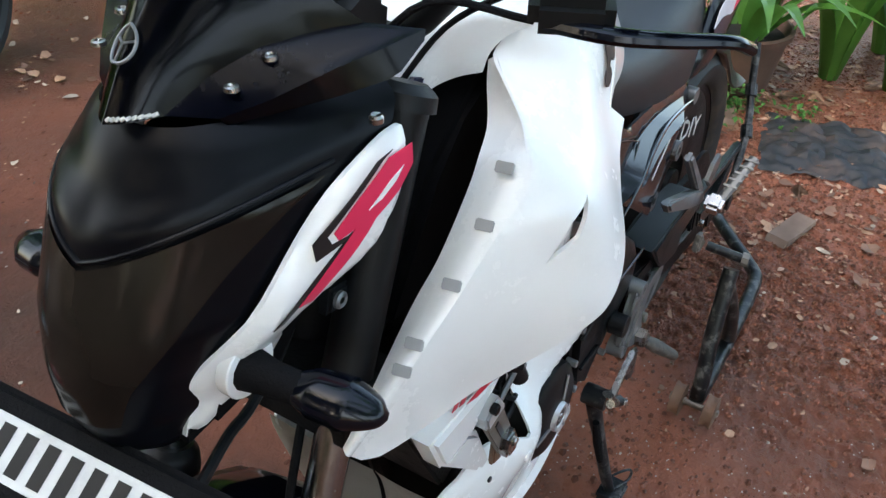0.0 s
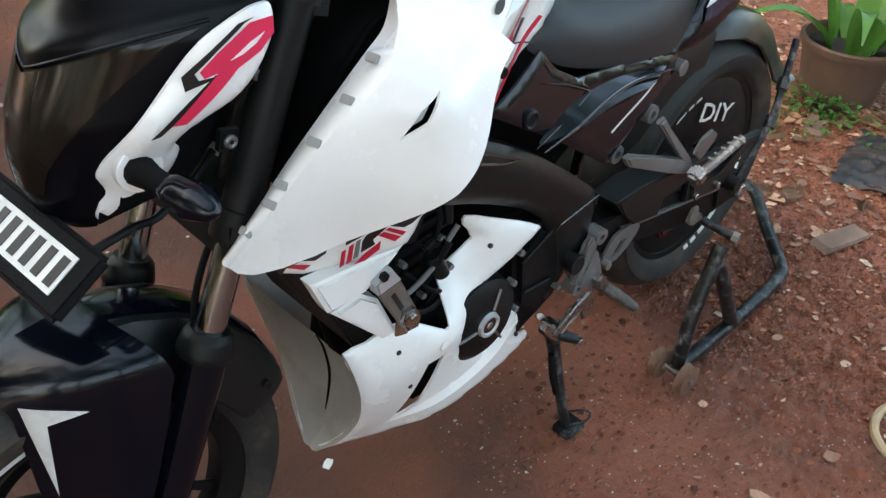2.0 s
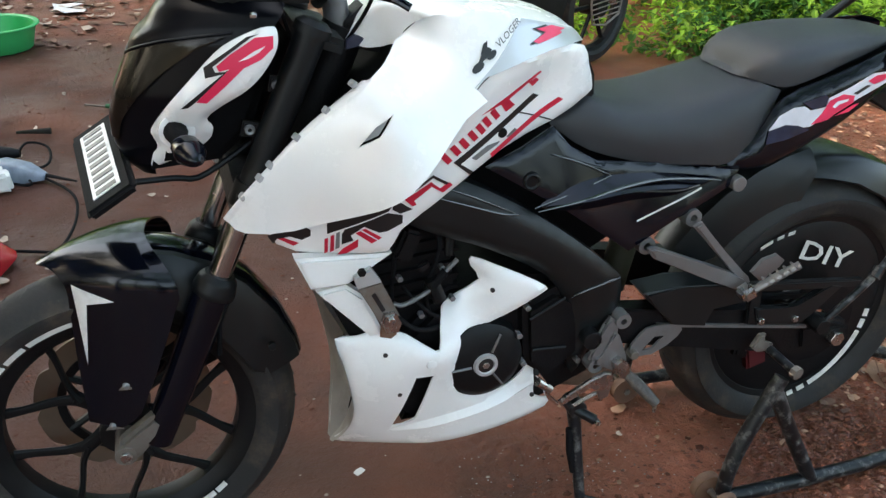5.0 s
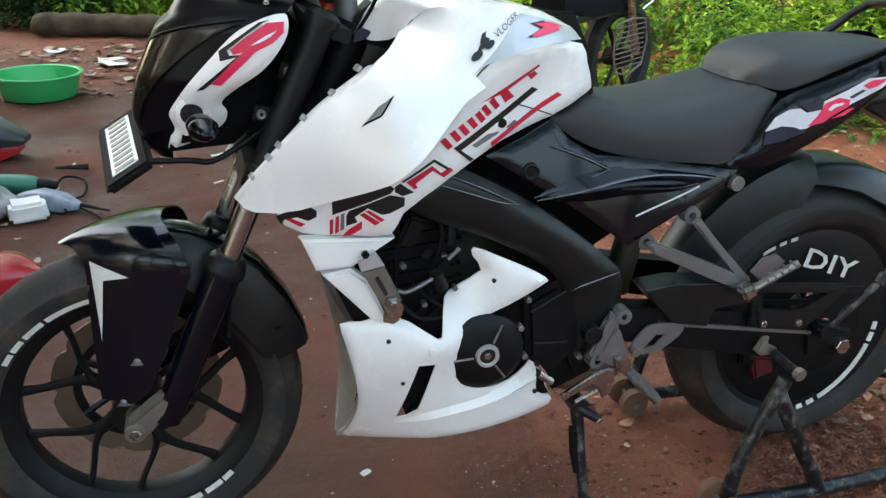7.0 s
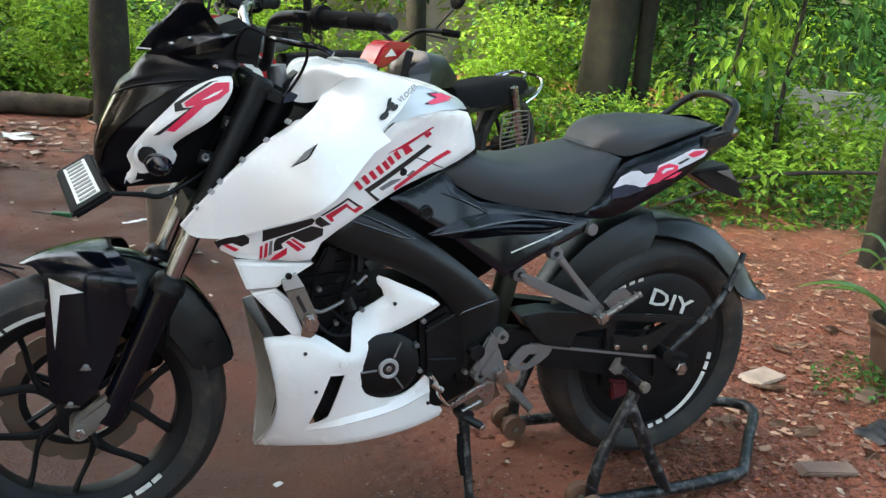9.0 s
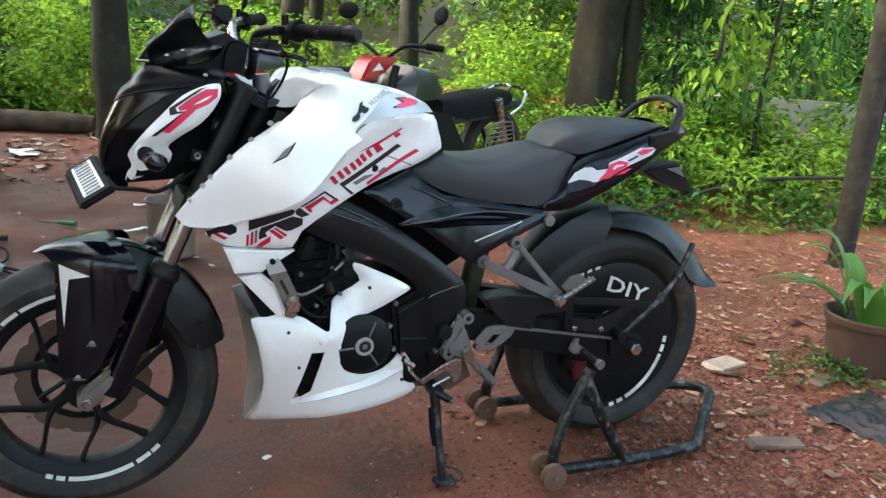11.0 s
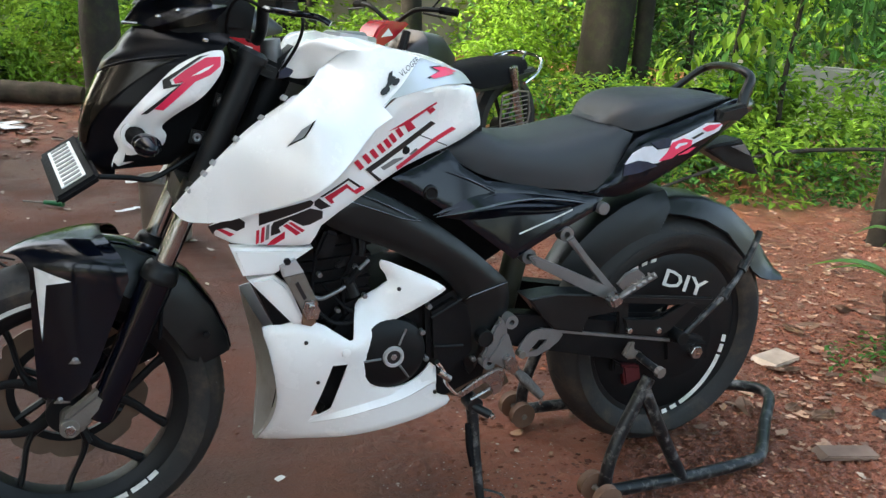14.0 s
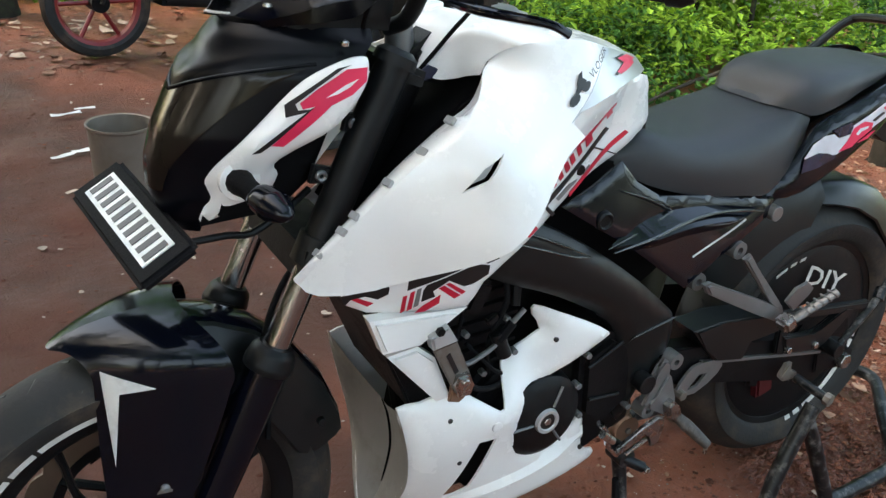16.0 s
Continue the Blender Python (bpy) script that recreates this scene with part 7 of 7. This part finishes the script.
# pale flecks: drying soap, and glints of water painted as specks
pebbles("pale_chips", 700, (0.6, 1.35, -0.85, 0.05), 0.0008, 0.0026, material("soap_and_glint_fleck", (0.50, 0.46, 0.44), 0.3, vary=0.1), "pale flecks of soap and painted-in glints on wet ground", lambda x, y: 1.0)


# ---- other motorcycles ----
RED_PAINT = material("red_paint", (0.36, 0.010, 0.018), 0.25, vary=0.1, coat=0.4)
BLACK_PAINT = material("dusty_black_paint", (0.014, 0.014, 0.016), 0.3, vary=0.2, coat=0.2)


def parked_bike(name, label, at, turn, paint, cowl_mat, rim_mat, rack):
    ob = thing(name, label, "motorcycle", (*at, 0), turn=turn)

    def add(nm, bm, mat, parent=None, lab=""):
        return part(nm, bm, mat, parent or ob, lab)
    for wx, R in ((-0.62, 0.30), (0.62, 0.30)):
        w = add("wheel", disc(0.05, -0.06, 0.06, (wx, 0, R), 18), DARK)
        add("tyre", lathe([(R - 0.07, -0.03), (R - 0.05, -0.045), (R - 0.015, -0.04), (R, 0), (R - 0.015, 0.04), (R - 0.05, 0.045), (R - 0.07, 0.03)], (wx, 0, R), 36), RUBBER, w)
        add("rim", lathe([(R - 0.06, -0.035), (R - 0.085, -0.025), (R - 0.095, 0), (R - 0.085, 0.025), (R - 0.06, 0.035)], (wx, 0, R), 36), rim_mat, w)
        for k in range(6):
            a = radians(60 * k)
            add("spoke", tube([(wx + 0.04 * math.cos(a), 0, R + 0.04 * math.sin(a)), (wx + (R - 0.09) * math.cos(a), 0, R + (R - 0.09) * math.sin(a))], 0.012, 6), rim_mat, w)
    for s in (-1, 1):
        add("fork_leg", tube([(-0.62, s * 0.09, 0.30), (-0.40, s * 0.09, 0.86)], 0.02, 8), DARK)
        add("handlebar", tube([(-0.40, s * 0.03, 0.90), (-0.40, s * 0.14, 0.96), (-0.35, s * 0.24, 0.965), (-0.32, s * 0.29, 0.96)], 0.011, 8), MATTE)
        add("grip", tube([(-0.345, s * 0.235, 0.965), (-0.315, s * 0.315, 0.958)], 0.018, 10), GRIP)
        add("lever", tube([(-0.40, s * 0.18, 0.95), (-0.38, s * 0.30, 0.935)], 0.006, 6), MATTE)
        stalk = add("mirror_stalk", tube([(-0.36, s * 0.20, 0.97), (-0.36, s * 0.27, 1.04), (-0.345, s * 0.305, 1.08)], 0.005, 6), MATTE)
        bm = bmesh.new()
        bmesh.ops.create_uvsphere(bm, u_segments=16, v_segments=10, radius=1, matrix=pose(-0.34, s * 0.31, 1.115, 0, 15, s * 20) @ Matrix.Diagonal((0.018, 0.058, 0.046, 1)))
        add("mirror", bm, GRIP, stalk, "black round mirror")
        add("shock", tube([(0.60, s * 0.13, 0.34), (0.48, s * 0.13, 0.66)], 0.025, 10), STEEL)
    add("headlamp_cowl", slab([(-0.62, 0.79), (-0.56, 0.875), (-0.50, 0.905), (-0.36, 0.900), (-0.34, 0.888), (-0.44, 0.825), (-0.54, 0.785)], -0.060, 0.060, 0.018), cowl_mat, lab="angular headlamp cowl")
    add("cowl_flash", slab([(-0.545, 0.835), (-0.50, 0.872), (-0.465, 0.840)], -0.064, -0.058, 0.001), PLATE_WHITE)
    tank_b = seat_rings([(-0.36, 0.70), (-0.28, 0.68), (-0.10, 0.68), (0.02, 0.70)], [(-0.34, 0.78), (-0.25, 0.86), (-0.10, 0.84), (0.04, 0.74)], [0.07, 0.14, 0.13, 0.08])
    add("fuel_tank", loft(tank_b), paint, lab="rounded fuel tank")
    sb = seat_rings([(0.0, 0.60), (0.2, 0.555), (0.45, 0.57), (0.70, 0.62)], [(0.02, 0.67), (0.2, 0.685), (0.45, 0.705), (0.70, 0.70)], [0.10, 0.13, 0.135, 0.10])
    add("seat", loft(sb), GRIP, lab="long black seat")
    add("tail", slab([(0.05, 0.53), (0.55, 0.55), (0.80, 0.62), (0.76, 0.645), (0.40, 0.59), (0.05, 0.575)], -0.11, 0.11, 0.02), paint)
    add("engine", slab([(-0.30, 0.28), (0.12, 0.24), (0.20, 0.40), (0.05, 0.60), (-0.25, 0.62)], -0.13, 0.13, 0.02), DARK)
    add("mudguard", loft([guard_ring(a, 0.34, 0.065, 0.09, 0.004, 0.30, -0.62) for a in (130, 105, 80, 50, 25)]), paint if rack else cowl_mat)
    if rack:
        add("grab_rail", tube([(0.58, -0.15, 0.57), (0.70, -0.15, 0.62), (0.79, -0.12, 0.69), (0.80, 0, 0.715), (0.79, 0.12, 0.70), (0.70, 0.15, 0.66), (0.55, 0.15, 0.63)], 0.010, 8), CHROME, lab="chrome grab rail")
        add("grab_rail", tube([(0.62, -0.10, 0.70), (0.72, -0.05, 0.725), (0.72, 0.05, 0.725), (0.62, 0.10, 0.70)], 0.008, 8), CHROME)
        g = add("sari_guard", tube([(0.30, -0.19, 0.52), (0.56, -0.19, 0.53), (0.56, -0.19, 0.30), (0.32, -0.19, 0.28), (0.30, -0.19, 0.52)], 0.006, 6, 2), DIRTY_STEEL, lab="rusty wire wheel guard")
        for k in range(9):
            z = 0.30 + 0.025 * k
            add("guard_wire", tube([(0.31, -0.19, z), (0.56, -0.19, z + 0.010)], 0.0035, 5), DIRTY_STEEL, g)
    else:
        add("fairing", slab([(-0.50, 0.62), (-0.40, 0.74), (-0.10, 0.66), (-0.02, 0.46), (-0.20, 0.34), (-0.34, 0.42)], -0.17, 0.17, 0.03), cowl_mat, lab="red side fairing")
        add("fairing_flash", slab([(-0.36, 0.66), (-0.22, 0.62), (-0.16, 0.48), (-0.26, 0.55)], -0.174, -0.168, 0.001), PLATE_WHITE)
    return ob


parked_bike("motorcycle", "dusty black commuter motorcycle with a chrome grab rail, parked behind", (1.81, 2.53), 30, BLACK_PAINT, RED_PAINT, DARK, True)
parked_bike("motorcycle", "red motorcycle with red wheel rims, parked at the far yard edge", (1.31, 4.19), 10, BLACK_PAINT, RED_PAINT, material("dark_red_rim", (0.20, 0.012, 0.016), 0.4, vary=0.15), False)

# ---- loose things on the left ----
GREEN_PLASTIC = material("green_plastic", (0.030, 0.42, 0.13), 0.35, vary=0.08)
basin = thing("basin", "bright green round plastic basin on the earth", "basin", (-0.68, 3.86, 0.0))
part("bowl", lathe([(0.0001, 0.012), (0.175, 0.012), (0.188, 0.02), (0.216, 0.128), (0.222, 0.132), (0.240, 0.132), (0.244, 0.127), (0.225, 0.123), (0.195, 0.006), (0.188, 0.0), (0.0001, 0.0)], (0, 0, 0), 48, "z"), GREEN_PLASTIC, basin)

tail_unit = thing("tail_unit", "loose black and red motorcycle tail unit with a silver top", "motorcycle part", (-0.80, 2.66, 0), turn=-8)
part("lower_shell", loft(seat_rings([(-0.24, 0.0), (-0.1, 0.0), (0.10, 0.0), (0.2, 0.03)], [(-0.24, 0.12), (-0.1, 0.14), (0.10, 0.12), (0.21, 0.07)], [0.12, 0.14, 0.11, 0.05])), RED_PAINT, tail_unit)
part("upper_shell", loft(seat_rings([(-0.22, 0.08), (-0.1, 0.09), (0.12, 0.07), (0.23, 0.07)], [(-0.20, 0.19), (-0.1, 0.21), (0.12, 0.17), (0.235, 0.10)], [0.13, 0.15, 0.12, 0.05])), BLACK_PAINT, tail_unit)
part("silver_top", loft(seat_rings([(-0.16, 0.18), (-0.05, 0.19), (0.10, 0.155)], [(-0.15, 0.225), (-0.05, 0.23), (0.11, 0.18)], [0.05, 0.08, 0.05])), SILVER, tail_unit)

red_shell = thing("red_shell", "loose glossy red plastic body shell on the ground", "motorcycle part", (-0.56, 1.20, 0), turn=10)
part("shell", loft(seat_rings([(-0.2, 0.0), (0.0, 0.0), (0.16, 0.0), (0.22, 0.02)], [(-0.2, 0.10), (0.0, 0.12), (0.16, 0.09), (0.23, 0.03)], [0.10, 0.13, 0.10, 0.03])), RED_PAINT, red_shell)

drill = thing("power_drill", "green corded power drill lying on its side", "drill", (-0.56, 2.08, 0), turn=-8)
part("motor_body", tube([(-0.16, 0, 0.05), (-0.06, 0, 0.052), (0.06, 0, 0.05), (0.10, 0, 0.048)], [0.036, 0.042, 0.038, 0.028], 16), material("teal_green_plastic", (0.02, 0.16, 0.10), 0.4, vary=0.1), drill)
part("chuck", tube([(0.10, 0, 0.048), (0.14, 0, 0.046), (0.17, 0, 0.045)], [0.026, 0.022, 0.014], 14), DARK, drill)
part("handle", tube([(-0.10, -0.02, 0.045), (-0.13, -0.10, 0.035), (-0.135, -0.16, 0.03)], [0.024, 0.022, 0.02], 12), GRIP, drill)

BLUE_PACK = material("bluish_clear_plastic", (0.20, 0.24, 0.30), 0.3, vary=0.4, scale=25)
pack = thing("blister_pack", "bluish plastic-wrapped tool pack", "tool pack", (-0.42, 1.93, 0), turn=-28)
part("wrap", loft(seat_rings([(-0.10, 0.0), (-0.02, 0.0), (0.07, 0.0), (0.14, 0.01)], [(-0.10, 0.05), (-0.02, 0.07), (0.07, 0.06), (0.145, 0.03)], [0.04, 0.05, 0.045, 0.015])), BLUE_PACK, pack)
part("tool_tip", tube([(0.13, 0, 0.025), (0.26, 0, 0.012)], [0.008, 0.004], 8), DARK, pack)
cup = thing("paper_tub", "crumpled white paper tub", "tub", (-0.47, 1.82, 0), turn=15)
bm = box((0, 0, 0.036), (0.125, 0.10, 0.068), 0.012)
bmesh.ops.subdivide_edges(bm, edges=bm.edges[:], cuts=3, use_grid_fill=True)
for v in bm.verts:
    k = 1.12 - 2.2 * v.co.z
    v.co = Vector((v.co.x * k, v.co.y * k, v.co.z)) + Vector((1, 1, 0.4)) * 0.008 * noise.noise(v.co * 22 + Vector((3, 1, 2)))
    v.co.z = max(v.co.z, 0.002)
part("tub_body", bm, material("white_card", (0.70, 0.69, 0.66), 0.7, vary=0.08), cup)
sheet = thing("plastic_bag", "grey crumpled plastic bag on the ground", "bag", (-0.66, 1.86, 0))
bm = bmesh.new()
bmesh.ops.create_icosphere(bm, subdivisions=4, radius=1, matrix=pose(0, 0, 0.05) @ Matrix.Diagonal((0.14, 0.12, 0.07, 1)))
for v in bm.verts:
    v.co += Vector((1, 1, 0.6)) * 0.03 * noise.noise(v.co * 16)
    v.co.z = max(v.co.z, 0.003)
part("bag", bm, material("grey_plastic_bag", (0.30, 0.29, 0.28), 0.3, vary=0.3, scale=14), sheet)
cable = thing("power_cable", "thin dark power cable looped on the earth", "cable")
part("wire", tube([(*p, 0.012) for p in [(-0.60, 2.0), (-0.35, 1.81), (-0.38, 1.96), (-0.21, 1.72), (-0.18, 1.49), (-0.22, 1.27), (-0.28, 1.27), (-0.75, 1.45)]], 0.005, 8, 6), GRIP, cable)
cable2 = thing("power_cable", "thin dark power cable looped beside the drill", "cable")
part("wire", tube([(*p, 0.012) for p in [(-0.42, 2.12), (-0.39, 2.26), (-0.31, 2.19), (-0.30, 2.00), (-0.40, 1.95)]], 0.005, 8, 6), GRIP, cable2)
tool = thing("screwdriver", "screwdriver with a dark green handle on the ground", "screwdriver")
sa, sb_, sc = (-0.19, 2.70), (-0.10, 2.65), (-0.02, 2.60)
part("blade", tube([(*sa, 0.012), (*sb_, 0.012)], 0.005, 8), DIRTY_STEEL, tool)
part("handle", tube([(*sb_, 0.014), (*sc, 0.014)], [0.010, 0.014], 10), material("dark_green_handle", (0.01, 0.11, 0.04), 0.35), tool)
stick = thing("stick", "dark wooden offcut on the ground", "stick")
part("offcut", tube([(*(-0.44, 2.39), 0.014), (*(-0.31, 2.37), 0.016)], [0.006, 0.014], 8), BARK_DARK, stick)
px_, py_ = (0.38, 1.93)
bucket = thing("steel_pot", "dented grey metal pot standing on the earth", "pot", (px_, py_ + 0.05, 0))
part("pot_body", lathe([(0.0001, 0.004), (0.085, 0.004), (0.098, 0.02), (0.108, 0.255), (0.114, 0.262), (0.114, 0.270), (0.106, 0.268), (0.094, 0.02), (0.0001, 0.012)], (0, 0, 0), 36, "z"), material("dull_aluminium", (0.22, 0.19, 0.16), 0.45, metal=0.5, vary=0.2, dirt=(0.2, 0.13, 0.1), dirt_amount=0.5, dirt_scale=12), bucket)

PAPER = material("white_paper_scrap", (0.72, 0.71, 0.69), 0.7, vary=0.1, scale=30)
for gx, gy, L_, W_, tn in ((*(0.43, 3.06), 0.09, 0.025, 0), (*(0.34, 2.48), 0.12, 0.03, 5), (*(0.34, 2.99), 0.13, 0.03, 10), (*(0.25, 2.44), 0.11, 0.025, 20), (*(-0.74, 5.18), 0.16, 0.09, 40), (*(-0.35, 4.79), 0.18, 0.10, 15), (*(-0.34, 4.63), 0.2, 0.12, -20), (*(0.42, 0.05), 0.022, 0.016, 30)):
    sc_ob = thing("paper_scrap", "white paper scrap on the red earth", "paper scrap", (gx, gy, 0.006), group="paper scraps", turn=tn)
    bm = slab([(-L_ / 2, 0.0), (L_ / 2, 0.0), (L_ / 2, 0.002), (-L_ / 2, 0.002)], -W_ / 2, W_ / 2, 0.0)
    bmesh.ops.subdivide_edges(bm, edges=bm.edges[:], cuts=3, use_grid_fill=True)
    for v in bm.verts:
        v.co.z += 0.006 + 0.02 * L_ / 0.1 * abs(noise.noise(v.co * 22 + Vector((gx, gy, 0))))
        v.co.y *= 1 - 0.5 * abs(v.co.x) / L_
    part("paper", bm, PAPER, sc_ob)

# ---- pot plants, sheet and rubbish on the right ----
CLAY = material("weathered_clay", (0.105, 0.058, 0.042), 0.85, vary=0.3, scale=8, bump=0.4, bump_scale=60, dirt=(0.05, 0.055, 0.03), dirt_amount=0.6, dirt_scale=7)
pot = thing("clay_pot", "weathered brown clay pot with strap-leaved plants", "plant pot", (2.565, 0.126, 0))
part("pot_wall", lathe([(0.0001, 0.005), (0.110, 0.005), (0.117, 0.01), (0.145, 0.175), (0.156, 0.18), (0.158, 0.20), (0.145, 0.204), (0.136, 0.19), (0.105, 0.03), (0.0001, 0.03)], (0, 0, 0), 40, "z"), CLAY, pot)
part("soil", disc(0.136, 0.14, 0.17, (0, 0, 0), 28, "z"), BARK_DARK, pot)


def strap_leaf(base, heading, length, width, rise, sag):
    """A long arching blade."""
    bm = bmesh.new()
    c, s = math.cos(heading), math.sin(heading)
    rings = []
    for i in range(11):
        t = i / 10
        d = length * t * (0.45 + 0.55 * t) * 0.8
        z = rise * math.sin(min(1.0, t * 1.15) * 1.45) - sag * t**3
        w = width * math.sin(math.pi * (0.06 + 0.94 * t) ** 0.75) / 2 + 0.002
        p = Vector(base) + Vector((c * d, s * d, z))
        n = Vector((-s, c, 0))
        rings.append([p + n * w + Vector((0, 0, w * 0.35)), p, p - n * w + Vector((0, 0, w * 0.35))])
    return loft(rings, closed=False, bm=bm)


rg = np.random.default_rng(31)
for k in range(15):
    a = k * 2.4 + rg.uniform(-0.3, 0.3)
    part("strap_leaf", strap_leaf((0.07 * math.cos(a), 0.07 * math.sin(a), 0.165), a, rg.uniform(0.22, 0.42), rg.uniform(0.045, 0.075), rg.uniform(0.12, 0.34), rg.uniform(0.0, 0.16)), LEAF_POT, pot)
for cx, cy, n_l, seed in ((2.78, -0.14, 20, 1), (2.98, 0.16, 16, 2), (3.10, -0.25, 18, 3), (2.80, -0.34, 18, 4)):
    rg = np.random.default_rng(seed)
    clump = thing("strap_leaf_plant", "green strap-leaved plant growing beside the pot", "plant", (cx, cy, 0), group="strap-leaved plants")
    for k in range(n_l):
        a = k * 2.4 + rg.uniform(-0.4, 0.4)
        part("strap_leaf", strap_leaf((0.03 * math.cos(a), 0.03 * math.sin(a), 0.0), a, rg.uniform(0.22, 0.42), rg.uniform(0.03, 0.05), rg.uniform(0.32, 0.55), rg.uniform(0.0, 0.14)), LEAF_POT, clump)
weeds = [(x, y, 0.03, rng.uniform(0.5, 1.0)) for x, y in [(2.42 + rng.normal(0, 0.08), 0.08 + rng.normal(0, 0.09)) for _ in range(18)]]
tagged(leaf_mesh("ground_weeds", clump_spots(rng, weeds, 22, 0.06, 0.022, 0.014), LEAF_MID), "small weeds round the pot", "weeds", kind="stuff")

tarp = thing("plastic_sheet", "crumpled dark grey plastic sheet half buried in leaves", "plastic sheet", (2.30, -0.32, 0), turn=12)
bm = bmesh.new()
bmesh.ops.create_grid(bm, x_segments=60, y_segments=50, size=1)
for v in bm.verts:
    e = 1 + 0.16 * noise.noise((v.co.x * 2, v.co.y * 2, 5))
    x, y = v.co.x * 0.17 * e, v.co.y * 0.26 * e
    edge = max(abs(v.co.x), abs(v.co.y))
    z = 0.016 + 0.030 * abs(noise.noise((x * 11, y * 11, 2.0))) + 0.012 * noise.noise((x * 40, y * 40, 7)) - 0.022 * edge**4
    v.co = Vector((x, y, z))
part("sheet", bm, material("dark_grey_plastic", (0.016, 0.016, 0.020), 0.55, vary=0.3, scale=10, dirt=(0.15, 0.085, 0.06), dirt_amount=0.6, dirt_scale=7), tarp)

hoop = thing("cane_hoop", "broken tan cane hoop on the earth", "hoop")
hx, hy = (1.30, -0.69)
part("cane", tube([(hx + 0.10 * math.cos(a), hy + 0.10 * math.sin(a), 0.014) for a in np.linspace(1.2, 5.6, 16)], 0.009, 8, 2), material("tan_cane", (0.40, 0.30, 0.18), 0.6, vary=0.3, scale=30), hoop)
part("binding", tube([(hx + 0.10 * math.cos(a), hy + 0.10 * math.sin(a), 0.014) for a in (3.0, 3.15, 3.3)], 0.0115, 8, 2), GRIP, hoop)


def leaf_blade(L_, W_, curl, seed):
    bm = bmesh.new()
    rings = []
    for i in range(9):
        t = i / 8
        w = W_ / 2 * math.sin(math.pi * (0.03 + 0.94 * t)) ** 0.8
        x = (t - 0.5) * L_
        z = 0.004 + curl * L_ * (t - 0.45) ** 2 + 0.002 * noise.noise((t * 3, seed, 0))
        rings.append([(x, v * w, z + curl * 1.4 * W_ * v * v * 0.5 + 0.0015 * noise.noise((t * 3, v, seed))) for v in (-1, -0.5, 0, 0.5, 1)])
    loft(rings, closed=False, bm=bm)
    bmesh.ops.solidify(bm, geom=bm.faces[:], thickness=0.0012)
    return bm


kinds = []
for i, (L_, W_, curl) in enumerate(((0.10, 0.055, 0.035), (0.12, 0.055, 0.025), (0.08, 0.045, 0.045))):
    lf = thing("dry_leaf", "curled dry leaf on the red earth", "leaf", (2.0 + 0.2 * i, -0.6, ground_height(2.0 + 0.2 * i, -0.6)), group="dry leaves", turn=40 * i)
    part("blade", leaf_blade(L_, W_, curl, i * 3.1), DRY[0], lf)
    part("midrib", tube([(-L_ * 0.62, 0, 0.010), (0, 0, 0.0075), (L_ * 0.4, 0, 0.012)], 0.0012, 5, 3), DRY[1], lf)
    kinds.append(lf)
spots_ = [(*(1.93, -0.07), 15), (*(1.74, 0.03), 60), (*(1.88, -0.01), 20), (*(1.90, -0.06), -30), (*(2.04, 0.20), -20), (*(2.29, 0.03), 10)]
for i in range(46):
    spots_.append((rng.uniform(1.5, 3.4), rng.uniform(-1.2, 1.3), rng.uniform(0, 360)))
for i, (x, y, a) in enumerate(spots_):
    copy_thing(kinds[i % 3], pose(x, y, ground_height(x, y) + 0.001, rng.uniform(-8, 8), rng.uniform(-8, 8), a))

BOARD = material("weathered_board", (0.16, 0.10, 0.075), 0.8, vary=0.3, scale=18, dirt=(0.3, 0.24, 0.2), dirt_amount=0.4, dirt_scale=12)
for gx, gy, L_, W_, tn, lab, mt in ((*(2.07, 0.27), 0.15, 0.09, 15, "pale broken board lying on the earth", DRY[2]), (*(1.81, -0.26), 0.16, 0.06, -15, "brown bark piece lying on the earth", BOARD), (*(2.33, 0.07), 0.12, 0.06, 20, "brown bark piece near the pot", BOARD)):
    ob = thing("bark_piece", lab, "bark piece", (gx, gy, ground_height(gx, gy)), turn=tn)
    part("slab", slab([(-L_ / 2, 0.002), (L_ * 0.45, 0.0), (L_ / 2, 0.012), (-L_ * 0.4, 0.016)], -W_ / 2, W_ / 2, 0.003), mt, ob)
